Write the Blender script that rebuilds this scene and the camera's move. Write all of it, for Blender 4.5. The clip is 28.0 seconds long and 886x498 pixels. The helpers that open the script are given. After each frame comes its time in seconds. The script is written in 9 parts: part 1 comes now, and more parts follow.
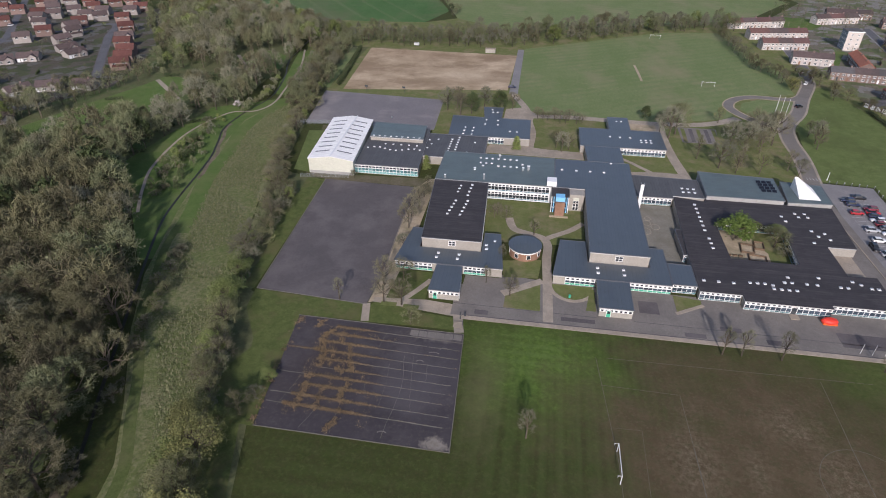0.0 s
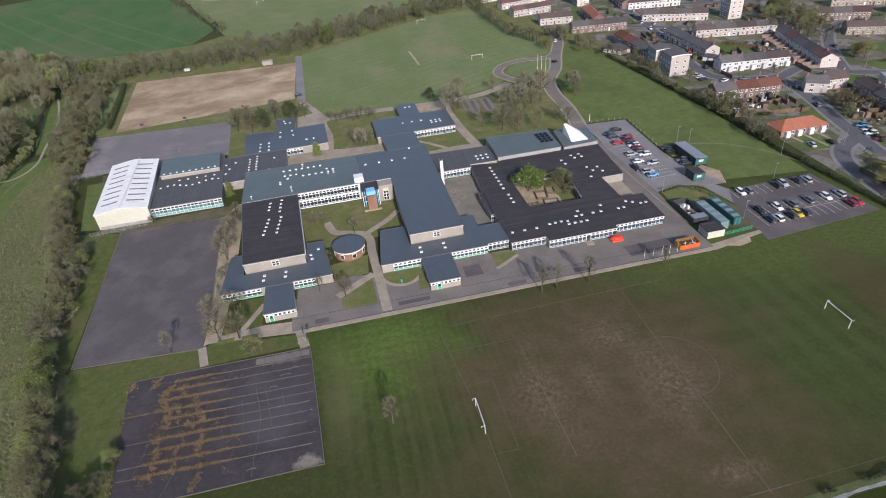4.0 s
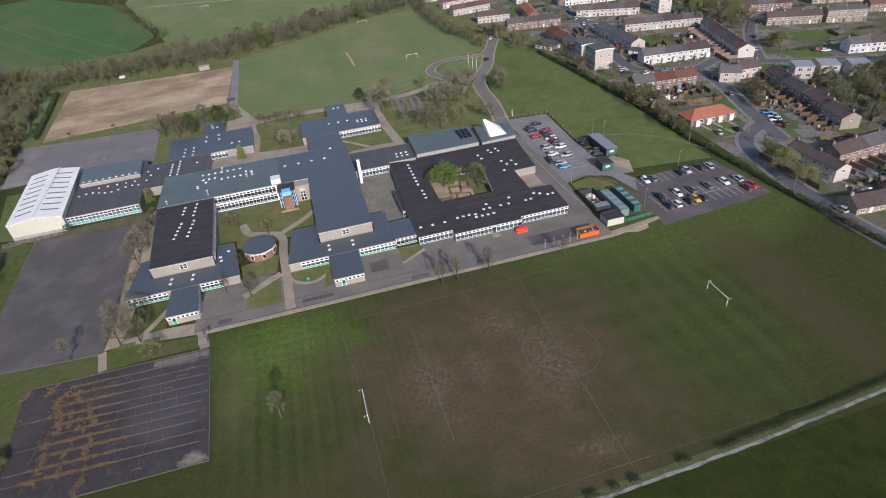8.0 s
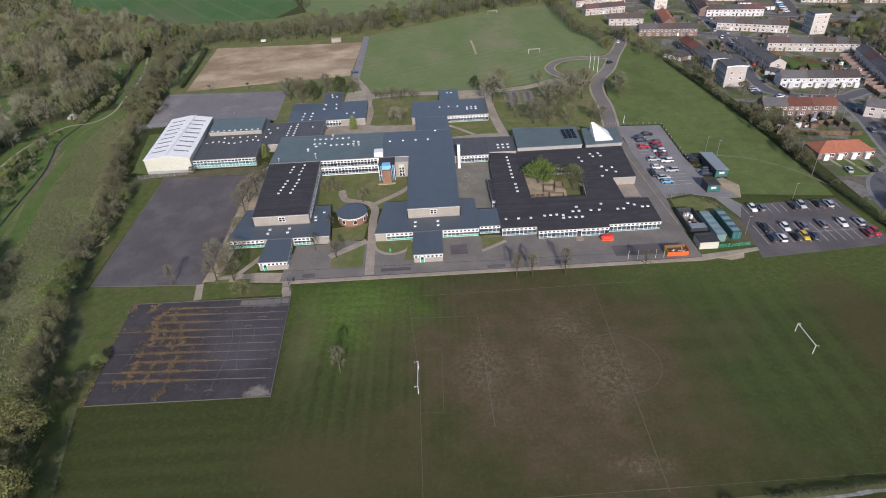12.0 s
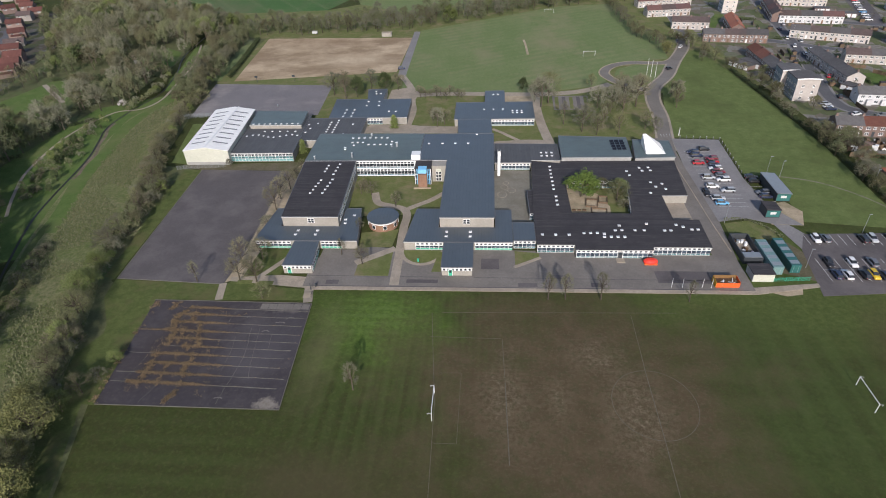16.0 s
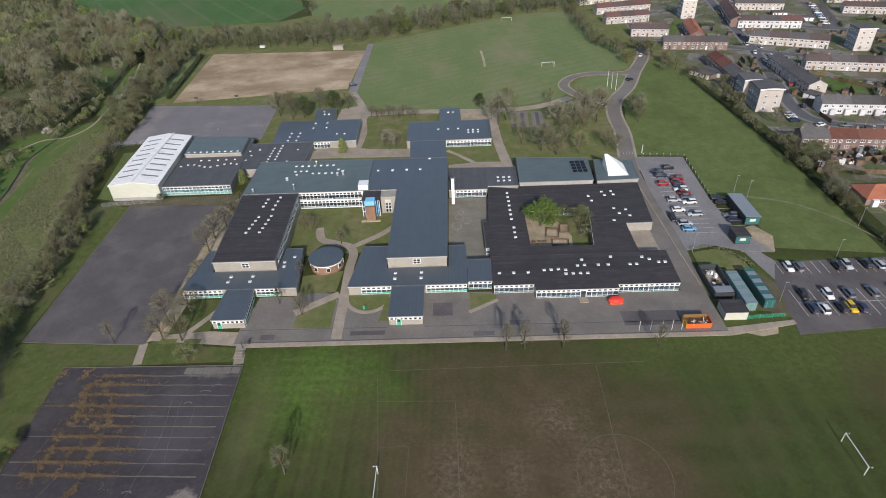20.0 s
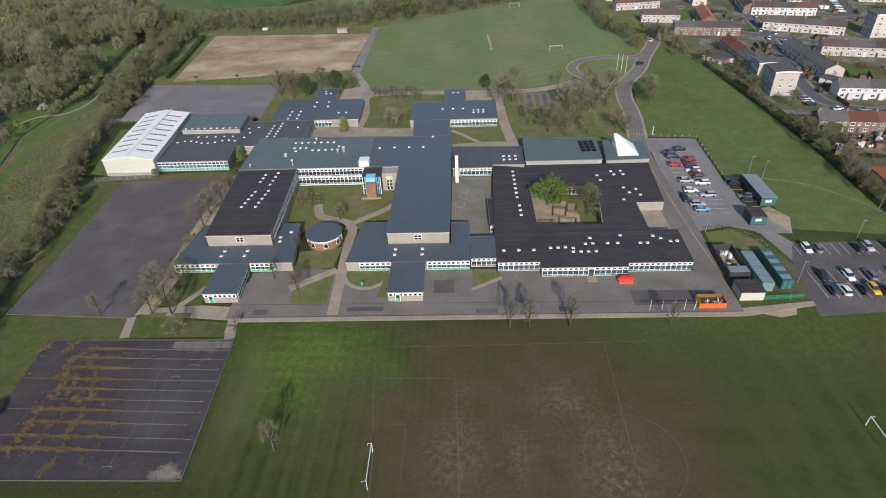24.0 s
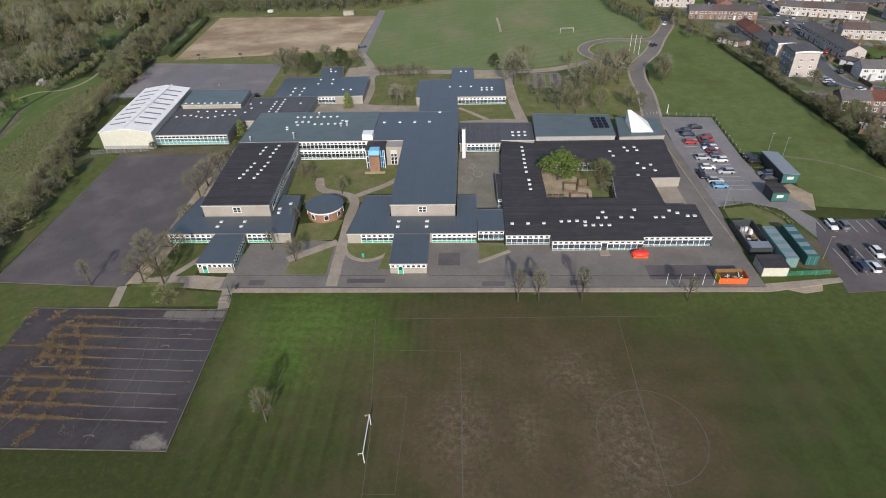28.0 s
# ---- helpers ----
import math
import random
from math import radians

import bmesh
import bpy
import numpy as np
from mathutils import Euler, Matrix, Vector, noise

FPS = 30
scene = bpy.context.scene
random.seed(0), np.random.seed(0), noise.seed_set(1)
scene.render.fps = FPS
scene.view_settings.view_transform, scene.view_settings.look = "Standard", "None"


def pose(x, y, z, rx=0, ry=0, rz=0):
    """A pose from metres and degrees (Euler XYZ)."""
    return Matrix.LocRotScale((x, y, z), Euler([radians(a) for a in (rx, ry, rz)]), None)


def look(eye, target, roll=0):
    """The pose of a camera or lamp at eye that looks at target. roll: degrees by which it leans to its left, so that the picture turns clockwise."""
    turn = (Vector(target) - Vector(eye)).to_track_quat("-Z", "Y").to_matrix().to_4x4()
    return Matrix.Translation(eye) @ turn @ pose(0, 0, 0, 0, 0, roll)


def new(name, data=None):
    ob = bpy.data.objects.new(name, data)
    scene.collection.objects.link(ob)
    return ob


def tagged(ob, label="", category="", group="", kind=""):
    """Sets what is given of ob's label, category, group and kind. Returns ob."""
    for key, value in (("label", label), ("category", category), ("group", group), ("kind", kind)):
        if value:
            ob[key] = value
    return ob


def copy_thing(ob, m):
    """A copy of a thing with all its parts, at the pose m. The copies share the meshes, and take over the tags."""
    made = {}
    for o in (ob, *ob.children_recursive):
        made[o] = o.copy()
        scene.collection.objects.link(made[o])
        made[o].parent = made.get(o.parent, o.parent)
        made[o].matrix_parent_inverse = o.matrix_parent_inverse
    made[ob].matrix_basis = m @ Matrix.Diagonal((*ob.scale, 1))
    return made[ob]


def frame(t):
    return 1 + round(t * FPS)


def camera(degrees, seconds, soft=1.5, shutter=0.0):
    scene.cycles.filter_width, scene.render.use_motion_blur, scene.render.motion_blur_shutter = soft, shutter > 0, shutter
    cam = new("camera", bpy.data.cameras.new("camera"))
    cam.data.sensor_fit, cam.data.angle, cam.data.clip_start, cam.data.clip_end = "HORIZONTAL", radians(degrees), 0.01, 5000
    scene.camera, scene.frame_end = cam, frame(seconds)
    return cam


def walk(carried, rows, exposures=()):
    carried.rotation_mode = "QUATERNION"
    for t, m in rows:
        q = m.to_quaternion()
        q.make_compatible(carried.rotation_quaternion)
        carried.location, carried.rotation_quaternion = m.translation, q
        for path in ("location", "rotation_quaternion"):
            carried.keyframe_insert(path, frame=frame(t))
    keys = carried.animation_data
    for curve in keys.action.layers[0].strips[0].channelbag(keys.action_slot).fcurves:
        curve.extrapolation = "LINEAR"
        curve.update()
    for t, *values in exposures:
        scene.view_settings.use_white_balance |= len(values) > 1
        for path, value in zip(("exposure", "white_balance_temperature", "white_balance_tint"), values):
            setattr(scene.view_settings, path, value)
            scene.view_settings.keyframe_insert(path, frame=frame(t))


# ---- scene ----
cam = camera(74.9, 28.0, soft=1.0)
PATH = [
    (0, (-18.76, -138.77, 95.79), (-32.59, -56.46, 40.70), -0.18),
    (0.5, (-15.51, -140.53, 97.34), (-52.36, -66.27, 41.42), 3.56),
    (1, (-13.56, -141.38, 97.94), (-47.89, -65.79, 42.20), 2.60),
    (1.5, (-13.32, -141.41, 97.24), (-35.90, -61.16, 42.01), 0.41),
    (2, (-13.88, -141.54, 96.70), (-21.75, -58.50, 41.54), -1.93),
    (2.5, (-14.35, -142.03, 97.23), (-8.69, -59.22, 41.45), -4.15),
    (3, (-14.62, -142.26, 97.60), (-3.53, -60.32, 41.36), -5.01),
    (3.5, (-14.73, -142.24, 97.49), (-2.20, -60.57, 41.17), -5.22),
    (5.5, (-10.23, -143.42, 97.06), (5.15, -62.25, 40.71), -6.06),
    (6, (-7.17, -144.51, 96.62), (8.32, -63.31, 40.35), -6.23),
    (6.5, (-3.74, -145.94, 96.45), (12.30, -64.92, 40.07), -6.47),
    (7, (-0.16, -147.66, 96.52), (16.44, -66.84, 40.01), -6.42),
    (7.5, (2.87, -149.20, 96.39), (19.67, -68.47, 39.81), -6.38),
    (8, (5.07, -150.47, 96.15), (21.98, -69.80, 39.54), -6.23),
    (8.5, (6.71, -151.66, 96.01), (23.22, -70.94, 39.34), -6.07),
    (9, (7.86, -152.62, 95.85), (23.96, -71.89, 39.08), -5.92),
    (9.5, (8.62, -153.34, 95.76), (24.93, -72.77, 38.81), -5.96),
    (10, (9.15, -153.77, 95.78), (25.81, -73.37, 38.70), -5.94),
    (10.5, (9.29, -153.89, 95.81), (25.75, -73.50, 38.65), -5.93),
    (11, (9.24, -154.04, 95.89), (21.05, -72.66, 39.00), -5.04),
    (11.5, (9.37, -154.29, 96.00), (13.36, -71.88, 39.50), -3.74),
    (12, (9.56, -154.46, 96.12), (9.72, -71.89, 39.70), -3.21),
    (12.5, (9.77, -154.45, 96.24), (7.80, -71.92, 39.81), -2.87),
    (13, (10.12, -154.21, 96.23), (6.07, -71.82, 39.69), -2.65),
    (13.5, (10.57, -153.79, 96.10), (5.34, -71.53, 39.48), -2.59),
    (15.5, (12.92, -147.55, 95.71), (5.55, -65.57, 38.92), -2.62),
    (16, (13.82, -145.00, 95.71), (6.14, -63.13, 38.81), -2.70),
    (16.5, (14.66, -142.30, 95.74), (6.78, -60.49, 38.77), -2.74),
    (17, (15.55, -139.42, 95.80), (7.61, -57.64, 38.81), -2.74),
    (17.5, (16.53, -136.34, 95.87), (8.60, -54.53, 38.91), -2.72),
    (18, (17.51, -133.18, 96.00), (9.63, -51.30, 39.15), -2.68),
    (18.5, (18.41, -130.32, 96.19), (10.71, -48.30, 39.51), -2.63),
    (19, (19.14, -128.27, 96.37), (13.19, -46.02, 39.81), -2.87),
    (19.5, (19.48, -127.19, 96.38), (15.77, -44.87, 39.73), -3.00),
    (20, (19.50, -126.77, 96.08), (16.46, -44.51, 39.31), -2.95),
    (20.5, (19.46, -126.67, 95.47), (16.45, -44.42, 38.67), -2.82),
    (21, (19.47, -126.60, 94.61), (16.33, -44.38, 37.78), -2.71),
    (21.5, (19.47, -126.38, 93.72), (16.11, -44.22, 36.81), -2.59),
    (23.5, (19.54, -125.02, 88.91), (15.94, -42.94, 31.91), -2.47),
    (24, (19.60, -124.83, 87.83), (15.89, -42.80, 30.76), -2.45),
    (24.5, (19.64, -124.68, 86.63), (15.75, -42.70, 29.50), -2.38),
    (25, (19.58, -124.53, 85.35), (15.56, -42.54, 28.23), -2.28),
    (25.5, (19.56, -124.33, 84.11), (15.37, -42.33, 27.03), -2.25),
    (26, (19.63, -124.10, 82.97), (15.27, -42.17, 25.80), -2.26),
    (26.5, (19.65, -123.88, 81.81), (15.15, -41.97, 24.64), -2.24),
    (27, (19.58, -123.66, 80.61), (14.99, -41.73, 23.45), -2.20),
    (27.5, (19.50, -123.39, 79.55), (14.83, -41.51, 22.33), -2.20),
    (28, (19.36, -123.17, 78.74), (14.68, -41.27, 21.56), -2.14),
]
walk(cam, [(t, look(eye, target, roll)) for t, eye, target, roll in PATH], [(0.0, 0.42, 6100, 20), (1.0, 0.52, 6100, 20), (2.0, 0.58, 6120, 19), (6.0, 0.53, 6140, 19), (9.0, 0.44, 6140, 18), (13.0, 0.49, 6150, 17), (17.0, 0.48, 6205, 14), (24, 0.48, 6270, 13), (28.0, 0.48, 6320, 13)])

# ---- world, sun ----
SUN_EL, SUN_AZ = radians(27), radians(176)  # azimuth from +y towards +x
world = bpy.data.worlds.new("sky")
scene.world = world
world.use_nodes = True
wn = world.node_tree.nodes
sky = wn.new("ShaderNodeTexSky")
sky.sky_type, sky.sun_disc = "NISHITA", False
sky.sun_elevation, sky.sun_rotation = SUN_EL, SUN_AZ
sky.air_density, sky.dust_density = 1.0, 1.5
world.node_tree.links.new(sky.outputs[0], wn["Background"].inputs[0])
wn["Background"].inputs[1].default_value = 0.10
sun = new("sun", bpy.data.lights.new("sun", "SUN"))
sun.data.energy, sun.data.angle, sun.data.color = 3.0, radians(0.6), (1.0, 0.94, 0.85)
sun.matrix_world = look((0, 0, 0), (-math.sin(SUN_AZ) * math.cos(SUN_EL), -math.cos(SUN_AZ) * math.cos(SUN_EL), -math.sin(SUN_EL)))


# ---- materials ----
def shader(name, rough=0.8, metal=0.0):
    m = bpy.data.materials.new(name)
    m.use_nodes = True
    b = m.node_tree.nodes["Principled BSDF"]
    b.inputs["Roughness"].default_value, b.inputs["Metallic"].default_value = rough, metal
    b.inputs["Specular IOR Level"].default_value = 0.3
    return m, m.node_tree.nodes, m.node_tree.links, b


def world_place(n, l, stretch=(1, 1, 1), turn=0.0, local=False):
    """Coordinates in metres, stretched and turned."""
    if local:
        src = n.new("ShaderNodeTexCoord").outputs["Object"]
    else:
        src = n.new("ShaderNodeNewGeometry").outputs["Position"]
    mp = n.new("ShaderNodeMapping")
    mp.inputs["Scale"].default_value, mp.inputs["Rotation"].default_value = stretch, (0, 0, radians(turn))
    l.new(src, mp.inputs[0])
    return mp.outputs[0]


def noise_of(n, l, place, scale, detail=4, rough=0.6, low=0.35, high=0.65):
    t = n.new("ShaderNodeTexNoise")
    t.inputs["Scale"].default_value, t.inputs["Detail"].default_value, t.inputs["Roughness"].default_value = scale, detail, rough
    l.new(place, t.inputs["Vector"])
    r = n.new("ShaderNodeMapRange")
    r.inputs["From Min"].default_value, r.inputs["From Max"].default_value = low, high
    l.new(t.outputs["Fac"], r.inputs[0])
    return r.outputs[0]


def mixed(n, l, fac, a, b):
    x = n.new("ShaderNodeMix")
    x.data_type = "RGBA"
    for sock, v in ((x.inputs[0], fac), (x.inputs[6], a), (x.inputs[7], b)):
        if isinstance(v, (tuple, list)):
            sock.default_value = (*v, 1)
        elif isinstance(v, (int, float)):
            sock.default_value = v
        else:
            l.new(v, sock)
    return x.outputs[2]


def times(n, l, a, b):
    x = n.new("ShaderNodeMath")
    x.operation, x.use_clamp = "MULTIPLY", True
    for sock, v in zip(x.inputs, (a, b)):
        if isinstance(v, (int, float)):
            sock.default_value = v
        else:
            l.new(v, sock)
    return x.outputs[0]


def bumped(n, l, b, height, strength=0.4, dist=0.05):
    x = n.new("ShaderNodeBump")
    x.inputs["Strength"].default_value, x.inputs["Distance"].default_value = strength, dist
    l.new(height, x.inputs["Height"])
    l.new(x.outputs[0], b.inputs["Normal"])


def surface(name, base, alt, stain=None, scale=0.6, fine=6.0, rough=0.85, bump=0.3, stretch=(1, 1, 1), metal=0.0, vary=0.0, local=False, stain_scale=0.08):
    """Two-scale surface: base to alt by noise, stains in larger patches, fine relief; vary: a shade of its own for each object."""
    m, n, l, b = shader(name, rough, metal)
    if rough > 0.94:
        b.inputs["Specular IOR Level"].default_value = 0.08
    place = world_place(n, l, stretch, local=local)
    c = mixed(n, l, noise_of(n, l, place, scale), base, alt)
    c = mixed(n, l, times(n, l, noise_of(n, l, place, fine, 3, 0.7), 0.45), c, tuple(v * 0.5 for v in alt))
    c = mixed(n, l, times(n, l, noise_of(n, l, place, fine * 0.22, 7, 0.75, 0.5, 0.68), 0.4), c, tuple(v * 0.62 for v in base))
    c = mixed(n, l, times(n, l, noise_of(n, l, place, fine * 0.31, 7, 0.75, 0.52, 0.7), 0.35), c, tuple(min(1, v * 1.45) for v in alt))
    if stain:
        c = mixed(n, l, times(n, l, noise_of(n, l, place, stain_scale, 5, 0.65, 0.48, 0.68), 0.8), c, stain)
    if vary:
        info, hsv = n.new("ShaderNodeObjectInfo"), n.new("ShaderNodeHueSaturation")
        r = n.new("ShaderNodeMapRange")
        r.inputs["To Min"].default_value, r.inputs["To Max"].default_value = 1 - vary, 1 + vary
        l.new(info.outputs["Random"], r.inputs[0])
        l.new(r.outputs[0], hsv.inputs["Value"])
        l.new(c, hsv.inputs["Color"])
        c = hsv.outputs[0]
    l.new(c, b.inputs["Base Color"])
    if bump:
        bumped(n, l, b, noise_of(n, l, place, fine * 2, 3, 0.7), bump)
    return m


def striped(m, turn, width, tone):
    """Mowing strips laid over a grass material."""
    n, l = m.node_tree.nodes, m.node_tree.links
    b = n["Principled BSDF"]
    base = b.inputs["Base Color"].links[0].from_socket
    wave = n.new("ShaderNodeTexWave")
    wave.inputs["Scale"].default_value, wave.inputs["Distortion"].default_value = width * 0.314, 0.6
    l.new(world_place(n, l, turn=turn), wave.inputs["Vector"])
    strip = times(n, l, clamp_range(n, l, wave.outputs["Fac"], 0.3, 0.7), noise_of(n, l, world_place(n, l), 0.03, 3, 0.5, 0.35, 0.6))
    l.new(mixed(n, l, times(n, l, strip, 0.35), base, tone), b.inputs["Base Color"])
    return m


def leaves(name, a, bcol, thin=0.35):
    m, n, l, b = shader(name, 0.75)
    rnd = n.new("ShaderNodeNewGeometry").outputs["Random Per Island"]
    c = mixed(n, l, rnd, a, bcol)
    info, hsv = n.new("ShaderNodeObjectInfo"), n.new("ShaderNodeHueSaturation")
    r = n.new("ShaderNodeMapRange")
    r.inputs["To Min"].default_value, r.inputs["To Max"].default_value = 0.75, 1.3
    l.new(info.outputs["Random"], r.inputs[0])
    l.new(r.outputs[0], hsv.inputs["Value"])
    l.new(c, hsv.inputs["Color"])
    l.new(hsv.outputs[0], b.inputs["Base Color"])
    return m


def plain(name, col, rough=0.5, metal=0.0, grime=0.25, local=True):
    """Painted or moulded surface with faint grime."""
    m, n, l, b = shader(name, rough, metal)
    place = world_place(n, l, local=local)
    c = mixed(n, l, times(n, l, noise_of(n, l, place, 1.5, 5, 0.7), grime), col, tuple(v * 0.6 for v in col))
    l.new(c, b.inputs["Base Color"])
    return m


def glass(name, col, rough=0.08):
    """Window glass over a dim room: dark, glossy, uneven from pane to pane."""
    m, n, l, b = shader(name, rough)
    info = n.new("ShaderNodeObjectInfo")
    c = mixed(n, l, info.outputs["Random"], col, tuple(min(1, v * 2.2) for v in col))
    l.new(c, b.inputs["Base Color"])
    b.inputs["Specular IOR Level"].default_value = 0.6
    return m


def paint_of_object(name, rough=0.3):
    """Car paint in the object's own colour."""
    m, n, l, b = shader(name, rough)
    info = n.new("ShaderNodeObjectInfo")
    place = world_place(n, l, local=True)
    c = mixed(n, l, times(n, l, noise_of(n, l, place, 2.5, 4), 0.12), info.outputs["Color"], (0.12, 0.11, 0.10))
    l.new(c, b.inputs["Base Color"])
    b.inputs["Coat Weight"].default_value = 0.6
    return m


def clamp_range(n, l, value, a, b):
    r = n.new("ShaderNodeMapRange")
    r.inputs["From Min"].default_value, r.inputs["From Max"].default_value = a, b
    l.new(value, r.inputs[0])
    return r.outputs[0]


def patch(n, l, place, cx, cy, rx, ry, inner, outer, uneven=0.5, scale=0.08):
    """1 inside an uneven oval patch of ground, 0 outside it."""
    mp = n.new("ShaderNodeMapping")
    mp.inputs["Location"].default_value, mp.inputs["Scale"].default_value = (-cx / rx, -cy / ry, 0), (1 / rx, 1 / ry, 0)
    l.new(place, mp.inputs[0])
    dist = n.new("ShaderNodeVectorMath")
    dist.operation = "LENGTH"
    l.new(mp.outputs[0], dist.inputs[0])
    wob = n.new("ShaderNodeMath")
    wob.operation = "MULTIPLY_ADD"
    wob.inputs[1].default_value = uneven
    l.new(noise_of(n, l, place, scale, 6, 0.65, 0.25, 0.75), wob.inputs[0])
    l.new(dist.outputs["Value"], wob.inputs[2])
    return clamp_range(n, l, wob.outputs[0], outer, inner)


def grass_ground():
    """Mown grass: worn brown middle of the pitch, fresh mowing stripes, pale scuffs, dry patches."""
    m, n, l, b = shader("mown_grass", 0.9)
    b.inputs["Specular IOR Level"].default_value = 0.08
    place = world_place(n, l)
    c = mixed(n, l, noise_of(n, l, place, 0.035, 5, 0.6, 0.3, 0.7), (0.045, 0.059, 0.015), (0.060, 0.070, 0.020))
    c = mixed(n, l, times(n, l, noise_of(n, l, place, 0.35, 4, 0.7), 0.75), c, (0.063, 0.055, 0.025))
    c = mixed(n, l, times(n, l, noise_of(n, l, place, 1.3, 8, 0.8, 0.42, 0.62), 0.8), c, (0.034, 0.049, 0.015))
    c = mixed(n, l, times(n, l, noise_of(n, l, place, 0.8, 8, 0.8, 0.5, 0.68), 0.5), c, (0.111, 0.120, 0.043))
    sep = n.new("ShaderNodeSeparateXYZ")
    l.new(place, sep.inputs[0])
    # fresh green between the old court and the pitch, mown in strips both ways
    fresh = patch(n, l, place, -13, -39, 22, 20, 0.6, 1.6, 0.9, 0.12)
    c = mixed(n, l, times(n, l, fresh, 0.8), c, mixed(n, l, noise_of(n, l, place, 0.8, 8, 0.8, 0.38, 0.62), (0.070, 0.122, 0.021), (0.127, 0.201, 0.038)))
    for turn, period, amount, area in ((0, 0.30, 0.14, (-12, -54, 26, 36)), (0, 0.55, 0.12, (2, -50, 34, 34)), (90, 0.34, 0.34, (-15, -37, 13, 9)), (90, 0.22, 0.10, (-50, -84, 30, 18)), (90, 0.12, 0.10, (75, -60, 34, 36)), (0, 0.16, 0.22, (84, -52, 20, 44))):
        wave = n.new("ShaderNodeTexWave")
        wave.inputs["Scale"].default_value, wave.inputs["Distortion"].default_value, wave.inputs["Detail"].default_value = period * 0.314, 0.7, 4
        wave.inputs["Detail Scale"].default_value = 2.0
        l.new(world_place(n, l, turn=turn), wave.inputs["Vector"])
        strip = times(n, l, clamp_range(n, l, wave.outputs["Fac"], 0.25, 0.8), patch(n, l, place, *area, 0.6, 1.3, 0.5))
        c = mixed(n, l, times(n, l, strip, amount), c, (0.119, 0.169, 0.050))
    c = mixed(n, l, times(n, l, noise_of(n, l, place, 0.9, 8, 0.8, 0.48, 0.66), 0.45), c, (0.052, 0.072, 0.020))
    c = mixed(n, l, times(n, l, patch(n, l, place, -25, -50, 5.5, 20, 0.5, 1.5, 0.8, 0.15), 0.55), c, (0.135, 0.128, 0.062))
    # greener band along the tarmac and round the car park
    band = patch(n, l, place, 104, -20, 60, 24, 0.95, 1.5, 0.5, 0.07)
    c = mixed(n, l, times(n, l, band, 0.75), c, mixed(n, l, noise_of(n, l, place, 0.7, 8, 0.8, 0.4, 0.62), (0.066, 0.090, 0.025), (0.111, 0.138, 0.041)))
    near_goal = patch(n, l, place, 78, -60, 20, 30, 0.8, 1.6, 0.8, 0.06)
    c = mixed(n, l, times(n, l, near_goal, 0.5), c, mixed(n, l, noise_of(n, l, place, 0.6, 8, 0.8, 0.4, 0.62), (0.041, 0.061, 0.018), (0.070, 0.095, 0.029)))
    # worn pitch
    earth = mixed(n, l, noise_of(n, l, place, 0.25, 6, 0.7), (0.088, 0.062, 0.036), (0.124, 0.089, 0.055))
    earth = mixed(n, l, times(n, l, noise_of(n, l, place, 1.1, 8, 0.8, 0.5, 0.66), 0.55), earth, (0.169, 0.131, 0.086))
    earth = mixed(n, l, times(n, l, noise_of(n, l, place, 0.5, 8, 0.8, 0.48, 0.62), 0.6), earth, (0.056, 0.059, 0.025))
    mud = times(n, l, patch(n, l, place, 109, -62, 10, 40, 0.8, 1.5, 0.8, 0.06), 0.45)
    c = mixed(n, l, mud, c, (0.095, 0.070, 0.038))
    c = mixed(n, l, times(n, l, patch(n, l, place, -14, -86, 20, 12, 0.8, 1.6, 0.9, 0.07), 0.5), c, (0.099, 0.075, 0.043))
    worn = patch(n, l, place, 33, -63, 40, 38, 1.0, 1.65, 1.0, 0.05)
    c = mixed(n, l, times(n, l, worn, 0.88), c, earth)
    # pale dry scuffs round the goal area and the centre spot
    flecks = noise_of(n, l, place, 0.9, 8, 0.8, 0.46, 0.64)
    for area in ((18, -62, 6, 14), (29, -63, 4, 7), (44, -66, 8, 15), (38, -50, 7, 6), (45, -89, 7, 3)):
        dry = times(n, l, flecks, patch(n, l, place, *area, 0.3, 1.7, 1.0, 0.10))
        c = mixed(n, l, times(n, l, dry, 0.7), c, (0.266, 0.215, 0.147))
    l.new(c, b.inputs["Base Color"])
    bumped(n, l, b, noise_of(n, l, place, 8, 3, 0.8), 0.6, 0.06)
    return m


def meadow_ground():
    """Uncut meadow: olive tussocks, bleached dead stalks, greener damp hollows."""
    m, n, l, b = shader("rough_meadow", 0.95)
    b.inputs["Specular IOR Level"].default_value = 0.08
    place = world_place(n, l)
    c = mixed(n, l, noise_of(n, l, place, 0.05, 5, 0.65, 0.35, 0.65), (0.128, 0.162, 0.050), (0.190, 0.190, 0.084))
    c = mixed(n, l, times(n, l, noise_of(n, l, place, 0.09, 6, 0.7, 0.5, 0.64), 0.75), c, (0.232, 0.212, 0.116))
    c = mixed(n, l, times(n, l, noise_of(n, l, place, 0.75, 8, 0.8, 0.42, 0.60), 0.75), c, (0.070, 0.092, 0.030))
    c = mixed(n, l, times(n, l, noise_of(n, l, place, 1.1, 8, 0.8, 0.46, 0.66), 0.6), c, (0.290, 0.270, 0.160))
    c = mixed(n, l, times(n, l, noise_of(n, l, place, 0.22, 6, 0.7, 0.52, 0.66), 0.5), c, (0.080, 0.125, 0.036))
    l.new(c, b.inputs["Base Color"])
    bumped(n, l, b, noise_of(n, l, place, 1.2, 8, 0.8), 0.7, 0.2)
    return m


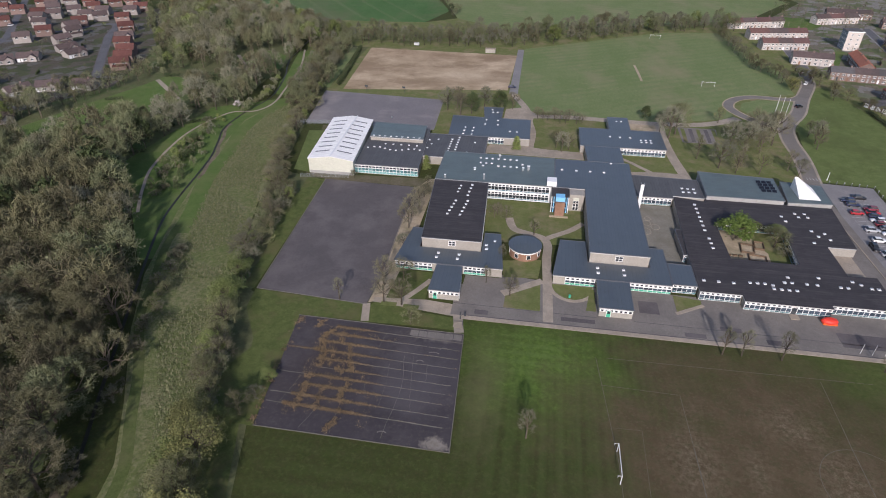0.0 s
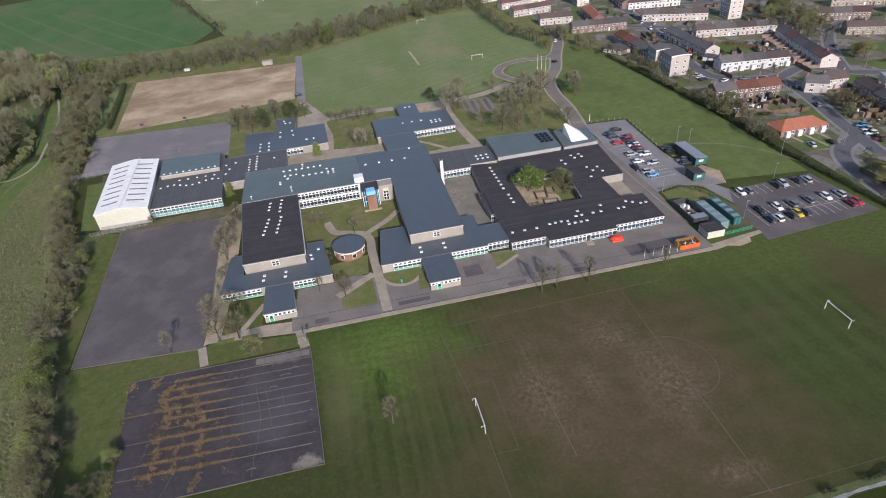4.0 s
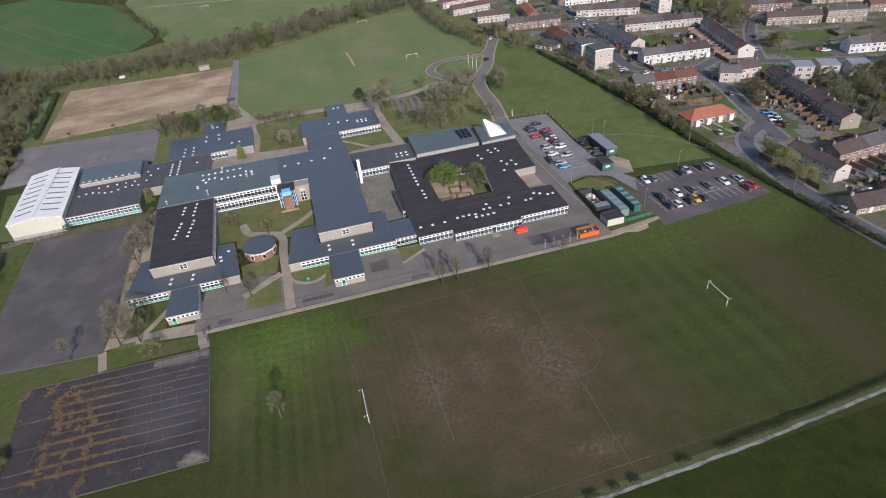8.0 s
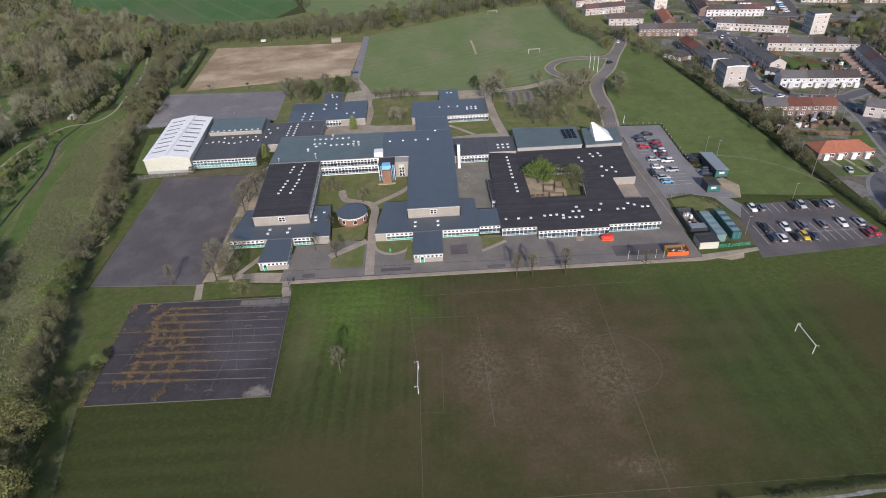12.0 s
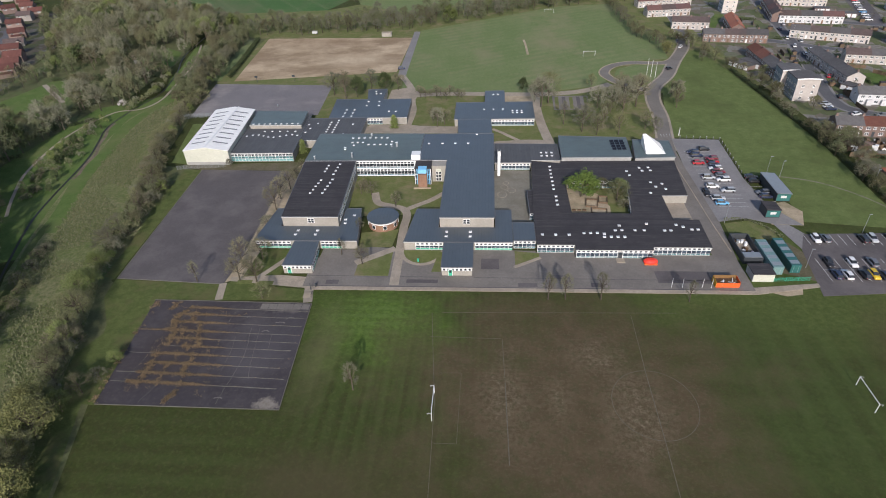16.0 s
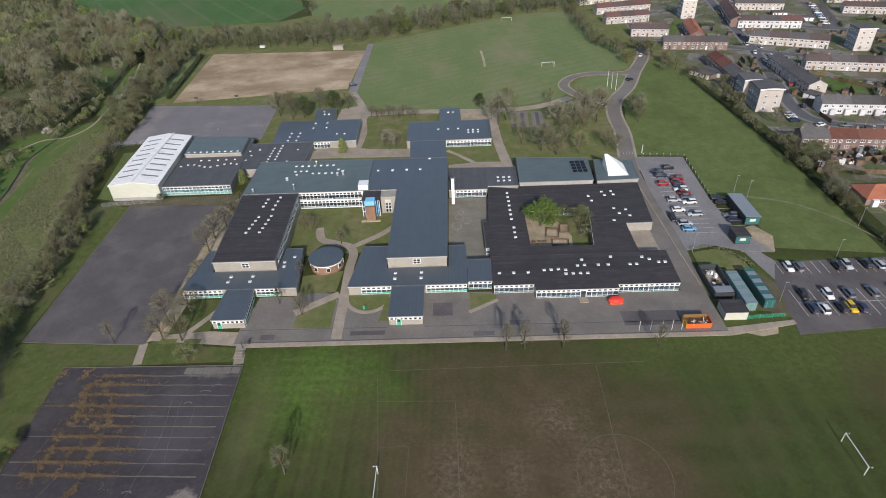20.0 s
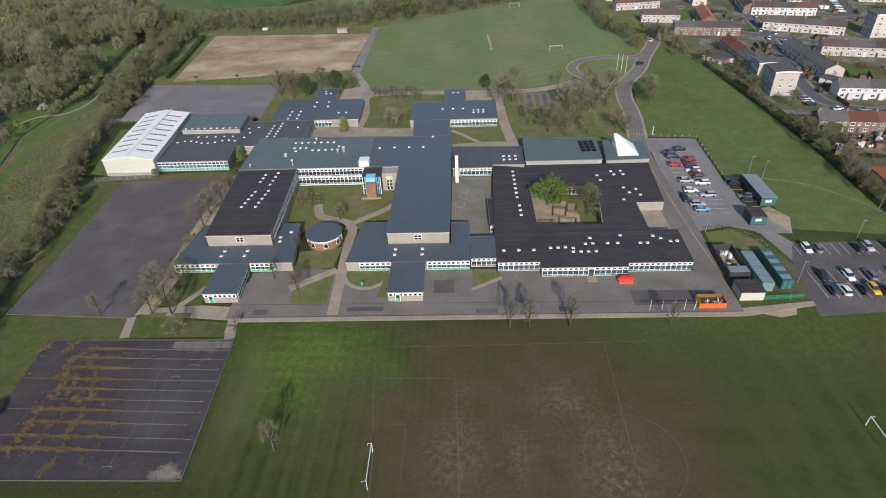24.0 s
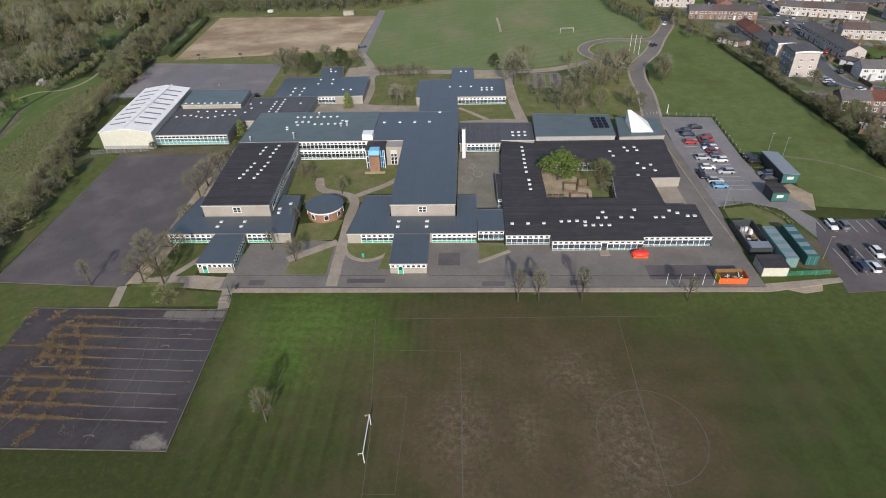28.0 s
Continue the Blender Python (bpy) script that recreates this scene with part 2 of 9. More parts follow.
def earth_ground():
    """Bare dry pitch: pale trampled middle and edges, darker damp blotches."""
    m, n, l, b = shader("bare_earth_pitch", 0.95)
    place = world_place(n, l)
    c = mixed(n, l, noise_of(n, l, place, 0.06, 6, 0.65, 0.35, 0.62), (0.297, 0.218, 0.131), (0.445, 0.340, 0.220))
    c = mixed(n, l, times(n, l, noise_of(n, l, world_place(n, l, (0.7, 1.0, 1)), 0.05, 5, 0.65, 0.46, 0.62), 0.7), c, (0.572, 0.449, 0.302))
    c = mixed(n, l, times(n, l, noise_of(n, l, world_place(n, l, (0.8, 1.0, 1)), 0.045, 6, 0.65, 0.46, 0.60), 0.7), c, (0.209, 0.144, 0.082))
    c = mixed(n, l, times(n, l, patch(n, l, place, -58, 178, 30, 16, 0.4, 1.3, 0.8, 0.06), 0.5), c, (0.594, 0.479, 0.330))
    c = mixed(n, l, times(n, l, patch(n, l, place, -80, 214, 50, 16, 0.3, 1.3, 0.8, 0.06), 0.55), c, (0.223, 0.149, 0.088))
    c = mixed(n, l, times(n, l, noise_of(n, l, place, 0.3, 8, 0.8, 0.5, 0.64), 0.3), c, (0.212, 0.160, 0.096))
    c = mixed(n, l, times(n, l, noise_of(n, l, place, 2.5, 4, 0.7), 0.25), c, (0.237, 0.174, 0.111))
    l.new(c, b.inputs["Base Color"])
    bumped(n, l, b, noise_of(n, l, place, 5, 3, 0.8), 0.4, 0.06)
    return m


def felt(name, base, alt, stain, pale, across=False, gloss=0.8):
    """Roofing felt laid in metre-wide strips: seams, strips of uneven shade, ponding stains."""
    m, n, l, b = shader(name, 0.85 - 0.5 * gloss)
    b.inputs["Specular IOR Level"].default_value = gloss
    place = world_place(n, l)
    sep = n.new("ShaderNodeSeparateXYZ")
    l.new(place, sep.inputs[0])
    axis = sep.outputs[1 if across else 0]
    floor, fract = n.new("ShaderNodeMath"), n.new("ShaderNodeMath")
    floor.operation, fract.operation = "FLOOR", "FRACT"
    l.new(axis, floor.inputs[0])
    l.new(axis, fract.inputs[0])
    shade = n.new("ShaderNodeTexWhiteNoise")
    shade.noise_dimensions = "1D"
    l.new(floor.outputs[0], shade.inputs["W"])
    c = mixed(n, l, shade.outputs["Value"], base, alt)
    c = mixed(n, l, times(n, l, noise_of(n, l, place, 0.22, 6, 0.7, 0.45, 0.68), 0.75), c, stain)
    c = mixed(n, l, times(n, l, noise_of(n, l, world_place(n, l, (2.0, 0.3, 1) if not across else (0.3, 2.0, 1)), 0.5, 5, 0.75, 0.52, 0.7), 0.55), c, pale)
    seam = clamp_range(n, l, fract.outputs[0], 0.10, 0.04)
    c = mixed(n, l, times(n, l, times(n, l, seam, noise_of(n, l, place, 0.4, 4, 0.7, 0.3, 0.6)), 0.85), c, tuple(v * 0.5 for v in base))
    c = mixed(n, l, times(n, l, noise_of(n, l, place, 5.0, 3, 0.7), 0.3), c, tuple(v * 0.6 for v in alt))
    l.new(c, b.inputs["Base Color"])
    bumped(n, l, b, noise_of(n, l, place, 1.2, 4, 0.7), 0.25, 0.04)
    return m


def court_ground():
    """Disused court: dark bitumen, weathered bays, bleached corner and strip by the steps."""
    m, n, l, b = shader("disused_court", 0.9)
    place = world_place(n, l)
    c = mixed(n, l, noise_of(n, l, place, 0.12, 6, 0.7), (0.042, 0.037, 0.041), (0.059, 0.051, 0.055))
    c = mixed(n, l, times(n, l, noise_of(n, l, place, 0.06, 6, 0.7, 0.5, 0.66), 0.7), c, (0.078, 0.069, 0.070))
    c = mixed(n, l, times(n, l, noise_of(n, l, place, 1.2, 8, 0.8, 0.52, 0.68), 0.3), c, (0.150, 0.128, 0.100))
    c = mixed(n, l, times(n, l, patch(n, l, place, -38, -49, 12, 16, 0.4, 1.4, 0.9, 0.1), 0.75), c, (0.086, 0.078, 0.084))
    pale = mixed(n, l, noise_of(n, l, place, 0.8, 6, 0.75), (0.190, 0.165, 0.135), (0.270, 0.240, 0.200))
    c = mixed(n, l, times(n, l, patch(n, l, place, -33, -65.6, 5.4, 3.2, 0.7, 1.1, 0.9, 0.5), 0.9), c, pale)
    c = mixed(n, l, times(n, l, patch(n, l, place, -38, -34.4, 9, 2.6, 0.6, 1.3, 0.9, 0.4), 0.6), c, pale)
    c = mixed(n, l, times(n, l, patch(n, l, place, -62, -48, 10, 15, 0.5, 1.5, 0.9, 0.15), 0.6), c, (0.050, 0.038, 0.034))
    l.new(c, b.inputs["Base Color"])
    bumped(n, l, b, noise_of(n, l, place, 4, 4, 0.8), 0.3, 0.04)
    return m


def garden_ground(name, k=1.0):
    """Back gardens seen from afar: plots of lawn, shrubs, bare soil and paving; k scales their colours."""
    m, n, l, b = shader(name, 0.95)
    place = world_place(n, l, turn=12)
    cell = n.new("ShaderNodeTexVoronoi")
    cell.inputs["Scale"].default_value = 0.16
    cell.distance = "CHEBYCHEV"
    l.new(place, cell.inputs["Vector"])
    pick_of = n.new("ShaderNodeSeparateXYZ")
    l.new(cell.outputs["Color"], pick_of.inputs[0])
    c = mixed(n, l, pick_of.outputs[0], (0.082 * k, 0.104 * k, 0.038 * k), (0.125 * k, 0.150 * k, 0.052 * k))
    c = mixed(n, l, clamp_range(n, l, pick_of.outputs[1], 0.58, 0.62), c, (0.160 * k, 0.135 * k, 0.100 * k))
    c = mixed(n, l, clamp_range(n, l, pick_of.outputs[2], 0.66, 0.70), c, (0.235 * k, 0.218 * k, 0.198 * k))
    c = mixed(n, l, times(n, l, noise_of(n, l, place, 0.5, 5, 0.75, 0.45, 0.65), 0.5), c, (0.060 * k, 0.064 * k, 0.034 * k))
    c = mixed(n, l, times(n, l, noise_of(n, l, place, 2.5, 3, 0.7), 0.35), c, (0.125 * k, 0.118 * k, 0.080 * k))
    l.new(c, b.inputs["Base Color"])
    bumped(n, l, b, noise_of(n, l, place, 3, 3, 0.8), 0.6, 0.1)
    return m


M = {
    "gardens": garden_ground("garden_plots"),
    # Same plots dimmed to 0.55: shade over the western estate, held in the colour
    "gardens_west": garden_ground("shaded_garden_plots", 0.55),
    "grass": grass_ground(),
    # Mown field grass lifted above the near grass; distance haze is in its colour
    "field": striped(surface("north_field_grass", (0.149, 0.199, 0.077), (0.192, 0.227, 0.101), (0.237, 0.214, 0.126), 0.06, 3.0, 0.95, 0.5, (1.0, 0.55, 1), stain_scale=0.028), 62, 0.16, (0.119, 0.171, 0.064)),
    "meadow": meadow_ground(),
    "lawn": surface("rough_lawn", (0.129, 0.154, 0.048), (0.165, 0.179, 0.071), (0.219, 0.179, 0.107), 0.3, 4, 0.95, 0.5, stain_scale=0.12),
    "fresh_grass": surface("fresh_bank_grass", (0.088, 0.142, 0.036), (0.118, 0.170, 0.050), (0.135, 0.150, 0.060), 0.2, 3.0, 0.95, 0.6, stain_scale=0.06),
    "strip_grass": surface("mown_strip_grass", (0.084, 0.112, 0.034), (0.108, 0.134, 0.046), (0.130, 0.132, 0.060), 0.3, 2.5, 0.95, 0.6, stain_scale=0.10),
    "east_grass": surface("slope_grass", (0.109, 0.146, 0.046), (0.149, 0.183, 0.065), (0.087, 0.107, 0.037), 0.25, 2.5, 0.95, 0.5, stain_scale=0.05),
    "dry_joint": surface("dry_joint_grass", (0.158, 0.146, 0.119), (0.211, 0.199, 0.169), (0.112, 0.108, 0.074), 0.5, 4, 0.95, 0.4),
    "rough_grass": surface("rough_edge_grass", (0.081, 0.105, 0.032), (0.117, 0.140, 0.046), (0.126, 0.110, 0.054), 0.4, 3, 0.95, 0.6, stain_scale=0.12),
    "crop": surface("crop_field", (0.066, 0.138, 0.044), (0.088, 0.160, 0.056), (0.150, 0.140, 0.082), 0.05, 1.5, 0.95, 0.4, (1, 0.5, 1), stain_scale=0.012),
    "undergrowth": surface("undergrowth", (0.094, 0.103, 0.047), (0.133, 0.137, 0.067), (0.070, 0.120, 0.035), 0.15, 1.4, 0.95, 0.9, stain_scale=0.06),
    "tramline": surface("bare_tramline", (0.150, 0.175, 0.085), (0.200, 0.215, 0.120), (0.095, 0.140, 0.055), 0.2, 2, 0.95, 0.3, stain_scale=0.1),
    "crop_near": surface("young_crop", (0.023, 0.037, 0.008), (0.040, 0.055, 0.013), (0.046, 0.046, 0.014), 0.25, 1.6, 0.95, 0.5, stain_scale=0.04),
    "earth": earth_ground(),
    "tarmac": surface("old_tarmac", (0.215, 0.205, 0.203), (0.267, 0.254, 0.247), (0.176, 0.166, 0.164), 0.12, 5, 0.9, 0.3, stain_scale=0.07),
    "tarmac_dark": surface("dark_tarmac", (0.100, 0.089, 0.089), (0.123, 0.109, 0.107), (0.153, 0.136, 0.132), 0.10, 5, 0.9, 0.3, stain_scale=0.05),
    "tarmac_court": surface("worn_court_tarmac", (0.178, 0.164, 0.168), (0.216, 0.199, 0.201), (0.310, 0.282, 0.258), 0.10, 5, 0.9, 0.3, stain_scale=0.035),
    "tarmac_front": surface("pale_tarmac", (0.178, 0.160, 0.142), (0.222, 0.201, 0.177), (0.139, 0.124, 0.111), 0.12, 5, 0.9, 0.3, stain_scale=0.08),
    "road": surface("road_tarmac", (0.110, 0.109, 0.115), (0.138, 0.136, 0.143), (0.092, 0.090, 0.095), 0.12, 5, 0.9, 0.3, stain_scale=0.07),
    "court": court_ground(),
    "concrete": surface("concrete_paving", (0.308, 0.260, 0.202), (0.411, 0.348, 0.272), (0.239, 0.206, 0.162), 0.3, 5, 0.9, 0.3),
    "ditch_bed": surface("broken_ditch_bed", (0.240, 0.248, 0.232), (0.320, 0.328, 0.304), (0.060, 0.072, 0.036), 0.5, 4, 0.9, 0.3, stain_scale=0.22),
    "worn_track": surface("worn_grass_track", (0.175, 0.168, 0.115), (0.235, 0.220, 0.160), (0.105, 0.125, 0.050), 0.4, 3, 0.95, 0.4, stain_scale=0.3),
    "dirt": surface("eroded_earth", (0.150, 0.120, 0.085), (0.205, 0.168, 0.125), (0.085, 0.085, 0.042), 0.4, 3, 0.95, 0.6, stain_scale=0.25),
    "sand": surface("bare_ground", (0.366, 0.294, 0.206), (0.486, 0.398, 0.278), (0.176, 0.163, 0.088), 0.3, 4, 0.95, 0.4),
    "verge": surface("trodden_verge", (0.115, 0.105, 0.060), (0.165, 0.140, 0.095), (0.07, 0.085, 0.03), 0.25, 3, 0.95, 0.5),
    "roof_blue": felt("slate_blue_felt", (0.074, 0.090, 0.104), (0.080, 0.097, 0.110), (0.061, 0.075, 0.084), (0.093, 0.110, 0.118)),
    "roof_black": felt("black_felt", (0.048, 0.046, 0.049), (0.066, 0.060, 0.063), (0.039, 0.037, 0.039), (0.111, 0.101, 0.093), True, 0.15),
    "roof_green": felt("green_grey_felt", (0.095, 0.125, 0.116), (0.110, 0.140, 0.132), (0.072, 0.089, 0.084), (0.143, 0.163, 0.149), True),
    "roof_white": surface("white_sheet_roof", (0.938, 0.920, 0.874), (0.918, 0.900, 0.855), (0.857, 0.840, 0.798), 0.15, 0.8, 0.5, 0.03, (0.3, 2.0, 1)),
    "roof_grey": felt("grey_felt", (0.086, 0.090, 0.095), (0.106, 0.109, 0.114), (0.073, 0.074, 0.079), (0.136, 0.133, 0.133), False, 0.25),
    "cream": surface("cream_cladding", (0.58, 0.58, 0.49), (0.54, 0.54, 0.45), (0.47, 0.47, 0.40), 0.2, 3, 0.6, 0.05),
    "stone": surface("pale_panel_wall", (0.37, 0.345, 0.30), (0.32, 0.298, 0.26), (0.25, 0.23, 0.20), 0.4, 4, 0.8, 0.15),
    "grey_wall": surface("grey_render", (0.40, 0.40, 0.38), (0.34, 0.33, 0.31), (0.26, 0.25, 0.24), 0.3, 3, 0.85, 0.15),
    "brick": surface("red_brick", (0.248, 0.138, 0.088), (0.294, 0.173, 0.116), (0.184, 0.102, 0.072), 0.8, 6, 0.85, 0.3),
    "white": plain("white_paint", (0.78, 0.78, 0.77), 0.45),
    "edge": plain("lead_grey_upstand", (0.13, 0.135, 0.145), 0.6),
    "eaves": plain("pale_grey_fascia", (0.50, 0.50, 0.49), 0.5),
    "dome": plain("milky_plastic_dome", (0.36, 0.39, 0.42), 0.3),
    "glass_mid": glass("dim_glass", (0.030, 0.042, 0.055), 0.12),
    "glass_pale": glass("sky_reflecting_glass", (0.10, 0.155, 0.18), 0.15),
    "trim": plain("grey_trim", (0.30, 0.31, 0.32), 0.5),
    "dark_trim": plain("dark_trim", (0.05, 0.055, 0.06), 0.5),
    "teal": plain("teal_panel", (0.16, 0.36, 0.35), 0.4),
    "green_panel": plain("green_panel", (0.06, 0.38, 0.24), 0.4),
    "blue": plain("light_blue_panel", (0.22, 0.52, 0.78), 0.4),
    "glass_dark": glass("dark_glass", (0.018, 0.022, 0.026)),
    "glass_teal": glass("tinted_glass", (0.055, 0.115, 0.12), 0.15),
    "lead": plain("dull_metal", (0.35, 0.37, 0.38), 0.45, 0.5),
    "line": plain("white_line_paint", (0.60, 0.60, 0.58), 0.7, local=False, grime=0.6),
    "line_faint": plain("worn_line_paint", (0.150, 0.134, 0.098), 0.9, local=False, grime=0.9),
    "bark": surface("grey_brown_bark", (0.085, 0.070, 0.052), (0.12, 0.10, 0.076), None, 2, 10, 0.95, 0.5, vary=0.25, local=True),
    "rubber": plain("black_rubber", (0.02, 0.02, 0.02), 0.8),
    "paint": paint_of_object("car_paint"),
    "car_glass": glass("car_glass", (0.015, 0.017, 0.02), 0.05),
    "water": surface("stream_water", (0.020, 0.020, 0.014), (0.030, 0.028, 0.020), None, 0.5, 3, 0.5, 0.2),
}


# ---- building blocks ----
def mesh_object(name, bm, material, parent=None, label=""):
    me = bpy.data.meshes.new(name)
    bm.to_mesh(me)
    bm.free()
    for k in material if isinstance(material, (list, tuple)) else [material]:
        me.materials.append(M[k] if isinstance(k, str) else k)
    ob = new(name, me)
    if parent:
        ob.parent = parent
    if label:
        ob["label"] = label
    return ob


part = mesh_object


def again(name, ob, parent, m, label=""):
    """Another object on the same mesh."""
    o = new(name, ob.data)
    o.parent = parent
    o.matrix_basis = m
    if label:
        o["label"] = label
    return o


def holder(name, m=None):
    e = new(name)
    e.empty_display_size = 0.5
    if m is not None:
        e.matrix_basis = m
    return e


def add_prism(bm, corners, z0, z1, index=0):
    """An upright prism over a plan outline given in order."""
    area = sum(a[0] * b[1] - b[0] * a[1] for a, b in zip(corners, corners[1:] + corners[:1]))
    if area < 0:
        corners = corners[::-1]
    low = [bm.verts.new((x, y, z0)) for x, y in corners]
    top = [bm.verts.new((x, y, z1)) for x, y in corners]
    fs = [bm.faces.new(top), bm.faces.new(low[::-1])]
    for k in range(len(corners)):
        j = (k + 1) % len(corners)
        fs.append(bm.faces.new((low[k], low[j], top[j], top[k])))
    for fc in fs:
        fc.material_index = index
    return top


def add_box(bm, x0, x1, y0, y1, z0, z1, index=0):
    return add_prism(bm, [(x0, y0), (x1, y0), (x1, y1), (x0, y1)], z0, z1, index)


def prism(corners, z0, z1):
    bm = bmesh.new()
    add_prism(bm, corners, z0, z1)
    return bm


def box(x0, x1, y0, y1, z0, z1, bevel=0.0):
    bm = bmesh.new()
    add_box(bm, x0, x1, y0, y1, z0, z1)
    if bevel:
        bmesh.ops.bevel(bm, geom=bm.edges[:], offset=bevel, segments=1, affect="EDGES")
    return bm


def rect(x0, x1, y0, y1):
    return [(x0, y0), (x1, y0), (x1, y1), (x0, y1)]


def ribbon(points, width, z0, z1):
    """A strip of even width along a line in plan."""
    bm = bmesh.new()
    n = len(points)
    rows = []
    for k, (x, y) in enumerate(points):
        a, b = points[max(k - 1, 0)], points[min(k + 1, n - 1)]
        dx, dy = b[0] - a[0], b[1] - a[1]
        s = width / 2 / math.hypot(dx, dy)
        rows.append([bm.verts.new((x - dy * s, y + dx * s, z1)), bm.verts.new((x + dy * s, y - dx * s, z1)),
                     bm.verts.new((x + dy * s, y - dx * s, z0)), bm.verts.new((x - dy * s, y + dx * s, z0))])
    for a, b in zip(rows, rows[1:]):
        for i in range(4):
            j = (i + 1) % 4
            bm.faces.new((a[i], b[i], b[j], a[j]))
    bm.faces.new(rows[0])
    bm.faces.new(rows[-1][::-1])
    bmesh.ops.recalc_face_normals(bm, faces=bm.faces)
    return bm


def curve_points(ctrl, per=8):
    """A smooth line through the given plan points."""
    out = []
    c = [Vector(p) for p in ctrl]
    for k in range(len(c) - 1):
        p0, p1, p2, p3 = c[max(k - 1, 0)], c[k], c[k + 1], c[min(k + 2, len(c) - 1)]
        for i in range(per):
            t = i / per
            v = 0.5 * (2 * p1 + (p2 - p0) * t + (2 * p0 - 5 * p1 + 4 * p2 - p3) * t * t + (3 * p1 - p0 - 3 * p2 + p3) * t ** 3)
            out.append((v.x, v.y))
    out.append((c[-1].x, c[-1].y))
    return out


def ground_piece(name, corners, material, z, label, category, thick=0.12):
    ob = mesh_object(name, prism(corners, z - thick, z), material)
    return tagged(ob, label, category, kind="structure")


def ground_strip(name, points, width, material, z, label, category):
    ob = mesh_object(name, ribbon(points, width, z - 0.12, z), material)
    return tagged(ob, label, category, kind="structure")

# ---- ground ----
M["yard"] = surface("stained_yard_concrete", (0.205, 0.192, 0.155), (0.250, 0.235, 0.190), (0.150, 0.136, 0.104), 0.3, 5, 0.9, 0.3)
ground = mesh_object("ground", box(-3000, 3000, -3000, 3000, -2, 0), "grass")
tagged(ground, "mown school grass, worn brown on the pitch", "ground", kind="structure")

G = ground_piece
G("playground", [(-89.6, -22.6), (-58.4, -24.6), (-57.6, -13), (-58.2, 2), (-58.8, 20), (-58.6, 42.5), (-93, 43.8)], "tarmac_dark", 0.05, "dark worn tarmac playground", "playground")
G("north_playground", [(-121, 97), (-62.2, 97), (-64.3, 136), (-126.7, 141)], "tarmac_court", 0.05, "weathered grey tarmac court behind the sports hall", "playground")
G("earth_pitch", [(-118.6, 144.7), (-34.3, 155.7), (-33.2, 222), (-126, 227)], "earth", 0.04, "bare brown earth pitch with pale dry streaks", "pitch")
G("field_path", [(-33.2, 150), (-28.8, 150), (-29.7, 236), (-33.5, 236)], "tarmac", 0.05, "grey tarmac path beside the earth pitch", "path")
G("north_field", [(-28.7, 128), (30, 119), (70, 131), (72, 150), (84, 166), (108, 170), (113, 210), (99, 300), (62, 296), (-29.5, 238)], "field", 0.03, "pale mown northern playing field", "playing field")
G("north_verge", [(-128, 97), (-62, 96.8), (-30, 124), (70, 118), (118, 120), (146, 130), (148, 350), (40, 335), (-60, 290), (-200, 330)], "lawn", 0.006, "rough grass round the northern field", "grass verge")
ground_strip("worn_track", curve_points([(35.4, 182), (35.2, 197), (34.6, 212)]), 1.3, "sand", 0.042, "worn pale streak on the northern field", "track")
G("east_field", [(84, 70), (103, 68), (101, 38), (109, 38), (108, 8), (136, 4), (137.5, 60), (135.5, 105), (132, 150), (126, 185), (114, 172), (103, 143), (94, 122), (91, 108)], "east_grass", 0.028, "pale green grass slope beside the drive", "grass")
front = G("forecourt", [(-36, -25.3), (82, -25.3), (82, -13), (83.4, 8.3), (83, 46), (83.5, 69), (76, 69), (76, -12), (-36, -12)], "tarmac_front", 0.06, "pale grey tarmac service road along the school", "tarmac")
G("forecourt_wall_strip", [(27.6, -12.05), (76.0, -12.05), (75.9, -9.6), (59.6, -9.6), (59.6, -11.1), (38.4, -11.1), (38.4, -8.6), (27.6, -8.6)], "tarmac_front", 0.058, "grey tarmac under the quadrangle windows", "tarmac")
G("pavement_front", [(-33, -26.7), (82, -26.7), (82, -25.3), (-33, -25.3)], "concrete", 0.14, "pale concrete kerb path along the playing field", "pavement")
G("pavement_end", [(82, -26.7), (98.6, -23.4), (98.6, -21.9), (82, -24)], "concrete", 0.12, "concrete path past the compound", "pavement")
G("car_park", [(83.3, 8), (83, 46), (84.5, 68.5), (101.6, 67), (100, 36), (101, 18), (107, 6), (98.6, 6.8), (92, 10)], "tarmac", 0.07, "grey tarmac car park with white bays", "car park")
G("car_park_link", [(98.6, 6.8), (103, 6), (107.5, -3), (101.5, -7.5)], "tarmac", 0.065, "tarmac lane between the car parks", "car park")
G("overflow_car_park", [(97.7, -27), (101, -7), (104.7, 1.3), (135.1, 2.2), (137.4, -23.6)], "tarmac_dark", 0.07, "dark tarmac overflow car park with white bays", "car park")
G("yard_ground", [(98, 6.5), (107, 6), (110, 14), (107, 20), (101, 18)], "sand", 0.05, "pale bare ground by the sheds", "ground")
G("compound_ground", [(83.4, -13.5), (99, -21), (101, -8), (98.5, -3), (84, 0)], "verge", 0.05, "trodden ground in the fenced compound", "ground")
G("lawn_compound", [(84, 0), (97, -2), (97.5, 3), (92, 8.5), (84.4, 7)], "lawn", 0.10, "small green lawn at the car park entrance", "lawn")
G("old_court", [(-74, -32), (-31.6, -32.6), (-29.8, -67), (-70.6, -66.8)], "court", 0.12, "cracked dark disused tennis court with weeds", "court")
G("front_courtyard", [(-25, -24), (-11, -25.3), (27.5, -25.3), (27.5, -8), (-9, -7.5), (-25, -6)], "tarmac_front", 0.065, "pale trodden paving between the wings", "paving")
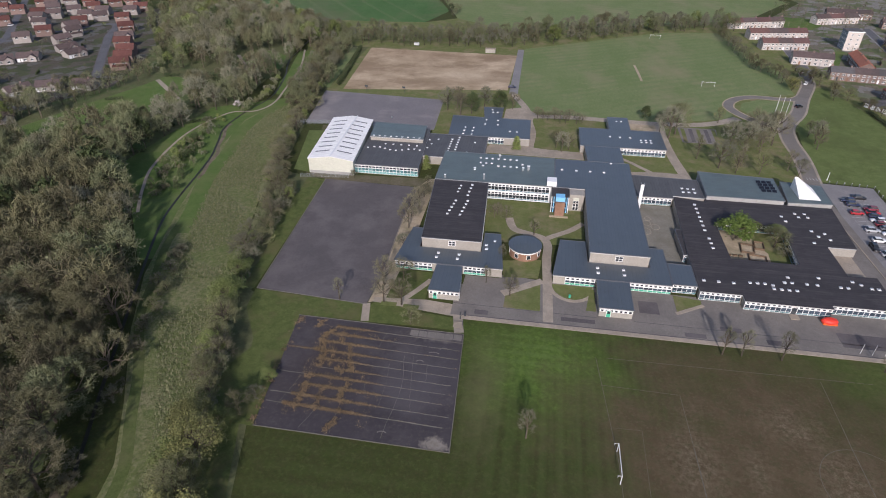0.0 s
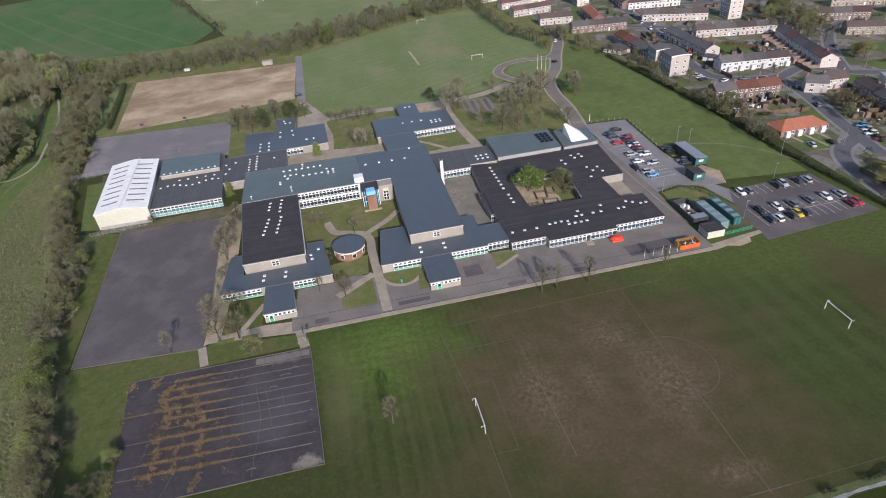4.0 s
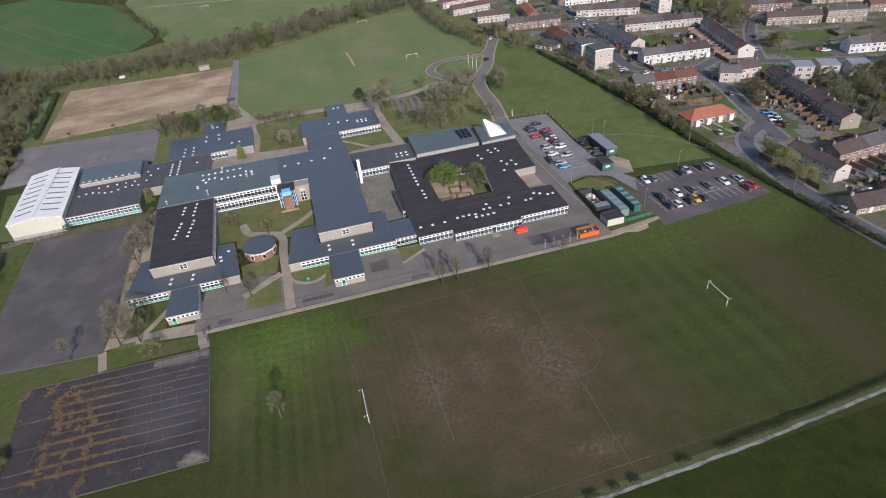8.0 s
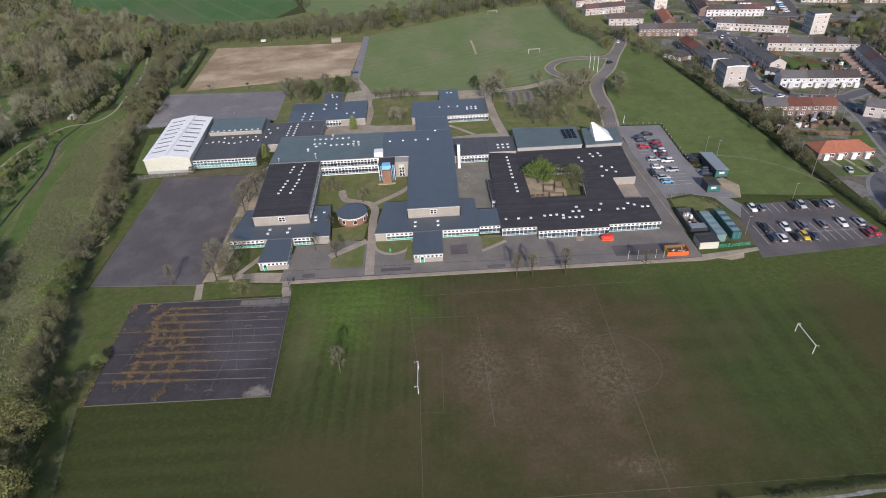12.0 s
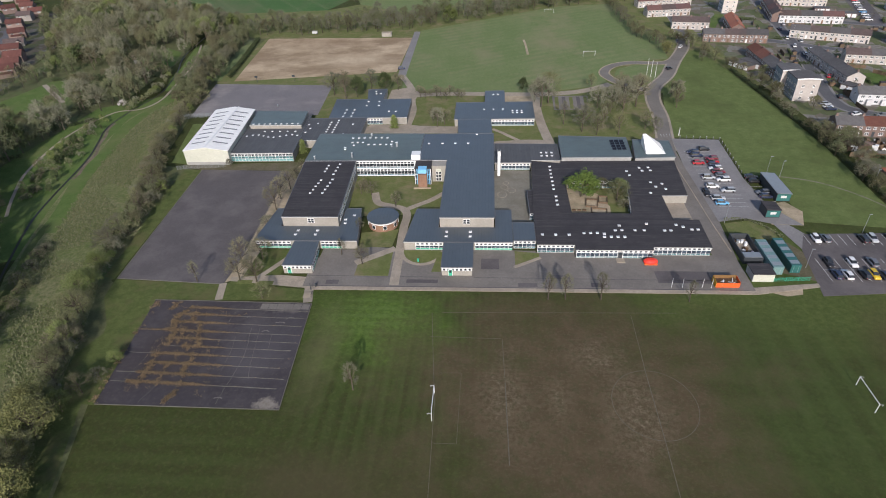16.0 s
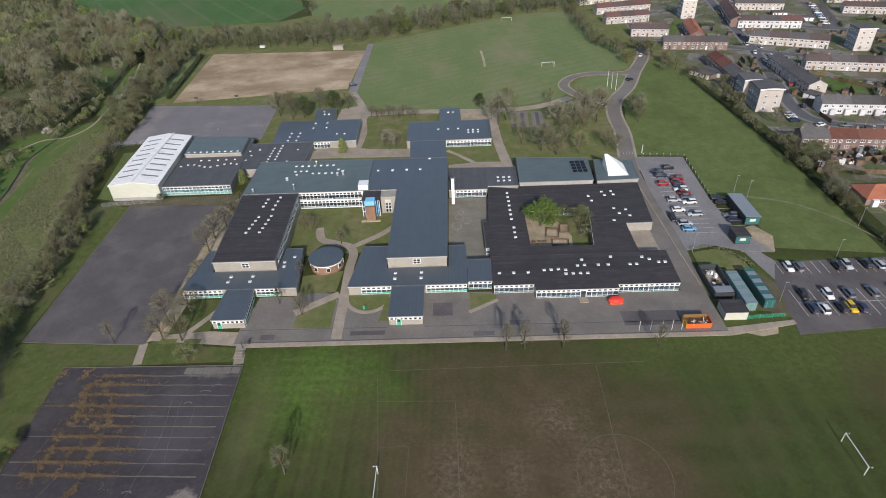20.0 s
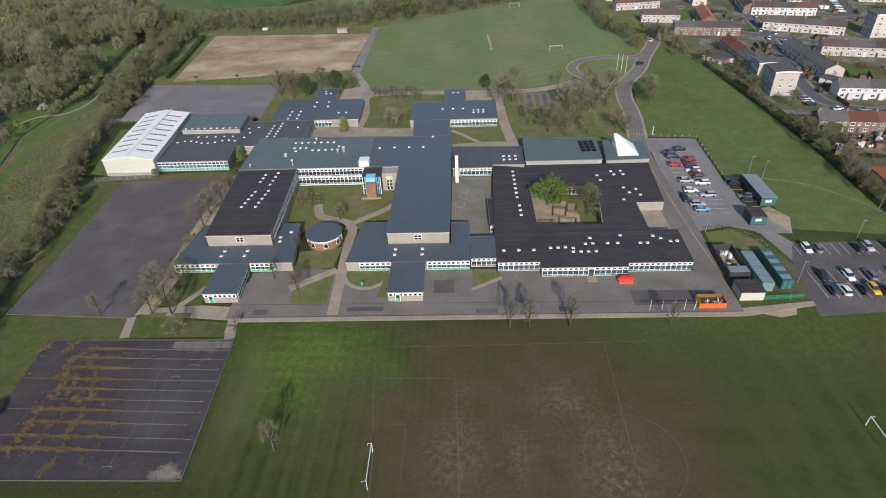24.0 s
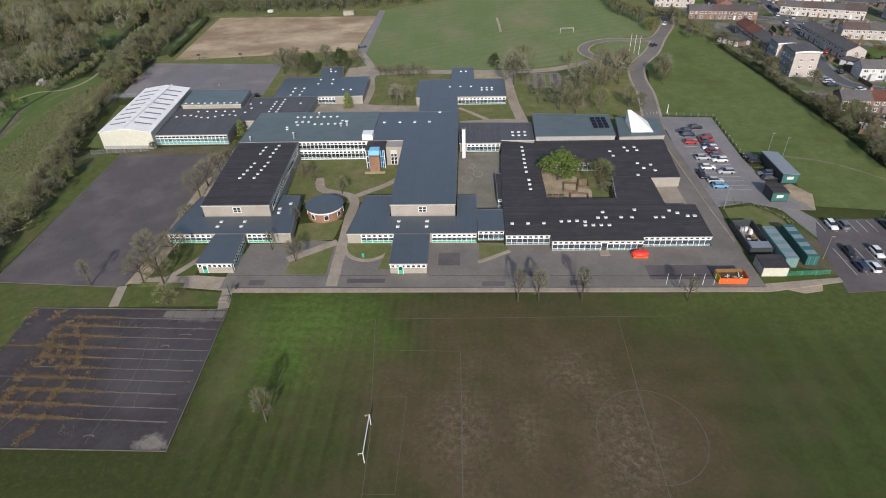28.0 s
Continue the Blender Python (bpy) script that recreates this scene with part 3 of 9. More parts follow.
G("quad_lawn", [(-31, 11), (-26, 11), (-10, 12), (-0.6, 12), (-0.6, 37.8), (-33, 37.8), (-31.2, 11)], "lawn", 0.06, "worn courtyard lawn", "lawn")
G("garden_ground", [(39, 8), (59.5, 8), (60, 30), (39.5, 30)], "sand", 0.05, "dry sandy courtyard garden", "ground")
G("roof_yard", [(68.6, 4.6), (76, 4.6), (76, 19), (68.6, 19)], "concrete", 0.06, "bare concrete yard", "yard")

for x0, x1, y0, y1 in ((58.5, 72.5, -22.4, -17.2), (31, 36, -21, -19.4), (-8, 0.5, -23.4, -21.9), (12, 17, -17, -12), (41, 44.5, -24.4, -22.6), (-30, -26.5, -24.2, -22.4), (22, 27, -24.6, -23)):
    G("tarmac_patch", rect(x0, x1, y0, y1), "tarmac_dark", 0.068, "darker repair patch in the service road", "tarmac")
G("tarmac_seam", [(-36, -20.6), (0.8, -20.9), (0.8, -20.7), (-36, -20.4)], "tarmac_dark", 0.068, "dark seam along the service road", "tarmac")
G("tarmac_seam", [(10.2, -20.9), (80, -21.3), (80, -21.1), (10.2, -20.7)], "tarmac_dark", 0.068, "dark seam along the service road", "tarmac")
G("gutter_line", [(-33, -25.28), (80.5, -25.28), (80.5, -24.9), (-33, -24.9)], "tarmac_dark", 0.066, "dark gutter line along the kerb", "gutter")

# ground behind the school
G("lawn_north", [(-62, 62), (2.5, 62), (16, 58), (82, 58), (88, 112), (84, 128), (70, 131), (30, 119), (-28, 128), (-34, 150), (-118, 143), (-64, 136)], "lawn", 0.018, "patchy school lawn behind the main block", "lawn")
G("north_path", [(-54, 62.5), (2.5, 62.5), (2.5, 69), (-36.8, 68.5), (-36.8, 83.5), (-53, 85), (-43, 67)], "concrete", 0.05, "pale trodden ground behind the main block", "ground")
G("north_terrace", [(-36.8, 76.5), (1.2, 75.4), (1.2, 82.3), (-15, 83.5), (-20.3, 85), (-36.8, 85)], "concrete", 0.055, "pale slab terrace between the north wings", "paving")
G("north_terrace_west", [(-33.4, 107.2), (-20.8, 107.2), (-19, 124), (-22, 128), (-26, 131), (-33, 128), (-33.2, 121)], "concrete", 0.05, "pale paved terrace", "paving")
G("north_terrace_east", [(21.3, 101.8), (33, 101.8), (34, 118), (21.3, 118)], "sand", 0.05, "pale bare terrace beside the wing", "paving")
ground_strip("pavement_north_wing", curve_points([(-20.4, 84), (-19.8, 100), (-21.5, 112), (-22.5, 124), (-25, 134), (-31, 150)]), 3.4, "concrete", 0.056, "pale trodden path to the field", "path")
ground_strip("pavement_north", curve_points([(-22, 120), (-4, 121.5), (22, 120), (38, 119.5), (52, 121), (62, 125), (72, 132)]), 4.6, "concrete", 0.058, "pale path along the northern field", "path")
ground_strip("pavement_nb_east", curve_points([(35.6, 119), (35.0, 104), (35.6, 86), (37.4, 68), (38, 63.6)]), 3.8, "concrete", 0.06, "pale trodden path round the east wing", "path")
G("pavement_link", [(16, 58.6), (38, 58.6), (38, 68.2), (27.5, 68.6), (16, 67)], "concrete", 0.054, "pale yard beside the link corridor", "paving")
G("lawn_nb_east", [(15.4, 82), (33.2, 82), (33.2, 69.2), (27, 69.0), (15.4, 77)], "lawn", 0.07, "small lawn under the wing windows", "lawn")
ground_strip("pavement_cross", [(15.4, 79.5), (19.3, 75.6), (26, 67.6)], 1.7, "concrete", 0.078, "pale slab path", "path")
G("cycle_bay", [(42.4, 99.8), (57, 99.6), (59, 116.5), (42.9, 116.8)], "tarmac_front", 0.052, "pale paved cycle park", "paving")
for i in range(5):
    G("cycle_bay_strip", [(43.2 + 3.2 * i, 100.6), (44.7 + 3.2 * i, 100.6), (45.6 + 3.2 * i, 115.4), (44.0 + 3.2 * i, 115.4)], "tarmac_dark" if i % 2 else "lawn", 0.06, "dark strip of the cycle park", "paving")
ground_strip("track_worn", curve_points([(106, 36.5), (111, 37), (118, 35), (124, 31.9), (130, 26), (134.4, 19.6), (138.6, 10.3)]), 0.7, "worn_track", 0.05, "pale worn track across the grass", "path")

G("verge_playground", [(-58.6, 42.5), (-58.8, 20), (-58.2, 2), (-57.6, -13), (-58.2, -24), (-54, -22), (-53, -8), (-52.4, 10), (-52.5, 50), (-55, 50)], "sand", 0.032, "bare trodden strip under the playground trees", "ground")
# west of the school: lawns, broken paths and the court's apron
G("lawn_west_front", [(-57, -24.4), (-50, -31.3), (-34, -31.2), (-33.6, -26.8), (-43.5, -25.8), (-43.6, -8.2), (-53.2, -7.7), (-54, -20)], "rough_grass", 0.03, "rough lawn beside the west wing", "lawn")
G("lawn_court_edge", [(-90, -23.2), (-58.2, -24.9), (-56.8, -31.6), (-74, -31.6), (-70.8, -67), (-75, -67), (-82, -42), (-89, -31)], "rough_grass", 0.028, "lawn strip between playground and old court", "lawn")
G("lawn_playground_west", [(-90.6, -23), (-93, 43.4), (-100, 43.6), (-99, 20), (-95, -8), (-94, -22)], "rough_grass", 0.026, "bright grass strip beside the playground", "lawn")
G("lawn_sports_hall", [(-112, 95), (-103, 50), (-101.6, 46), (-93, 43.8), (-55, 42.8), (-55, 49.8), (-100.8, 48.2), (-104.6, 90), (-104, 96)], "verge", 0.022, "trodden grass beside the sports hall", "grass")
G("lawn_sports_west", [(-104.8, 89.5), (-101.2, 48.4), (-108, 50), (-116, 88)], "east_grass", 0.027, "grass beside the sports hall", "lawn")
G("forecourt_west", [(-57, -23.4), (-33.2, -26.2), (-33.2, -21.5), (-43.2, -20.5), (-57, -21.6)], "concrete", 0.052, "pale broken concrete path", "path")
G("bare_patch", [(85, -23.6), (94, -24.0), (93, -26.4), (89, -27.2), (86, -26)], "sand", 0.03, "trodden bare earth by the compound", "ground")
G("forecourt_block", [(-35, -25.3), (-25, -25.3), (-24.4, -7.8), (-34.4, -7.8)], "tarmac_front", 0.058, "grey tarmac yard beside the entrance block", "tarmac")
ground_strip("pavement_court", [(-58.4, -24.4), (-57.0, -31.4)], 2.0, "concrete", 0.06, "pale broken slab path", "path")
ground_strip("pavement_gate", [(-34, -25.6), (-32.8, -32)], 2.4, "concrete", 0.062, "pale slab path to the old court", "path")
ground_strip("pavement_block", curve_points([(-50, -22.5), (-46.5, -17), (-43.4, -11.5)]), 1.6, "concrete", 0.06, "pale path to the west wing", "path")
for i, (x, y) in enumerate(((-52.5, -23.6), (-46.5, -23.9))):
    G("lawn_bed", rect(x - 2.2, x + 2.0, y - 0.9, y + 0.7), "lawn", 0.075, "small grass bed in the broken path", "lawn")
for k in range(3, 9):
    x = -51 + 2.15 * k
    G("court_slab", [(x, -32.9), (x + 2.0, -33.0), (x + 2.0, -35.0), (x, -34.9)], "tarmac_front", 0.128, "pale broken concrete bay of the old court", "paving")

# front courtyard
G("lawn_triangle", [(-22.8, -20.4), (-13.3, -20.5), (-13.5, -8.5), (-17, -10.2), (-22.6, -13.5)], "lawn", 0.11, "lawn patch between the paths", "lawn")
G("lawn_library", [(-23.8, -7), (-14.2, -6.2), (-13.4, 3), (-24.6, 1)], "lawn", 0.10, "shaded lawn by the round library", "lawn")
ground_strip("pavement_quad", curve_points([(-11.2, -24.5), (-11.6, -8), (-12.0, 4), (-11.8, 11), (-13.5, 15.2), (-18, 17.2), (-22.5, 19.5), (-24.5, 26)]), 2.6, "concrete", 0.09, "pale path round the library", "path")
ground_strip("pavement_quad_side", curve_points([(-12.6, 14.6), (-10, 17), (-5, 21), (-0.8, 26)]), 2.0, "concrete", 0.092, "pale path across the courtyard", "path")
ground_strip("pavement_lawn", curve_points([(-23.5, -14.6), (-18, -10.8), (-13, -7.2)]), 2.4, "concrete", 0.115, "pale path across the lawn", "path")
half = [(-5 + 5.4 * math.cos(a), -8.2 + 6.2 * math.sin(a)) for a in [math.pi + math.pi * k / 14 for k in range(15)]]
G("kerb_half_round", [(-5 + 6.5 * math.cos(a), -8.15 + 7.4 * math.sin(a)) for a in [math.pi + math.pi * k / 14 for k in range(15)]], "concrete", 0.10, "pale edging round the lawn", "paving")
G("lawn_half_round", half, "lawn", 0.125, "half-round lawn under the classroom windows", "lawn")
G("lawn_block_side", [(-1.6, -18.4), (1.0, -18.4), (1.0, -9), (-0.2, -9)], "lawn", 0.11, "narrow lawn beside the entrance block", "lawn")
G("lawn_corner", [(21.5, -8.2), (28.4, -9.4), (28.4, -11.2), (21.5, -15.2)], "lawn", 0.11, "small corner lawn with a concrete edge", "lawn")
ground_strip("kerb", [(21.2, -15.9), (22.2, -15.4), (28.7, -11.4)], 1.0, "concrete", 0.16, "pale concrete edging", "kerb")
G("inner_court", [(16, 3), (29.2, 3), (29.2, 42), (16, 42)], "yard", 0.05, "stained brown concrete inner yard", "yard")
for cx, cy, r in ((18.6, 24.6, 1.5), (19.4, 29.8, 1.2), (21.8, 27.6, 1.3), (20.0, 32.6, 0.9)):
    ground_strip("playground_ring", [(cx + r * math.cos(a), cy + r * math.sin(a) * 1.3) for a in [math.pi * k / 16 for k in range(33)]], 0.22, "concrete", 0.06, "worn painted ring on the yard", "marking")
ground_strip("kerb", [(80.1, 46), (80.6, 26), (80.9, 8), (81.6, -8)], 0.35, "concrete", 0.17, "pale kerb along the quadrangle block", "kerb")

# drive, turning loop and roads
G("lawn_loop", [(81, 134), (76, 145), (79, 154), (88, 160), (104, 159.5), (100, 148), (91, 132)], "field", 0.036, "small lawn inside the turning loop", "lawn")
ground_strip("drive", curve_points([(79.5, 46), (82, 68), (85.5, 90), (87, 110), (91, 126), (101, 143), (110, 165), (121, 190), (127, 215)]), 5.2, "tarmac_front", 0.055, "grey tarmac school drive", "road")
ground_strip("turning_loop", curve_points([(88, 122), (78, 131), (71.5, 146), (76, 158), (87, 164), (104, 163), (112, 170)]), 4.2, "tarmac_front", 0.05, "tarmac turning loop", "road")
ground_strip("kerb_drive", curve_points([(80.5, 58), (82, 68), (85.5, 90), (87, 110), (91, 126), (101, 143), (110, 165), (121, 190), (127, 215)]), 7.0, "concrete", 0.046, "pale kerb and footway along the drive", "kerb")
ground_strip("kerb_loop", curve_points([(88, 122), (78, 131), (71.5, 146), (76, 158), (87, 164), (104, 163), (112, 170)]), 5.6, "sand", 0.044, "pale kerb round the turning loop", "kerb")
ground_strip("kerb_playground", [(-58.4, 42.6), (-58.6, 20), (-58.0, 2), (-57.4, -13), (-58.2, -24.8), (-89.8, -22.8), (-93.2, 43.8)], 0.22, "tarmac_front", 0.09, "pale concrete edging of the playground", "kerb")
ROADS = [
    [(127, 215), (131, 240), (134, 270), (136, 300)],
    [(205, 330), (193, 262), (181, 193), (168, 136), (162, 108), (166, 94), (187, 86), (205, 92), (217, 79), (245, 65), (290, 45), (330, 40)],
    [(187, 86), (183, 63), (175.6, 39), (170, 20), (166, 6)],
    [(170, 20), (158, 14), (151, 4), (147.6, -11), (145, -40), (147, -70), (150, -110), (150, -200)],
    [(193, 262), (220, 240), (250, 225), (300, 205), (350, 190)],
    [(217, 79), (236, 110), (262, 140), (300, 160)],
    [(181, 193), (200, 180), (240, 168), (262, 140)],
    [(127, 215), (150, 212), (181, 193)],
    [(-233, -51), (-239, -36), (-242, -25), (-235, -16), (-223, -11.5), (-219, -1)],
    [(-239, -36), (-226, -57), (-204, -65), (-194, -69), (-188, -80), (-184, -110)],
    [(-450, -40), (-375, 30), (-355, 45), (-342, 56), (-337, 69), (-350, 98), (-356, 133), (-372.7, 202), (-409, 256), (-468, 336)],
    [(-342, 56), (-317, 60), (-304, 66), (-284, 75), (-271, 88), (-258, 100)],
    [(-487, 94), (-454, 77), (-429, 67), (-411, 70), (-389, 93), (-350, 98)],
    [(-258, 141), (-276, 170), (-292, 196), (-310, 225), (-335, 262), (-372, 202)],
]
for k, line in enumerate(ROADS):
    ground_strip("road", curve_points(line), (5.0 if k else 6.5) if k < 8 else 4.4, "road", 0.05 + 0.004 * k, "grey tarmac estate road", "road")
    ground_strip("pavement", [(x, y) for x, y in curve_points(line)], 7.4 if k < 8 else 5.6, "tarmac" if k < 8 else "tarmac_dark", 0.02 + 0.002 * k, "pale pavement along the estate road", "pavement")

# estate ground: gardens
G("garden_estate_east", [(140, -120), (145, 60), (140, 130), (136, 215), (142, 345), (190, 420), (160, 640), (620, 640), (620, -120)], "gardens", 0.012, "patchwork of back gardens", "garden")
# uses the dimmed garden copy, its shade coming from colour
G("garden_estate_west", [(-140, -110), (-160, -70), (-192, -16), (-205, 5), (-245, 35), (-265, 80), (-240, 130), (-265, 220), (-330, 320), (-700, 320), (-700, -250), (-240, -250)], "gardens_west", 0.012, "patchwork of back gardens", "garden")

for x0, x1, y0, y1 in ((186, 209, 127, 142), (168, 180, 36, 47), (147, 160, 16.5, 28), (205, 222, 66, 76), (232, 250, 70, 88), (162, 176, 74, 84), (255, 275, 94, 108), (152, 162, 130, 145)):
    G("lawn_estate", [(x0, y0), (x1, y0 - 1), (x1 - 1, y1 - 1), (x0 + 1, y1)], "fresh_grass", 0.016, "small green lawn between the estate houses", "lawn")
G("yard_estate", [(200, 250), (236, 243), (242, 262), (206, 268)], "road", 0.03, "tarmac garage yard behind the terrace", "yard")
G("estate_car_park", [(238, 232), (249, 229), (270, 294), (257, 297)], "tarmac_dark", 0.034, "dark tarmac estate car park", "car park")
G("green_estate", [(152, 316), (166, 320), (178, 334), (182, 356), (158, 362), (150, 330)], "fresh_grass", 0.032, "bright green lawn among the terraces", "lawn")
G("verge_estate", [(150, 228), (152.5, 210), (147, 238), (160, 262), (166, 262), (157, 244)], "fresh_grass", 0.03, "green verge beside the small houses", "lawn")
# west side: meadow, stream, woodland floor
G("woodland_floor", [(-90, -140), (-100, -95), (-128, -40), (-150, 10), (-162, 75), (-164, 110), (-165, 190), (-200, 300), (-330, 320), (-262, 215), (-240, 130), (-262, 85), (-226, 30), (-198, 1), (-192, -20), (-184, -42), (-168, -64), (-152, -80), (-140, -110), (-130, -200)], "undergrowth", 0.02, "brown woodland floor with ivy", "woodland")
G("bank_ground", [(-127, 141), (-121, 97), (-112, 48), (-96, 44), (-92, 0), (-91, -24), (-76, -32), (-72, -67), (-60, -110), (-76, -110), (-80, -88), (-98, -20), (-109, 20), (-121, 60), (-127, 96), (-140, 150), (-150, 240), (-128, 228)], "undergrowth", 0.018, "scrubby bank under trees", "bank")
G("lawn_bank_south", [(-76, -32), (-73.6, -67), (-60, -110), (-72, -110), (-79, -84), (-84, -52)], "rough_grass", 0.0225, "rough grass under the bank trees", "lawn")
G("paddock", [(-350, -70), (-312, -8), (-306, -2), (-294, 7), (-283, 2), (-273, -15), (-262, -34), (-262, -70)], "fresh_grass", 0.03, "bright green paddock behind the houses", "meadow")
G("woodland_glade", [(-246, 66), (-236, 100), (-226, 131), (-222, 150), (-206, 150), (-192, 112), (-200, 86), (-215, 66), (-232, 52)], "fresh_grass", 0.035, "bright green clearing", "meadow")

MEADOW = [(-129, 104), (-119, 55), (-102, -8), (-91, -32), (-76, -80), (-70, -112), (-86, -112), (-90, -95), (-93, -80), (-100.5, -66), (-113.5, -44), (-124, -22), (-135, 15), (-145, 58), (-149.5, 96), (-143.5, 118), (-137, 128)]
G("meadow", MEADOW, "meadow", 0.03, "pale tussocky rough meadow", "meadow")
MOWN = curve_points([(-141, 122), (-146.5, 97), (-142, 58), (-132, 15), (-121, -22), (-111, -44), (-98, -66), (-91, -80), (-88.5, -95), (-85, -112)])
ground_strip("meadow_mown", [(x + 0.5 * math.sin(y * 0.2), y) for x, y in MOWN if y < 6], 2.4, "strip_grass", 0.0365, "mown strip beside the stream", "meadow")
ground_strip("meadow_mown", [(x + 0.9 * math.sin(y * 0.13) + 1.6, y) for x, y in MOWN if y > -2], 6.0, "fresh_grass", 0.036, "bright mown strip beside the stream", "meadow")
G("stream_side", [(-172, 108), (-150, 122), (-140, 128), (-130, 96), (-122, 40), (-112, -8), (-130, -16), (-152, 14), (-176, 46)], "fresh_grass", 0.0215, "green rough grass along the stream", "bank")
G("stream_north_side", [(-156, 150), (-150, 132), (-144, 130), (-150, 172), (-160, 215), (-168, 212), (-163, 188), (-158, 168)], "fresh_grass", 0.0225, "green rough grass between stream and path", "bank")
G("lawn_path_corner", [(-58.2, -24.6), (-50, -24.6), (-49.6, -31.4), (-57.2, -31.6)], "rough_grass", 0.024, "lawn beside the broken path", "lawn")
G("stream_green", [(-136, 5), (-152, 18), (-170, 45), (-172, 72), (-166, 100), (-152, 106), (-152, 85), (-145, 55)], "fresh_grass", 0.028, "green stream bank with ivy and tussocks", "bank")
G("woodland_clearing", [(-200, 190), (-186, 210), (-172, 200), (-165, 174), (-176, 165), (-186, 172)], "fresh_grass", 0.036, "green clearing by the stream", "meadow")
STREAM = curve_points([(-172, 240), (-168, 200), (-164, 182), (-156.5, 159), (-150.5, 128), (-153.5, 106), (-154, 85), (-149, 69), (-144, 52), (-139, 21), (-135, 4), (-125, -22), (-110, -58), (-97, -90), (-98.3, -104), (-96, -112), (-92, -160)])
stream = mesh_object("water", ribbon(STREAM, 0.8, -0.05, 0.045), "water")
tagged(stream, "narrow dark stream winding past the meadow", "stream", kind="structure")
ground_strip("bank", [(x + 1.3 + 0.5 * math.sin(y * 0.35), y) for x, y in STREAM if 36 < y < 92], 1.5, "dirt", 0.04, "eroded bare earth bank of the stream", "bank")
ground_strip("bank", [(x - 2.0 + 0.6 * math.sin(y * 0.4), y) for x, y in STREAM if -112 < y < -84], 2.2, "dirt", 0.041, "eroded bare earth bank of the stream", "bank")
ground_strip("path_meadow", curve_points([(-166, 215), (-158, 190), (-153, 171), (-148.3, 140), (-145.6, 119), (-149.7, 107), (-161, 102), (-167, 77), (-163, 45), (-155, 25), (-147, 10)]), 1.1, "concrete", 0.05, "pale riverside path", "path")
WOOD_PATH = curve_points([(-122, -80), (-116.4, -91), (-111.3, -99), (-108.5, -107.7), (-105.7, -117.3), (-100, -150)])
ground_strip("path_wood", WOOD_PATH, 1.8, "concrete", 0.05, "pale woodland path", "path")
ground_strip("path_west", [(-223, 144), (-195, 116.8)], 2.4, "concrete", 0.05, "pale footpath across the clearing", "path")
ground_strip("path_clearing", [(-202, 197.5), (-184.4, 171.4)], 2.2, "concrete", 0.05, "pale footpath through the clearing", "path")

G("lawn_hedge_side", [(-131.5, 146), (-126.5, 146), (-134, 226), (-139.5, 226)], "field", 0.03, "grass strip beside the clipped hedge", "lawn")
# north: crop fields
G("verge_pitch", [(-133, 227.6), (-126, 227.3), (-33.6, 222.4), (-33.6, 236), (-25, 246), (-33, 246), (-128, 240), (-150, 238)], "lawn", 0.024, "pale grass verge beside the earth pitch", "grass")
G("field_margin", [(-150, 232), (-128, 229), (-33, 240), (-25, 246), (62, 297), (99, 301), (120, 312), (100, 332), (30, 312), (-30, 290), (-84, 320), (-106, 303), (-150, 300), (-190, 322), (-215, 300)], "lawn", 0.016, "rough grass under the field-edge trees", "grass")
G("crop_field", [(-300, 395), (-269, 332), (-234, 321), (-191, 303), (-150, 300), (-106, 303), (-94, 345), (-150, 505), (-260, 640), (-420, 560)], "crop", 0.02, "bright green crop field with tramlines", "field")
G("meadow_north", [(-84, 320), (-40, 285), (60, 320), (130, 345), (180, 420), (120, 640), (-150, 640), (-145, 515)], "field", 0.022, "green pasture beyond the hedge", "field")
CROP_EDGE = [(-262, 334), (-234, 323), (-205, 311), (-178, 305), (-152, 304), (-128, 305), (-108, 308)]
for k, (x, y) in enumerate(CROP_EDGE):
    run = (150, 230, 210, 250, 260, 240, 200)[k]
    for side in (0, 2.0):
        ground_strip("tramline", curve_points([(x + side, y), (x + side - 0.27 * run, y + 0.40 * run), (x + side - 0.55 * run, y + 0.83 * run)], 4), 0.4, "tramline", 0.034, "pale tramline in the crop", "track")
ground_strip("track_far", curve_points([(-120, 478), (-68, 462), (-38, 452), (0, 462), (40, 486), (108, 537)]), 3.0, "concrete", 0.05, "pale farm track across the pasture", "track")
# south: ditch and crop beyond
G("crop_south", [(-40, -101), (150, -97), (160, -400), (-40, -400)], "crop_near", 0.03, "bright green crop field", "field")

DITCH = curve_points([(-40, -101.5), (20, -99.5), (67.7, -98), (103, -95.6), (150, -92.8)], 40)
bm = bmesh.new()
rows = []
for x, y in DITCH:
    half_w = 0.32 + 0.22 * noise.noise(Vector((x * 0.35, 0, 5))) + 0.12 * noise.noise(Vector((x * 1.1, 3, 5)))
    mid = y + 0.25 * noise.noise(Vector((x * 0.2, 9, 5)))
    rows.append([bm.verts.new((x, mid + k * half_w, z)) for k, z in ((1, 0.05), (-1, 0.05), (-1, -0.1), (1, -0.1))])
for a, b in zip(rows, rows[1:]):
    for i in range(4):
        j = (i + 1) % 4
        bm.faces.new((a[i], b[i], b[j], a[j]))
bmesh.ops.recalc_face_normals(bm, faces=bm.faces)
tagged(mesh_object("ditch_bed", bm, "ditch_bed"), "pale broken concrete bed of the dry ditch", "ditch", kind="structure")
# Strip in undergrowth colour, laid where the ditch's north side is only in shade
ground_strip("ditch_bank", [(x, y + 1.0) for x, y in DITCH], 1.5, "undergrowth", 0.03, "undergrowth strip standing in for shade along the ditch", "bank")

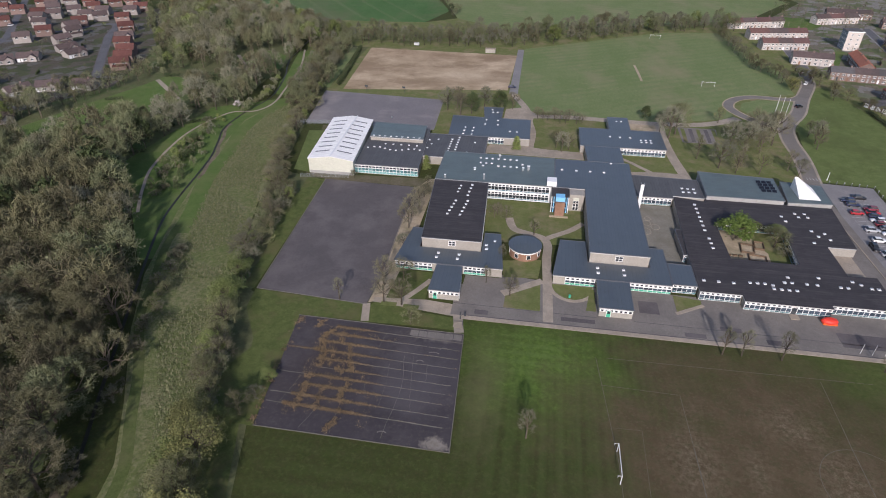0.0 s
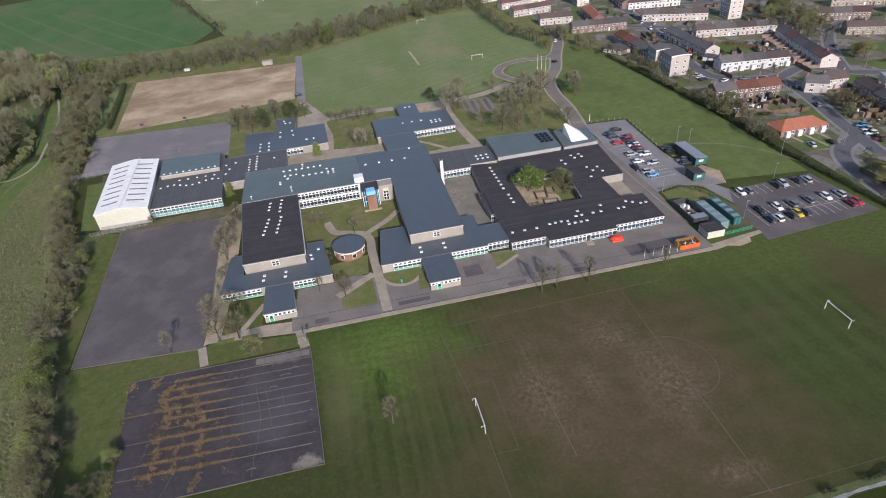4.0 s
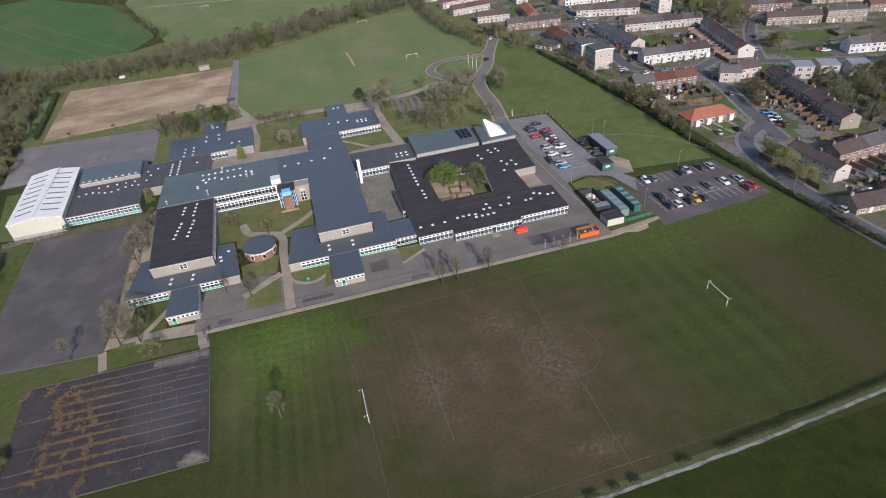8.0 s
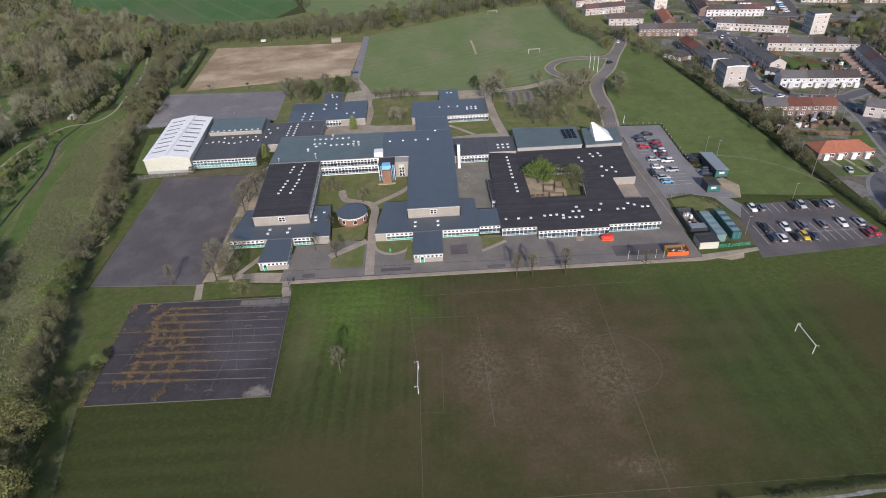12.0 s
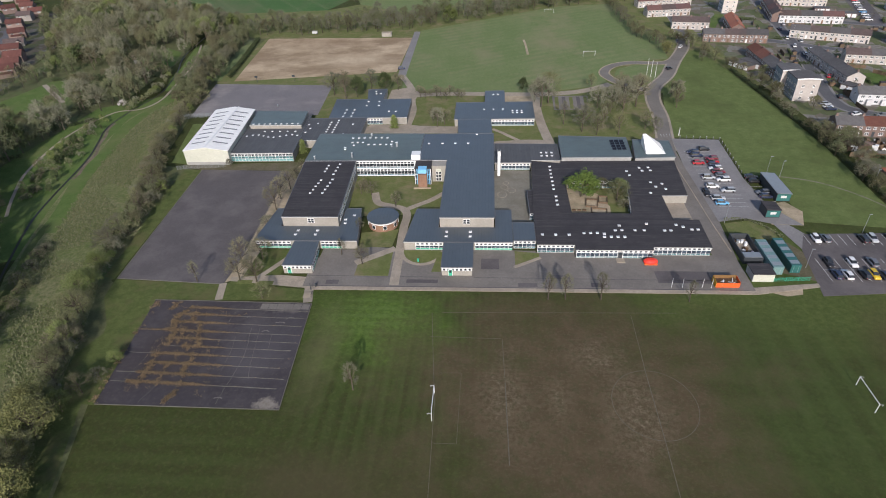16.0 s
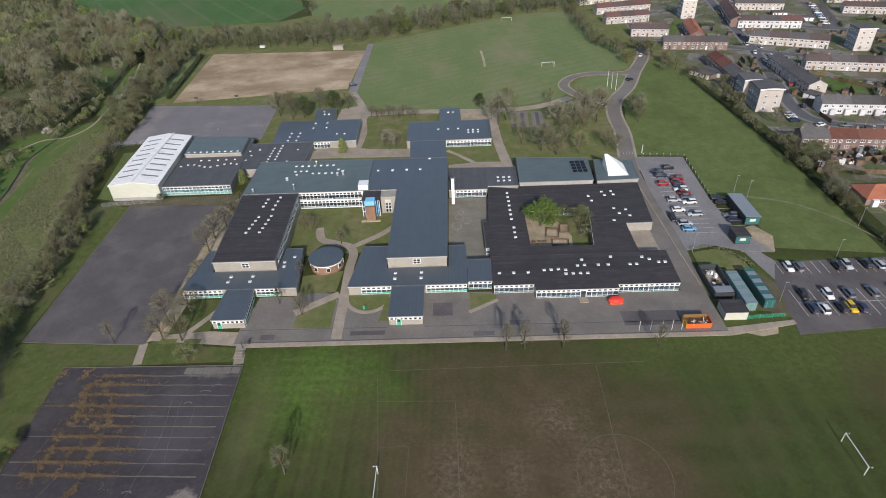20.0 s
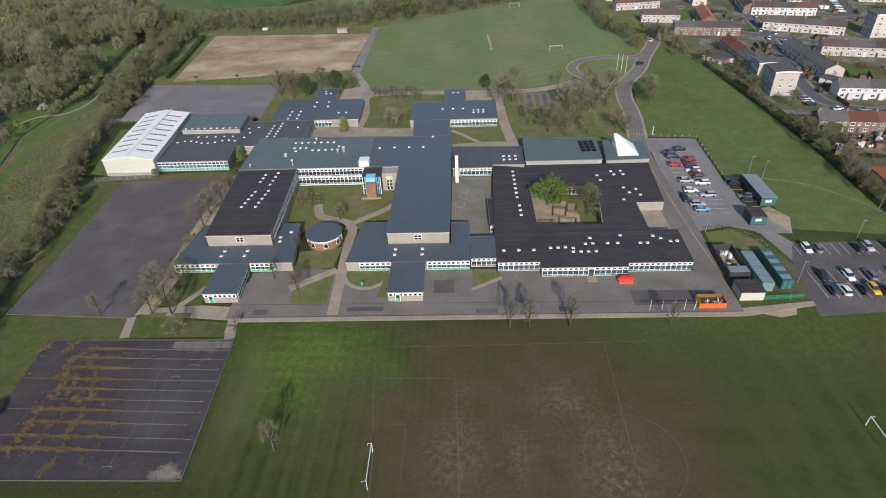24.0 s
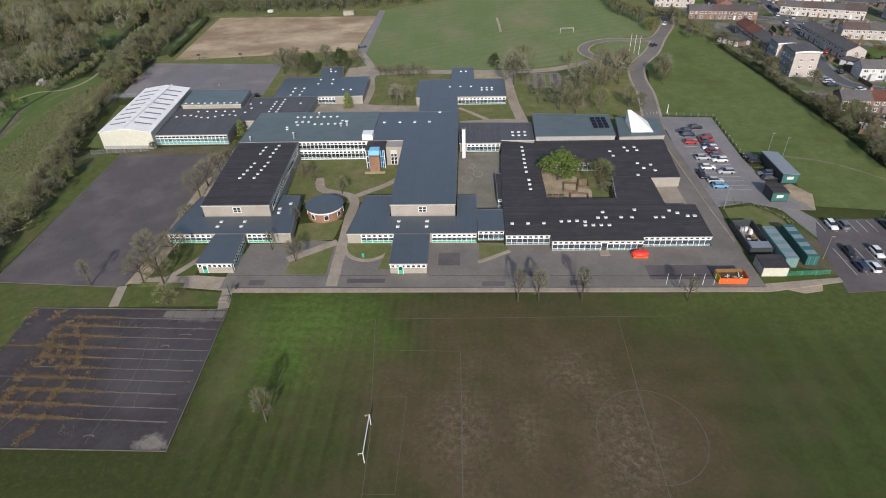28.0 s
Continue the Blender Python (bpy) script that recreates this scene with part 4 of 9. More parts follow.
# pitch lines
def line(points, width=0.16, material="line_faint", z=0.012):
    ob = mesh_object("pitch_line", ribbon(points, width * 0.9, -0.02, z), material)
    return tagged(ob, "faint white pitch line on worn grass", "pitch marking", kind="structure")


PX0, PX1, PY0, PY1 = 2.6, 91.0, -95.0, -35.2
line([(PX0, PY1), (60, PY1 + 1.0)], 0.12)
line([(PX0, PY0), (44, PY0 + 0.8)], 0.12)
line([(44, PY0 + 0.8), (52, PY0 + 0.9)], 0.2)
line([(52, PY0 + 0.9), (PX1, PY0 + 1.6)], 0.07)
line([(PX0 - 2.6, PY1), (PX0 + 0.3, -64), (PX0 + 1, PY0)], 0.12)
line([(48.9, PY1), (48.6, -48)], 0.11)
line([(48.6, -48), (48.4, -53.5), (48.3, -72), (47.8, PY0)], 0.17)
line([(48.4 + 8.6 * math.cos(a), -62.7 + 9.15 * math.sin(a)) for a in [2 * math.pi * k / 48 for k in range(49)]], 0.14)
line([(17.4, -44.4), (17.8, -58)], 0.12)
line([(17.8, -58), (18.2, -78.5)], 0.24)
line([(0.4, -44), (17.3, -44.3)], 0.10)
line([(2.4, -55.6), (8.2, -55.4)], 0.08)
line([(8.2, -55.4), (8.0, -74)], 0.08)
line([(3, -74), (8, -74)], 0.08)

# ---- school ----
def grid_mesh(xs, zs, glazed, front=-0.09, back=0.0, recess=None):
    """One connected frame over a grid of cells; glazed cells stay open, or are closed by a recessed pane (second material)."""
    bm = bmesh.new()
    vs = {}

    def v(i, j, y):
        if (i, j, y) not in vs:
            vs[i, j, y] = bm.verts.new((xs[i], y, zs[j]))
        return vs[i, j, y]

    nx, nz = len(xs) - 1, len(zs) - 1
    deep = back if recess is None else recess
    for i in range(nx):
        for j in range(nz):
            if (i, j) in glazed:
                if recess is not None:
                    bm.faces.new((v(i, j, deep), v(i + 1, j, deep), v(i + 1, j + 1, deep), v(i, j + 1, deep))).material_index = 1
                continue
            bm.faces.new((v(i, j, front), v(i + 1, j, front), v(i + 1, j + 1, front), v(i, j + 1, front)))
            for di, dj, e in ((-1, 0, ((i, j + 1), (i, j))), (1, 0, ((i + 1, j), (i + 1, j + 1))), (0, -1, ((i, j), (i + 1, j))), (0, 1, ((i + 1, j + 1), (i, j + 1)))):
                q = (i + di, j + dj)
                if q in glazed or not (0 <= q[0] < nx and 0 <= q[1] < nz):
                    y = deep if q in glazed else back
                    bm.faces.new((v(*e[0], front), v(*e[0], y), v(*e[1], y), v(*e[1], front)))
    bmesh.ops.recalc_face_normals(bm, faces=bm.faces)
    return bm


def window_kit(name, w, z_list):
    """One bay of a window wall: a white frame, then panes; z_list: rows of (bottom, top, inset, material, part name)."""
    top, low = max(r[1] for r in z_list) + 0.12, min(r[0] for r in z_list) - 0.06
    s = max(r[2] for r in z_list)
    xs = [0, 0.09] + ([0.09 + s, w - s] if s > 0.02 else []) + [w]
    zs = sorted({low, top} | {r[0] for r in z_list} | {r[1] for r in z_list})
    glazed = set()
    for z0, z1, inset_by, mk, nm in z_list:
        j = zs.index(z0)
        for i in range(1, len(xs) - 1):
            if inset_by <= 0.02 or i == 2:
                glazed.add((i, j))
    frame_ob = mesh_object("window", grid_mesh(xs, zs, glazed), "white")
    panes = []
    for z0, z1, inset_by, mk, nm in z_list:
        panes.append((mesh_object(nm, box(0.09 + inset_by, w - inset_by, -0.045, -0.005, z0, z1), mk), nm))
    return w, frame_ob, panes


KITS = {}


def kit(key):
    if key not in KITS:
        spec = {
            "black": (1.30, [(0.10, 0.50, 0.0, "glass_teal", "panel"), (0.56, 1.66, 0.0, "glass_mid", "pane"), (1.88, 2.34, 0.24, "glass_dark", "top_light")]),
            "low": (1.25, [(0.10, 0.62, 0.0, "green_panel", "panel"), (0.70, 1.44, 0.0, "glass_mid", "pane"), (1.76, 2.26, 0.22, "glass_dark", "top_light")]),
            "green": (1.25, [(0.10, 0.66, 0.0, "green_panel", "panel"), (0.74, 1.50, 0.0, "glass_mid", "pane"), (1.75, 2.3, 0.15, "glass_dark", "top_light")]),
            "stair": (1.15, [(1.15, 1.75, 0.2, "glass_dark", "top_light")]),
            "storey": (1.25, [(0.12, 0.56, 0.0, "glass_pale", "panel"), (0.63, 1.74, 0.0, "glass_dark", "pane"), (1.90, 2.46, 0.13, "glass_dark", "top_light")]),
            "gym": (1.30, [(0.15, 1.0, 0.0, "teal", "panel"), (1.1, 2.1, 0.0, "glass_teal", "pane"), (2.3, 2.95, 0.05, "glass_dark", "top_light")]),
        }[key]
        KITS[key] = window_kit(key, *spec)
    return KITS[key]


USED = set()


def window_band(parent, p0, p1, z, key, skip=()):
    """Bays from p0 to p1 in plan; the outside lies to the right of that way."""
    w, fr, panes = kit(key)
    dx, dy = p1[0] - p0[0], p1[1] - p0[1]
    length = math.hypot(dx, dy)
    n = max(1, round(length / w))
    turn = Matrix.Rotation(math.atan2(dy, dx), 4, "Z")
    for k in range(n):
        if k in skip:
            continue
        m = Matrix.Translation((p0[0] + dx * k / n, p0[1] + dy * k / n, z)) @ turn @ Matrix.Diagonal((length / n / w, 1, 1, 1))
        if key not in USED:
            USED.add(key)
            fr.parent, fr.matrix_basis = parent, m
            for ob, nm in panes:
                ob.parent = fr
            continue
        f2 = again("window", fr, parent, m)
        for ob, nm in panes:
            again(nm, ob, f2, Matrix())


def door(parent, x, y, z=0.06, facing=0, material="green_panel", h=2.1, w=1.0, label="green door"):
    t = Matrix.Translation((x, y, z)) @ Matrix.Rotation(radians(facing), 4, "Z")
    d = part("door", box(-w / 2, w / 2, -0.13, -0.02, 0, h, 0.02), material, parent, label)
    d.matrix_basis = t
    pn = part("door_pane", box(-w / 2 + 0.18, w / 2 - 0.18, -0.15, -0.13, h * 0.5, h - 0.2), "glass_dark", d)
    fr = bmesh.new()
    add_box(fr, -w / 2 - 0.1, -w / 2, -0.16, 0, 0, h + 0.1)
    add_box(fr, w / 2, w / 2 + 0.1, -0.16, 0, 0, h + 0.1)
    add_box(fr, -w / 2, w / 2, -0.16, 0, h, h + 0.1)
    part("door_frame", fr, "white", d)
    return d


def inset(corners, d):
    """The outline moved inwards by d (convex or L-shaped, any winding)."""
    n = len(corners)
    area = sum(a[0] * b[1] - b[0] * a[1] for a, b in zip(corners, corners[1:] + corners[:1]))
    s = 1 if area > 0 else -1
    out = []
    for k in range(n):
        p, c, q = Vector(corners[k - 1]), Vector(corners[k]), Vector(corners[(k + 1) % n])
        u, v = (c - p).normalized(), (q - c).normalized()
        nu, nv = Vector((-u.y, u.x)) * s, Vector((-v.y, v.x)) * s
        den = 1 + nu.dot(nv)
        out.append(tuple(c + (nu + nv) * (d / max(den, 0.2))))
    return out


def wing(name, label, corners, z, roof="roof_blue", wall="stone", eaves="eaves", deep=0.26, over=0.22, kerb=True):
    """A flat-roofed block: walls, a fascia round the eaves, a felt roof with a low edge upstand."""
    h = tagged(holder(name, Matrix.Translation((corners[0][0], corners[0][1], 0))), label, "school building")
    loc = [(x - corners[0][0], y - corners[0][1]) for x, y in corners]
    part("wall", prism(inset(loc, over), -0.3, z - deep), wall, h)
    bm = bmesh.new()
    add_prism(bm, inset(loc, 0.03), z - deep, z - 0.05)
    part("fascia", bm, eaves, h)
    part("roof", prism(loc, z - 0.05, z + 0.02), roof, h)
    if kerb:
        bm = bmesh.new()
        inner = inset(loc, 0.16)
        n = len(loc)
        for k in range(n):
            j = (k + 1) % n
            add_prism(bm, [loc[k], loc[j], inner[j], inner[k]], z + 0.021, z + 0.09)
        part("roof_edge", bm, "edge", h)
    return h


def skylight_kit():
    bm = bmesh.new()
    add_box(bm, -0.55, 0.55, -0.55, 0.55, 0, 0.22)
    kerb_ob = mesh_object("skylight", bm, "white")
    bm = bmesh.new()
    rows = []
    for z, s in ((0.22, 0.40), (0.30, 0.34), (0.35, 0.22)):
        rows.append([bm.verts.new((sx * s, sy * s, z)) for sx, sy in ((-1, -1), (1, -1), (1, 1), (-1, 1))])
    for a, b in zip(rows, rows[1:]):
        for i in range(4):
            bm.faces.new((a[i], a[(i + 1) % 4], b[(i + 1) % 4], b[i]))
    bm.faces.new(rows[-1])
    dome = mesh_object("dome", bm, "dome")
    dome.parent = kerb_ob
    return kerb_ob, dome


SKY = []


def skylights(parent, places, z, size=1.0):
    for x, y in places:
        p = parent.matrix_basis.translation
        m = Matrix.Translation((x - p.x, y - p.y, z + 0.02)) @ Matrix.Diagonal((size * 0.70, size * 0.70, 0.9, 1))
        if not SKY:
            SKY.extend(skylight_kit())
            SKY[0].parent, SKY[0].matrix_basis = parent, m
        else:
            s = again("skylight", SKY[0], parent, m)
            again("dome", SKY[1], s, Matrix())


def rel(h, *pts):
    p = h.matrix_basis.translation
    return [(x - p.x, y - p.y) for x, y in pts]


def bands(h, z, key, *spans):
    for a, b in spans:
        window_band(h, *rel(h, a, b), z, key)


LOW, TALL = 2.9, 6.2
M["slate_strip"] = plain("grey_plastic_strip", (0.16, 0.16, 0.17), 0.4)

# main hall with the north wing behind it
hall = wing("main_hall", "tall school hall with slate-blue felt roof and pale gable wall", [(-0.6, 0), (15.9, 0), (15.9, 60.8), (-10.4, 61), (-10.4, 38.2), (-0.6, 38.2)], TALL, wall="stone")
skylights(hall, [(-8, 52), (-3, 52), (1.8, 52), (6.5, 52), (9.5, 60)], TALL)
gable_window = holder("window", Matrix.Translation((*rel(hall, (7.6, 0.19))[0], 4.0)))
gable_window.parent = hall
for i in range(2):
    for j in range(2):
        part("pane", box(-0.95 + i * 1.0, -0.1 + i * 1.0, -0.06, -0.02, j * 0.75, 0.62 + j * 0.75), "glass_dark", gable_window)
bm = bmesh.new()
for x in (-1.06, -0.06, 0.94):
    add_box(bm, x - 0.05, x + 0.07, -0.09, 0, -0.1, 1.5)
for z in (-0.1, 0.64, 1.4):
    add_box(bm, -1.0, 1.0, -0.085, 0, z, z + 0.1)
part("window_frame", bm, "white", gable_window)

green = wing("classroom_block", "two-storey classroom block with green-grey felt roof and white window walls", [(-51.3, 38.2), (-10.5, 38.2), (-10.5, 61.3), (-51.4, 61.8)], TALL, roof="roof_green", wall="white")
bands(green, 0.25, "storey", ((-33.0, 38.38), (-12.2, 38.38)))
bands(green, 3.15, "storey", ((-33.0, 38.38), (-12.2, 38.38)))
skylights(green, [(-37.5 + i * 2.2, 57.5) for i in range(7)] + [(-37 + i * 2.0, 53.4) for i in range(3)] + [(-30.5 + i * 2.2, 51.5) for i in range(4)] + [(-36, 51), (-38.5, 47.5), (-22, 54)], TALL, 0.95)

west_hall = wing("west_hall", "tall hall with black felt roof and pale front wall", [(-48.6, 0.4), (-30.9, 0.4), (-32.6, 38.0), (-51.2, 38.0)], TALL - 0.1, roof="roof_black")
bands(west_hall, 3.1, "storey", ((-31.15, 3), (-32.7, 36)))
skylights(west_hall, [(-43.2 + i * 0.35, 15 + i * 2.2) for i in range(5)] + [(-39.2 + i * 0.3, 15 + i * 2.3) for i in range(5)] + [(-42 + i * 0.2, 30 + i * 2.2) for i in range(3)] + [(-38.5 + i * 0.2, 28 + i * 2.5) for i in range(4)], TALL - 0.1, 0.9)
gw = again("window", gable_window.children[0], west_hall, Matrix.Translation((*rel(west_hall, (-39.5, 0.6))[0], 4.0)))
for c in gable_window.children[1:]:
    again(c.name.split(".")[0], c, gw, Matrix())

low_west = wing("west_classroom_wing", "single-storey wing with slate-blue felt roof and green window panels", [(-55, -7.6), (-24, -7.6), (-26, 10.8), (-30.9, 10.8), (-30.9, 0.2), (-49, 0.2), (-49, 10.8), (-53.2, 10.8)], LOW)
bands(low_west, 0.15, "low", ((-54.6, -7.42), (-44, -7.42)))
bands(low_west, 0.15, "green", ((-35.0, -7.42), (-29, -7.42)))
skylights(low_west, [(-43, -2.2), (-43.2, -4.4), (-37, -2.2), (-37.2, -4.4), (-29.5, 2), (-29.8, 4), (-27.5, 6.5)], LOW)
block_a = wing("west_entrance_block", "small entrance block with slate-blue roof and green door", [(-42.9, -19.8), (-34.4, -19.8), (-35.2, -7.8), (-42.6, -7.8)], LOW)
bands(block_a, 1.0 - 0.35, "stair", ((-42.6, -19.62), (-34.7, -19.62)))
bands(block_a, 0.15, "green", ((-34.62, -19), (-35.35, -9)))
door(block_a, *rel(block_a, (-41, -19.58))[0])

low_mid = wing("middle_classroom_wing", "single-storey wing with slate-blue felt roof and green window panels", [(-10.5, -8.0), (21.1, -8.0), (21.1, 10), (16.1, 10), (16.1, -0.2), (-0.8, -0.2), (-0.8, 10.6), (-8.4, 10.6)], LOW)
bands(low_mid, 0.15, "low", ((-7, -7.82), (1, -7.82)))
bands(low_mid, 0.15, "low", ((10.2, -7.82), (20.9, -7.82)))
skylights(low_mid, [(1.8, -2.6), (1.8, -5), (8.8, -2.6), (8.8, -5)], LOW)
block_b = wing("middle_entrance_block", "small entrance block with slate-blue roof and green door", [(1.2, -20.2), (9.9, -20.2), (9.9, -8.2), (1.2, -8.2)], LOW)
bands(block_b, 1.0 - 0.35, "stair", ((1.5, -20.02), (9.6, -20.02)))
door(block_b, *rel(block_b, (3.8, -19.98))[0])
link_mid = wing("link_corridor", "low link block with white window wall", [(21.2, -7.0), (27.6, -7.0), (27.6, 3), (21.2, 3)], LOW - 0.1)
bands(link_mid, 0.15, "black", ((21.3, -6.82), (27.5, -6.82)))

# black-roofed quadrangle
quad = holder("east_quadrangle")
tagged(quad, "single-storey quadrangle block with black felt roof and white window walls", "school building")
QZ = 2.9
pieces = [
    ("front", [(27.7, -9.0), (38.3, -9.0), (38.3, -11.5), (59.5, -11.5), (59.5, -10.0), (75.4, -10.0), (75.9, 4.5), (68.6, 4.5), (57.4, 7.9), (39.4, 8.3), (27.7, 8.3)]),
    ("west", [(27.7, 8.31), (39.4, 8.31), (39.4, 42.0), (29.2, 44.0)]),
    ("north", [(39.41, 29), (59.6, 29), (59.6, 43.6), (39.41, 43.6)]),
    ("east", [(57.4, 7.91), (68.6, 4.51), (68.6, 19), (76.6, 19), (78.6, 43.6), (59.61, 43.6), (59.61, 29)]),
]
for nm, cs in pieces:
    part("wall", prism(inset(cs, 0.22 if nm == "front" else 0.05), -0.3, QZ - 0.35), "stone", quad)
    part("fascia", prism(inset(cs, 0.02), QZ - 0.35, QZ - 0.05), "trim" if nm != "front" else "eaves", quad)
    part("roof", prism(cs, QZ - 0.05, QZ + 0.02 + 0.004 * len(nm)), "roof_black", quad)
for a, b in (((27.9, -8.8), (38.1, -8.8)), ((38.5, -11.3), (49.8, -11.3)), ((51.2, -11.3), (59.3, -11.3)), ((59.7, -9.8), (75.2, -9.8))):
    window_band(quad, a, b, 0.15, "black")
door(quad, 50.5, -11.28, label="dark double door", material="dark_trim", w=1.3)
part("step", box(49.4, 51.6, -13.6, -11.5, 0.02, 0.22), "concrete", quad)
window_band(quad, (39.38, 28), (39.38, 9), 0.1, "black")
window_band(quad, (40.5, 28.95), (58.5, 28.95), 0.1, "black")
window_band(quad, (57.2, 9), (59.4, 28), 0.1, "black")
sky_list = [(29.6, -4), (33.4, -4), (37.2, -4), (41.5, -3.2), (43.4, -3.1), (45.3, -3.0), (47.2, -3.4), (47.0, -5), (48.9, -5), (50.8, -5), (52.7, -5), (50.6, -1.6), (52.5, -1.5), (56.2, -1.5), (58.8, -1.5), (52.2, 1), (60.2, 2), (64.5, -1.6), (66.3, -1.6), (68.5, 1.5), (70.2, 0.4), (72.3, -1), (74, -1)]
sky_list += [(35.5, 13 + 2.6 * i) for i in range(3)] + [(35.2, 23 + 2.7 * i) for i in range(7)]
sky_list += [(60.8, 35.5), (61.2, 32.5), (65.5, 38), (66, 35.8), (68.5, 38.2), (68.8, 36), (67, 27.5), (70.4, 26.5), (68, 24.5), (70.8, 23), (65.5, 20.5)]
skylights(quad, sky_list, QZ + 0.03)
lib = wing("library_block", "raised block with dark green-grey roof and pale stained wall", [(39.6, 43.7), (64.2, 43.7), (65.2, 60.5), (40.2, 62.5)], 4.3, roof="roof_green", wall="grey_wall", eaves="trim")
M["panel_navy"] = plain("dark_solar_glass", (0.012, 0.014, 0.022), 0.3)
for i in range(3):
    for j in range(4):
        x, y = rel(lib, (58.4 + i * 1.75, 49.6 + j * 2.2))[0]
        panel_bm = box(x, x + 1.45, y, y + 1.1, 4.36, 4.42, 0.02)
        for v in panel_bm.verts:
            v.co.z += 0.35 * (v.co.y - y)
        part("solar_panel", panel_bm, "panel_navy", lib, "dark tilted solar panel")
foyer = wing("entrance_foyer", "low entrance foyer with grey parapet", [(65.4, 44.5), (79.6, 45.2), (80.6, 59), (67.4, 60.3)], 3.5, roof="roof_green", wall="grey_wall", eaves="trim")
bm = bmesh.new()
base = [bm.verts.new(v) for v in ((69.9, 47.6, 0), (76.7, 47.6, 0), (76.9, 56.6, 0), (69.8, 56.6, 0))]
tip = [bm.verts.new(v) for v in ((69.95, 56.2, 4.0), (71.0, 56.3, 4.0))]
bm.faces.new((base[0], base[1], tip[1], tip[0]))
bm.faces.new((base[1], base[2], tip[1]))
bm.faces.new((base[2], base[3], tip[0], tip[1]))
bm.faces.new((base[3], base[0], tip[0]))
bm.faces.new(base[::-1])
bmesh.ops.recalc_face_normals(bm, faces=bm.faces)
bmesh.ops.translate(bm, verts=bm.verts, vec=(-65.4, -44.5, 3.52))
part("roof_light", bm, "roof_white", foyer, "white pyramid roof light")
elink = wing("east_link", "low link with dark felt roof and white window wall", [(16.1, 42.2), (29.1, 42.2), (29.2, 44.1), (39.5, 43.8), (39.5, 57.6), (16.1, 58.4)], 3.1, roof="roof_grey")
bands(elink, 0.2, "black", ((18.5, 42.38), (28.6, 42.38)))
skylights(elink, [(33 + 1.9 * i, 47.5 + 2.6 * j) for i in range(3) for j in range(2)], 3.1)
chimney = tagged(holder("chimney", Matrix.Translation((17.6, 38.6, 0))), "tall square white boiler chimney", "chimney")
part("shaft", box(-0.5, 0.5, -0.5, 0.5, -0.3, 9.4, 0.04), "white", chimney)
part("cap", box(-0.6, 0.6, -0.6, 0.6, 9.4, 9.6), "trim", chimney)
part("flue", box(-0.4, 0.4, -0.4, 0.4, 9.6, 9.75), "dark_trim", chimney)

# stair tower of the classroom block
tower = tagged(holder("stair_tower", Matrix.Translation((-8.5, 33.5, 0))), "brick and blue glazed stair tower", "stair tower")
part("brick_wall", box(-1.5, 1.5, -4.0, -1.4, -0.2, 5.0), "brick", tower)
part("glazing", box(-2.7, 2.7, -1.4, 4.6, -0.2, 5.9), "glass_mid", tower)
part("flat_roof", box(-2.9, 2.9, -1.5, 4.6, 5.9, 6.15), "roof_black", tower)
part("blue_canopy", box(-1.5, 1.4, -3.2, -0.4, 5.05, 6.55, 0.05), "blue", tower)
part("plant_room", box(-4.6, -1.4, 5.0, 8.5, 6.2, 8.0, 0.05), "white", tower)
part("plinth", box(-3.1, 2.9, -4.9, -4.0, -0.1, 0.3), "sand", tower)
for x, mk in ((-2.75, "white"), (-2.0, "blue"), (1.55, "blue"), (2.2, "blue"), (2.7, "white")):
    part("mullion", box(x - 0.1, x + 0.1, -1.52, -1.38, 0, 5.9), mk, tower)
for z in (1.9, 3.8):
    part("transom", box(-2.7, -1.5, -1.5, -1.39, z, z + 0.16), "white", tower)
    part("transom", box(1.5, 2.7, -1.5, -1.39, z, z + 0.16), "blue", tower)
part("side_wall", box(3.0, 7.8, 0.5, 4.6, -0.2, 6.0), "stone", tower)
part("side_panel", box(4.3, 6.2, 0.40, 0.5, 3.9, 5.0), "cream", tower)
for z0, z1 in ((3.1, 3.8), (1.8, 2.7), (0.5, 1.6)):
    for x in (4.35, 5.3):
        w_ob = part("side_window", box(x - 0.05, x + 0.9, 0.42, 0.5, z0 - 0.07, z1 + 0.07), "white", tower)
        part("pane", box(x + 0.05, x + 0.8, 0.39, 0.42, z0, z1), "glass_dark", w_ob)

# round library
lib_round = tagged(holder("round_library", Matrix.Translation((-18.5, 6.0, 0))), "round brick library with slate-blue conical roof", "library building")
def drum(r, z0, z1, r_top=None, seg=40, tip=None):
    bm = bmesh.new()
    low = [bm.verts.new((r * math.cos(2 * math.pi * k / seg), r * math.sin(2 * math.pi * k / seg), z0)) for k in range(seg)]
    rt = r if r_top is None else r_top
    top = [bm.verts.new((rt * math.cos(2 * math.pi * k / seg), rt * math.sin(2 * math.pi * k / seg), z1)) for k in range(seg)]
    for k in range(seg):
        bm.faces.new((low[k], low[(k + 1) % seg], top[(k + 1) % seg], top[k]))
    bm.faces.new(low[::-1])
    if tip is None:
        bm.faces.new(top)
    else:
        v = bm.verts.new((0, 0, tip))
        for k in range(seg):
            bm.faces.new((top[k], top[(k + 1) % seg], v))
    return bm


part("wall", drum(4.6, -0.2, 2.5), "brick", lib_round)
part("white_band", drum(4.75, 2.5, 3.0), "white", lib_round)
part("roof", drum(4.95, 3.0, 3.15, tip=3.7), "roof_blue", lib_round)
